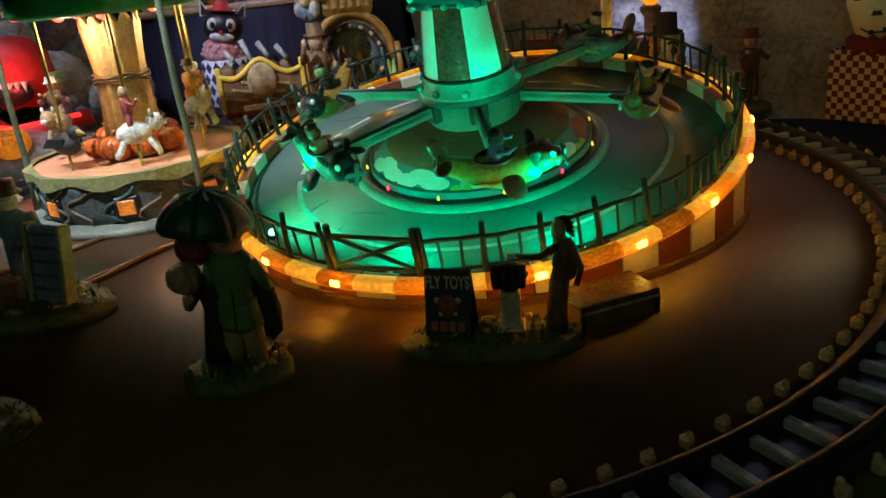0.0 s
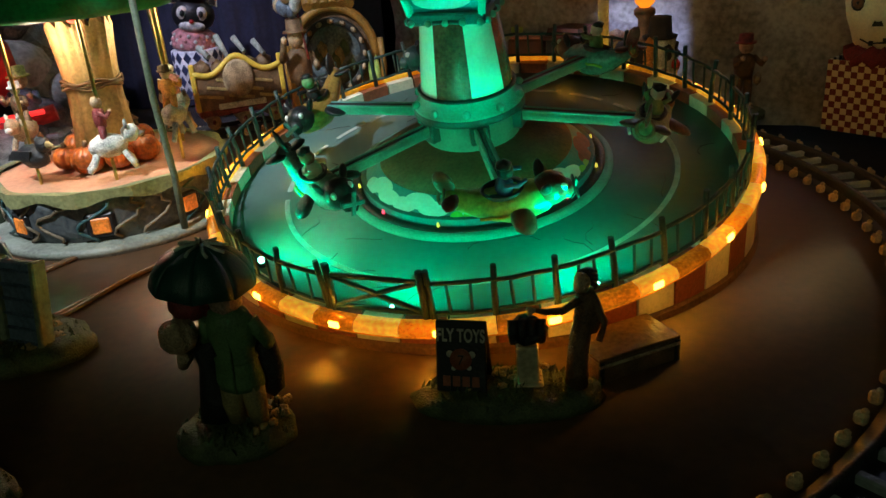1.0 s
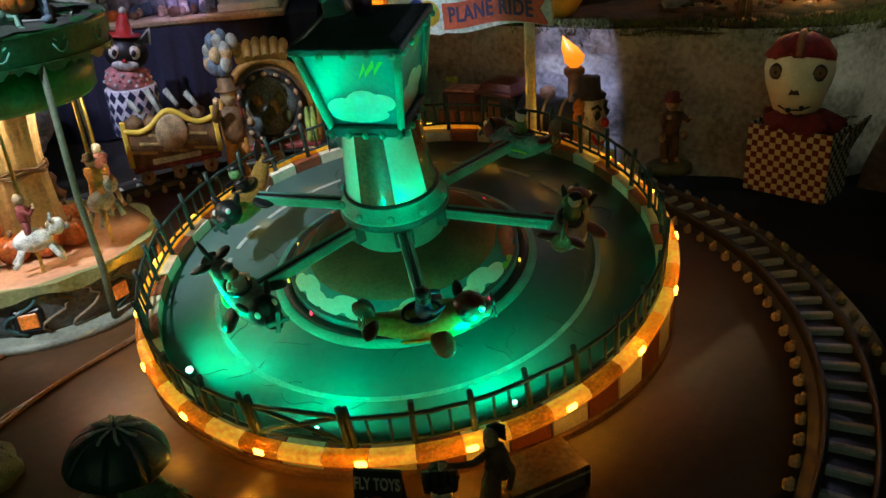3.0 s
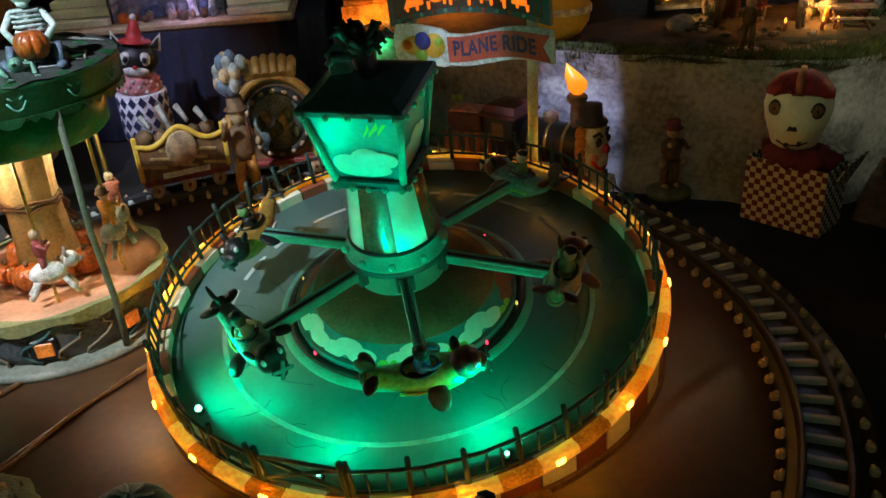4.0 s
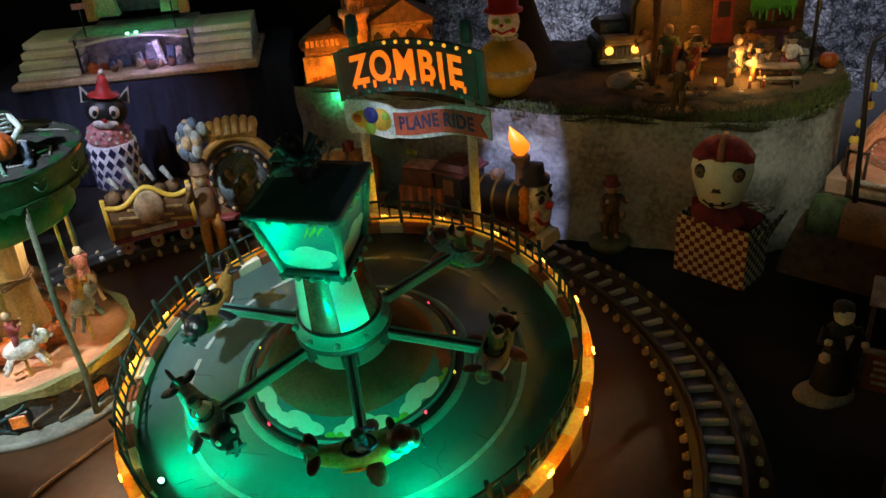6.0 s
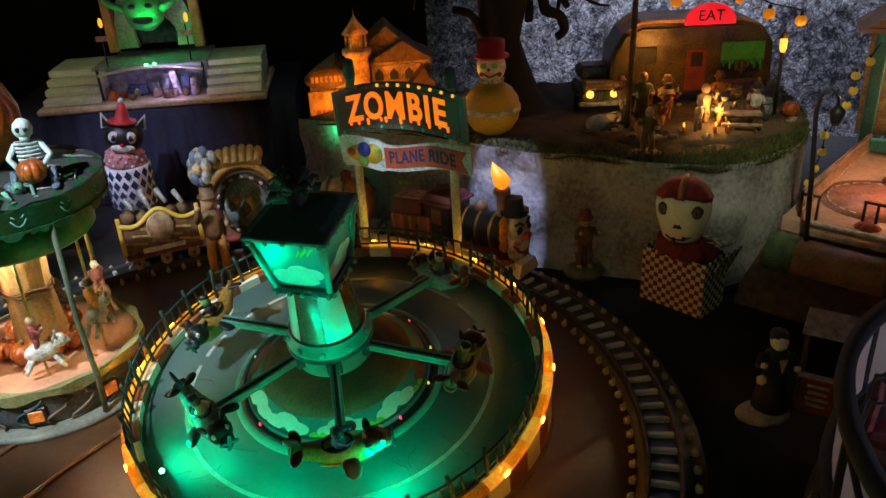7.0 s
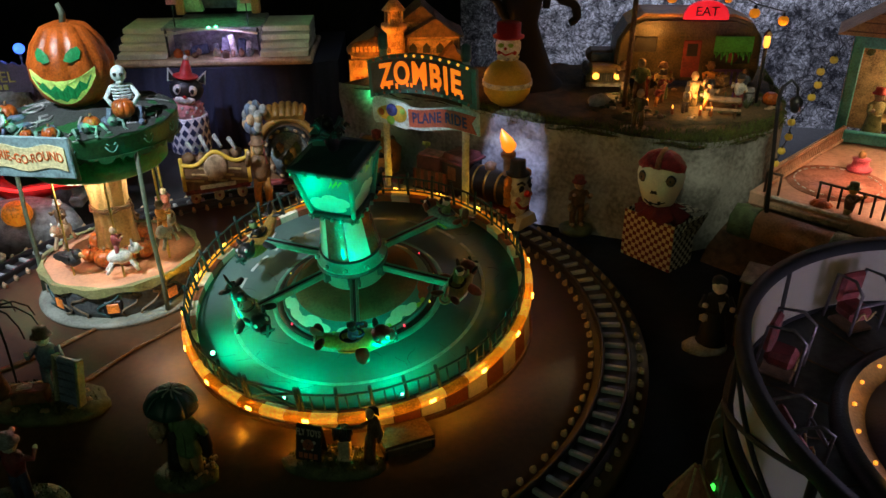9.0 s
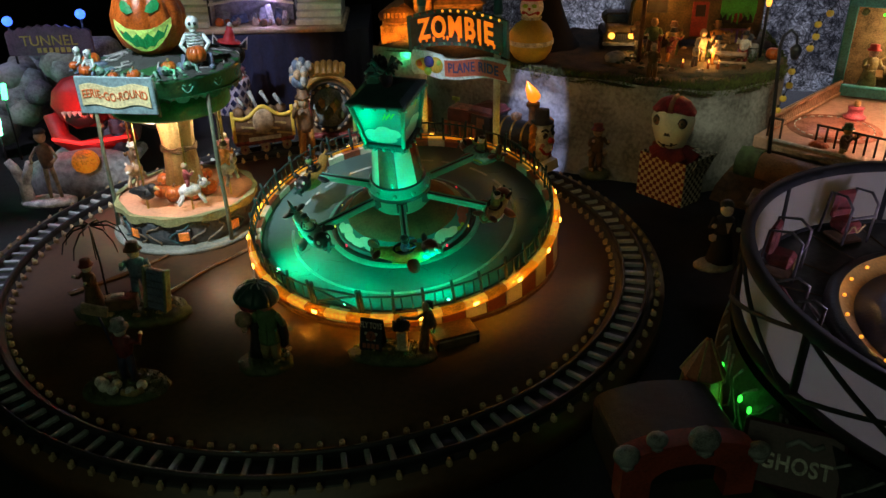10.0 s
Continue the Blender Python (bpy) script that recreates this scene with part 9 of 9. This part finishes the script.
# ---- left: tunnel ride, white figure ----
tun = thing("tunnel_ride", T(-0.375, 0.335, 0), "grey boulder tunnel ride with a purple sign and coloured lamps", "fairground ride")
rnd = random.Random(77)
for k in range(42):
    bm = B()
    a = rnd.uniform(0, math.pi)
    r = rnd.uniform(0.05, 0.085)
    s = rnd.uniform(0.012, 0.022)
    ball(bm, (s * 1.3, s, s), T(r * math.cos(a) * 1.05, rnd.uniform(-0.03, 0.04), 0.006 + r * math.sin(a) * 1.05) @ RZ(rnd.uniform(0, 90)), 0, 2)
    rough_up(bm, 0.004, 60, k)
    part("boulder", bm, (PT["grey"], STONE, mat("rock_violet", (0.17, 0.15, 0.18), 0.8, grain=0.6, scale=50, bump=0.8))[k % 3] if k < 3 else (PT["grey"], STONE, bpy.data.materials["rock_violet"])[k % 3], tun)
bm = B()
top = [(-0.045 + 0.09 * i / 18, 0.122 + 0.006 * math.sin(math.pi * i / 18) + 0.0025 * (i % 2)) for i in range(19)]
prism(bm, top + [(0.045, 0.098), (-0.045, 0.098)], 0.004, T(0, -0.04, 0))
ts = part("name_board", bm, mat("tunnel_purple", (0.1, 0.06, 0.11), 0.6), tun)
lettering("TUNNEL", 0.0155, T(0, -0.0405, 0.1085) @ Matrix.Rotation(radians(90), 4, "X"), mat("tunnel_letters", (0.45, 0.32, 0.1), 0.6), ts, depth=0.0004)
for i in range(6):
    bm = B()
    box(bm, (0.004, 0.001, 0.005), T(-0.012 + 0.0062 * i, -0.0405, 0.1035))
    part("letter_bar", bm, bpy.data.materials["tunnel_letters"], ts)
for x, y, z in ((0.03, -0.017, 0.136), (-0.055, -0.005, 0.128)):
    bm = B()
    ball(bm, 0.0055, T(x, y, z), 0, 2)
    bl_ = part("blue_globe", bm, glow("globe_blue", (0.05, 0.15, 1.0), 3.0), tun, "glowing blue globe lamp")
    bm = B()
    tube(bm, [(x, y, 0.06), (x, y, z - 0.005)], 0.0014, 6)
    part("globe_post", bm, BLACK, bl_)
    lamp("blue_lamp", "POINT", T(-0.385 + x, 0.335 + y - 0.012, z), 0.012, (0.1, 0.2, 1.0), 0.005)
heart = thing("red_mouth", T(-0.332, 0.236, 0), "big glossy red open mouth prop lit from below", "ride prop")
bm = B()
lathe(bm, [(0.0001, 0.036), (0.014, 0.037), (0.026, 0.046), (0.031, 0.060), (0.028, 0.076), (0.017, 0.087), (0.0001, 0.09)], 28, I4, 0, sy=0.55)
rough_up(bm, 0.004, 55)
part("upper_lip", bm, RED, heart)
bm = B()
tube(bm, [(-0.032, 0.002, 0.05), (-0.026, -0.006, 0.026), (-0.006, -0.012, 0.016), (0.025, -0.008, 0.022), (0.05, 0, 0.026)], 0.0105, 12, 0, 0.006)
part("lower_lip", bm, RED, heart)
bm = B()
ball(bm, (0.017, 0.006, 0.010), T(0.002, -0.0155, 0.050), 0, 2)
part("gullet", bm, BLACK, heart)
for k in range(6):
    bm = B()
    lathe(bm, [(0.0026, 0), (0.0001, -0.008)], 7, T(-0.012 + 0.0055 * k, -0.0195, 0.0585))
    part("fang", bm, BONE, heart)
bm = B()
box(bm, (0.09, 0.03, 0.012), T(0.008, 0.005, 0.006), 0, 0.003)
rough_up(bm, 0.002, 60)
part("foot", bm, PT["grey"], heart)
bm = B()
tube(bm, [(-0.03, -0.02, 0.03), (0.0, -0.024, 0.026), (0.05, -0.02, 0.031)], 0.0018, 7)
part("neon_tube", bm, glow("neon_red", (1.0, 0.03, 0.03), 1.3), heart)
lamp("mouth_lamp", "POINT", T(-0.325, 0.195, 0.06), 0.07, (1.0, 0.05, 0.04), 0.003)
figurine("toy_mourner", T(-0.300, 0.232, 0), "green-capped toy figure beside the red mouth", "figurine", [PT["green"], PT["slate"], PT["tan"], PT["lime"]], lambda bm: toy_body(bm, (0, 0, 0), 0.06, 0, 0, 1, 2, 3, (0.5, 0.5), coat=True))
bm = B()
pumpkin(bm, (0, 0, 0.012), 0.013)
tagged(link("lit_pumpkin", bm, mat("pumpkin_lit", (0.8, 0.22, 0.015), 0.5, grain=0.6, scale=60, emit=0.45), None, T(-0.312, 0.165, 0.012)), "orange pumpkin glowing from within on a rock", "pumpkin")
bm = B()
ball(bm, (0.06, 0.03, 0.028), T(-0.325, 0.185, 0), 0, 3)
rough_up(bm, 0.006, 35)
tagged(link("grey_rock", bm, PT["grey"]), "low grey boulder in front of the red mouth", "rock")
for x, y, z in ((-0.41, 0.24, 0.075), (-0.405, 0.2, 0.05)):
    e = thing("green_lamp_rod", T(x, y, 0), "short glowing green rod lamp on a thin stand", "lamp", "green rods")
    bm = B()
    tube(bm, [(0, 0, 0), (0, 0, z - 0.008)], 0.001, 5)
    part("stand", bm, BLACK, e)
    bm = B()
    tube(bm, [(0, 0, z - 0.008), (0.002, 0, z + 0.008)], 0.0028, 7)
    part("rod", bm, LED_GREEN if z < 0.06 else glow("rod_green", (0.1, 1.0, 0.35), 6), e)
    lamp("rod_lamp", "POINT", T(x + 0.008, y - 0.01, z), 0.01, (0.1, 1.0, 0.4), 0.003)


def standing(bm):
    mound(bm, 0.026, 0.012, 0.005, 0, 5.0)
    for s in (-1, 1):
        tube(bm, [(0.008 + 0.005 * s, 0, 0.004), (0.007 + 0.004 * s, 0.001, 0.02), (0.007 + 0.0025 * s, 0, 0.038)], 0.0016, 7, 1, 0.0024)
        tube(bm, [(0.007 + 0.006 * s, 0, 0.056), (0.007 + 0.012 * s, -0.004, 0.047), (0.007 + 0.009 * s, -0.010, 0.044)], 0.0014, 6, 1)
    lathe(bm, [(0.0045, 0.036), (0.0062, 0.042), (0.0072, 0.054), (0.0035, 0.059), (0.0001, 0.06)], 12, T(0.007, 0, 0), 2)
    ball(bm, (0.0052, 0.0052, 0.006), T(0.007, -0.001, 0.066), 1, 2)
    ball(bm, (0.0055, 0.0055, 0.0035), T(0.007, 0, 0.0705), 3, 2)
    tube(bm, [(-0.018, 0, 0.002), (-0.0185, 0, 0.02), (-0.024, 0, 0.036), (-0.029, 0.001, 0.043)], 0.0062, 9, 0, 0.0035)
    tube(bm, [(-0.0185, 0, 0.02), (-0.012, 0, 0.033), (-0.009, 0, 0.042)], 0.0052, 9, 0, 0.003)


figurine("toy_skeleton_walker", T(-0.336, 0.122, 0), "brown skeleton-like toy figure by a white stump on a white foot", "figurine", [PT["white"], PT["tan"], PT["brown"], PT["black"]], standing)

# ---- unseen room lights that fall on the display, with added fills ----
# broad fill added behind the viewer for the front figures and board
lamp("room_lamp", "AREA", look((-0.35, -1.25, 0.62), (-0.05, 0.0, 0.03)), 0.66, (0.78, 1.0, 0.6), 0.6)
lamp("wall_spot", "SPOT", look((0.02, 0.0, 0.75), (0.135, 0.192, 0.056)), 66, (0.52, 0.54, 1.0), 0.005, 5.4, 0.2)
lamp("sign_spot", "SPOT", look((-0.35, -0.28, 0.45), (0.053, 0.118, 0.117)), 12, (0.78, 0.82, 1.0), 0.006, 5.4, 0.5)
# neutral fill added to lift the middle of the stone wall
lamp("wall_wash_spot", "SPOT", look((0.0, -0.15, 0.9), (0.215, 0.14, 0.045)), 0.8, (0.9, 1.0, 0.9), 0.02, 17, 0.9)
lamp("cat_spot", "SPOT", look((-0.42, -0.05, 0.7), (-0.205, 0.395, 0.05)), 19, (0.66, 0.64, 1.0), 0.008, 14, 0.8)
lamp("track_spot", "SPOT", look((-0.62, 0.10, 0.62), (-0.34, 0.02, 0.0)), 15, (0.72, 0.7, 1.0), 0.02, 22, 0.8)
lamp("backdrop_spot", "SPOT", look((0.38, 0.335, 0.72), (0.45, 0.58, 0.19)), 64, (0.74, 0.76, 1.0), 0.03, 58, 0.85)
# warm fill added from behind the viewer for the wall's right end and checked box
lamp("wall_warm_spot", "SPOT", look((0.05, -0.5, 0.7), (0.335, 0.14, 0.085)), 14, (1.0, 0.95, 0.7), 0.015, 11, 0.85)
lamp("carousel_spot", "SPOT", look((-0.45, -0.4, 0.8), (-0.20, 0.05, 0.145)), 62, (0.85, 0.9, 1.0), 0.012, 19, 0.6)
lamp("tunnel_spot", "SPOT", look((-0.7, -0.1, 0.6), (-0.37, 0.28, 0.06)), 12, (0.75, 0.72, 1.0), 0.02, 26, 0.8)
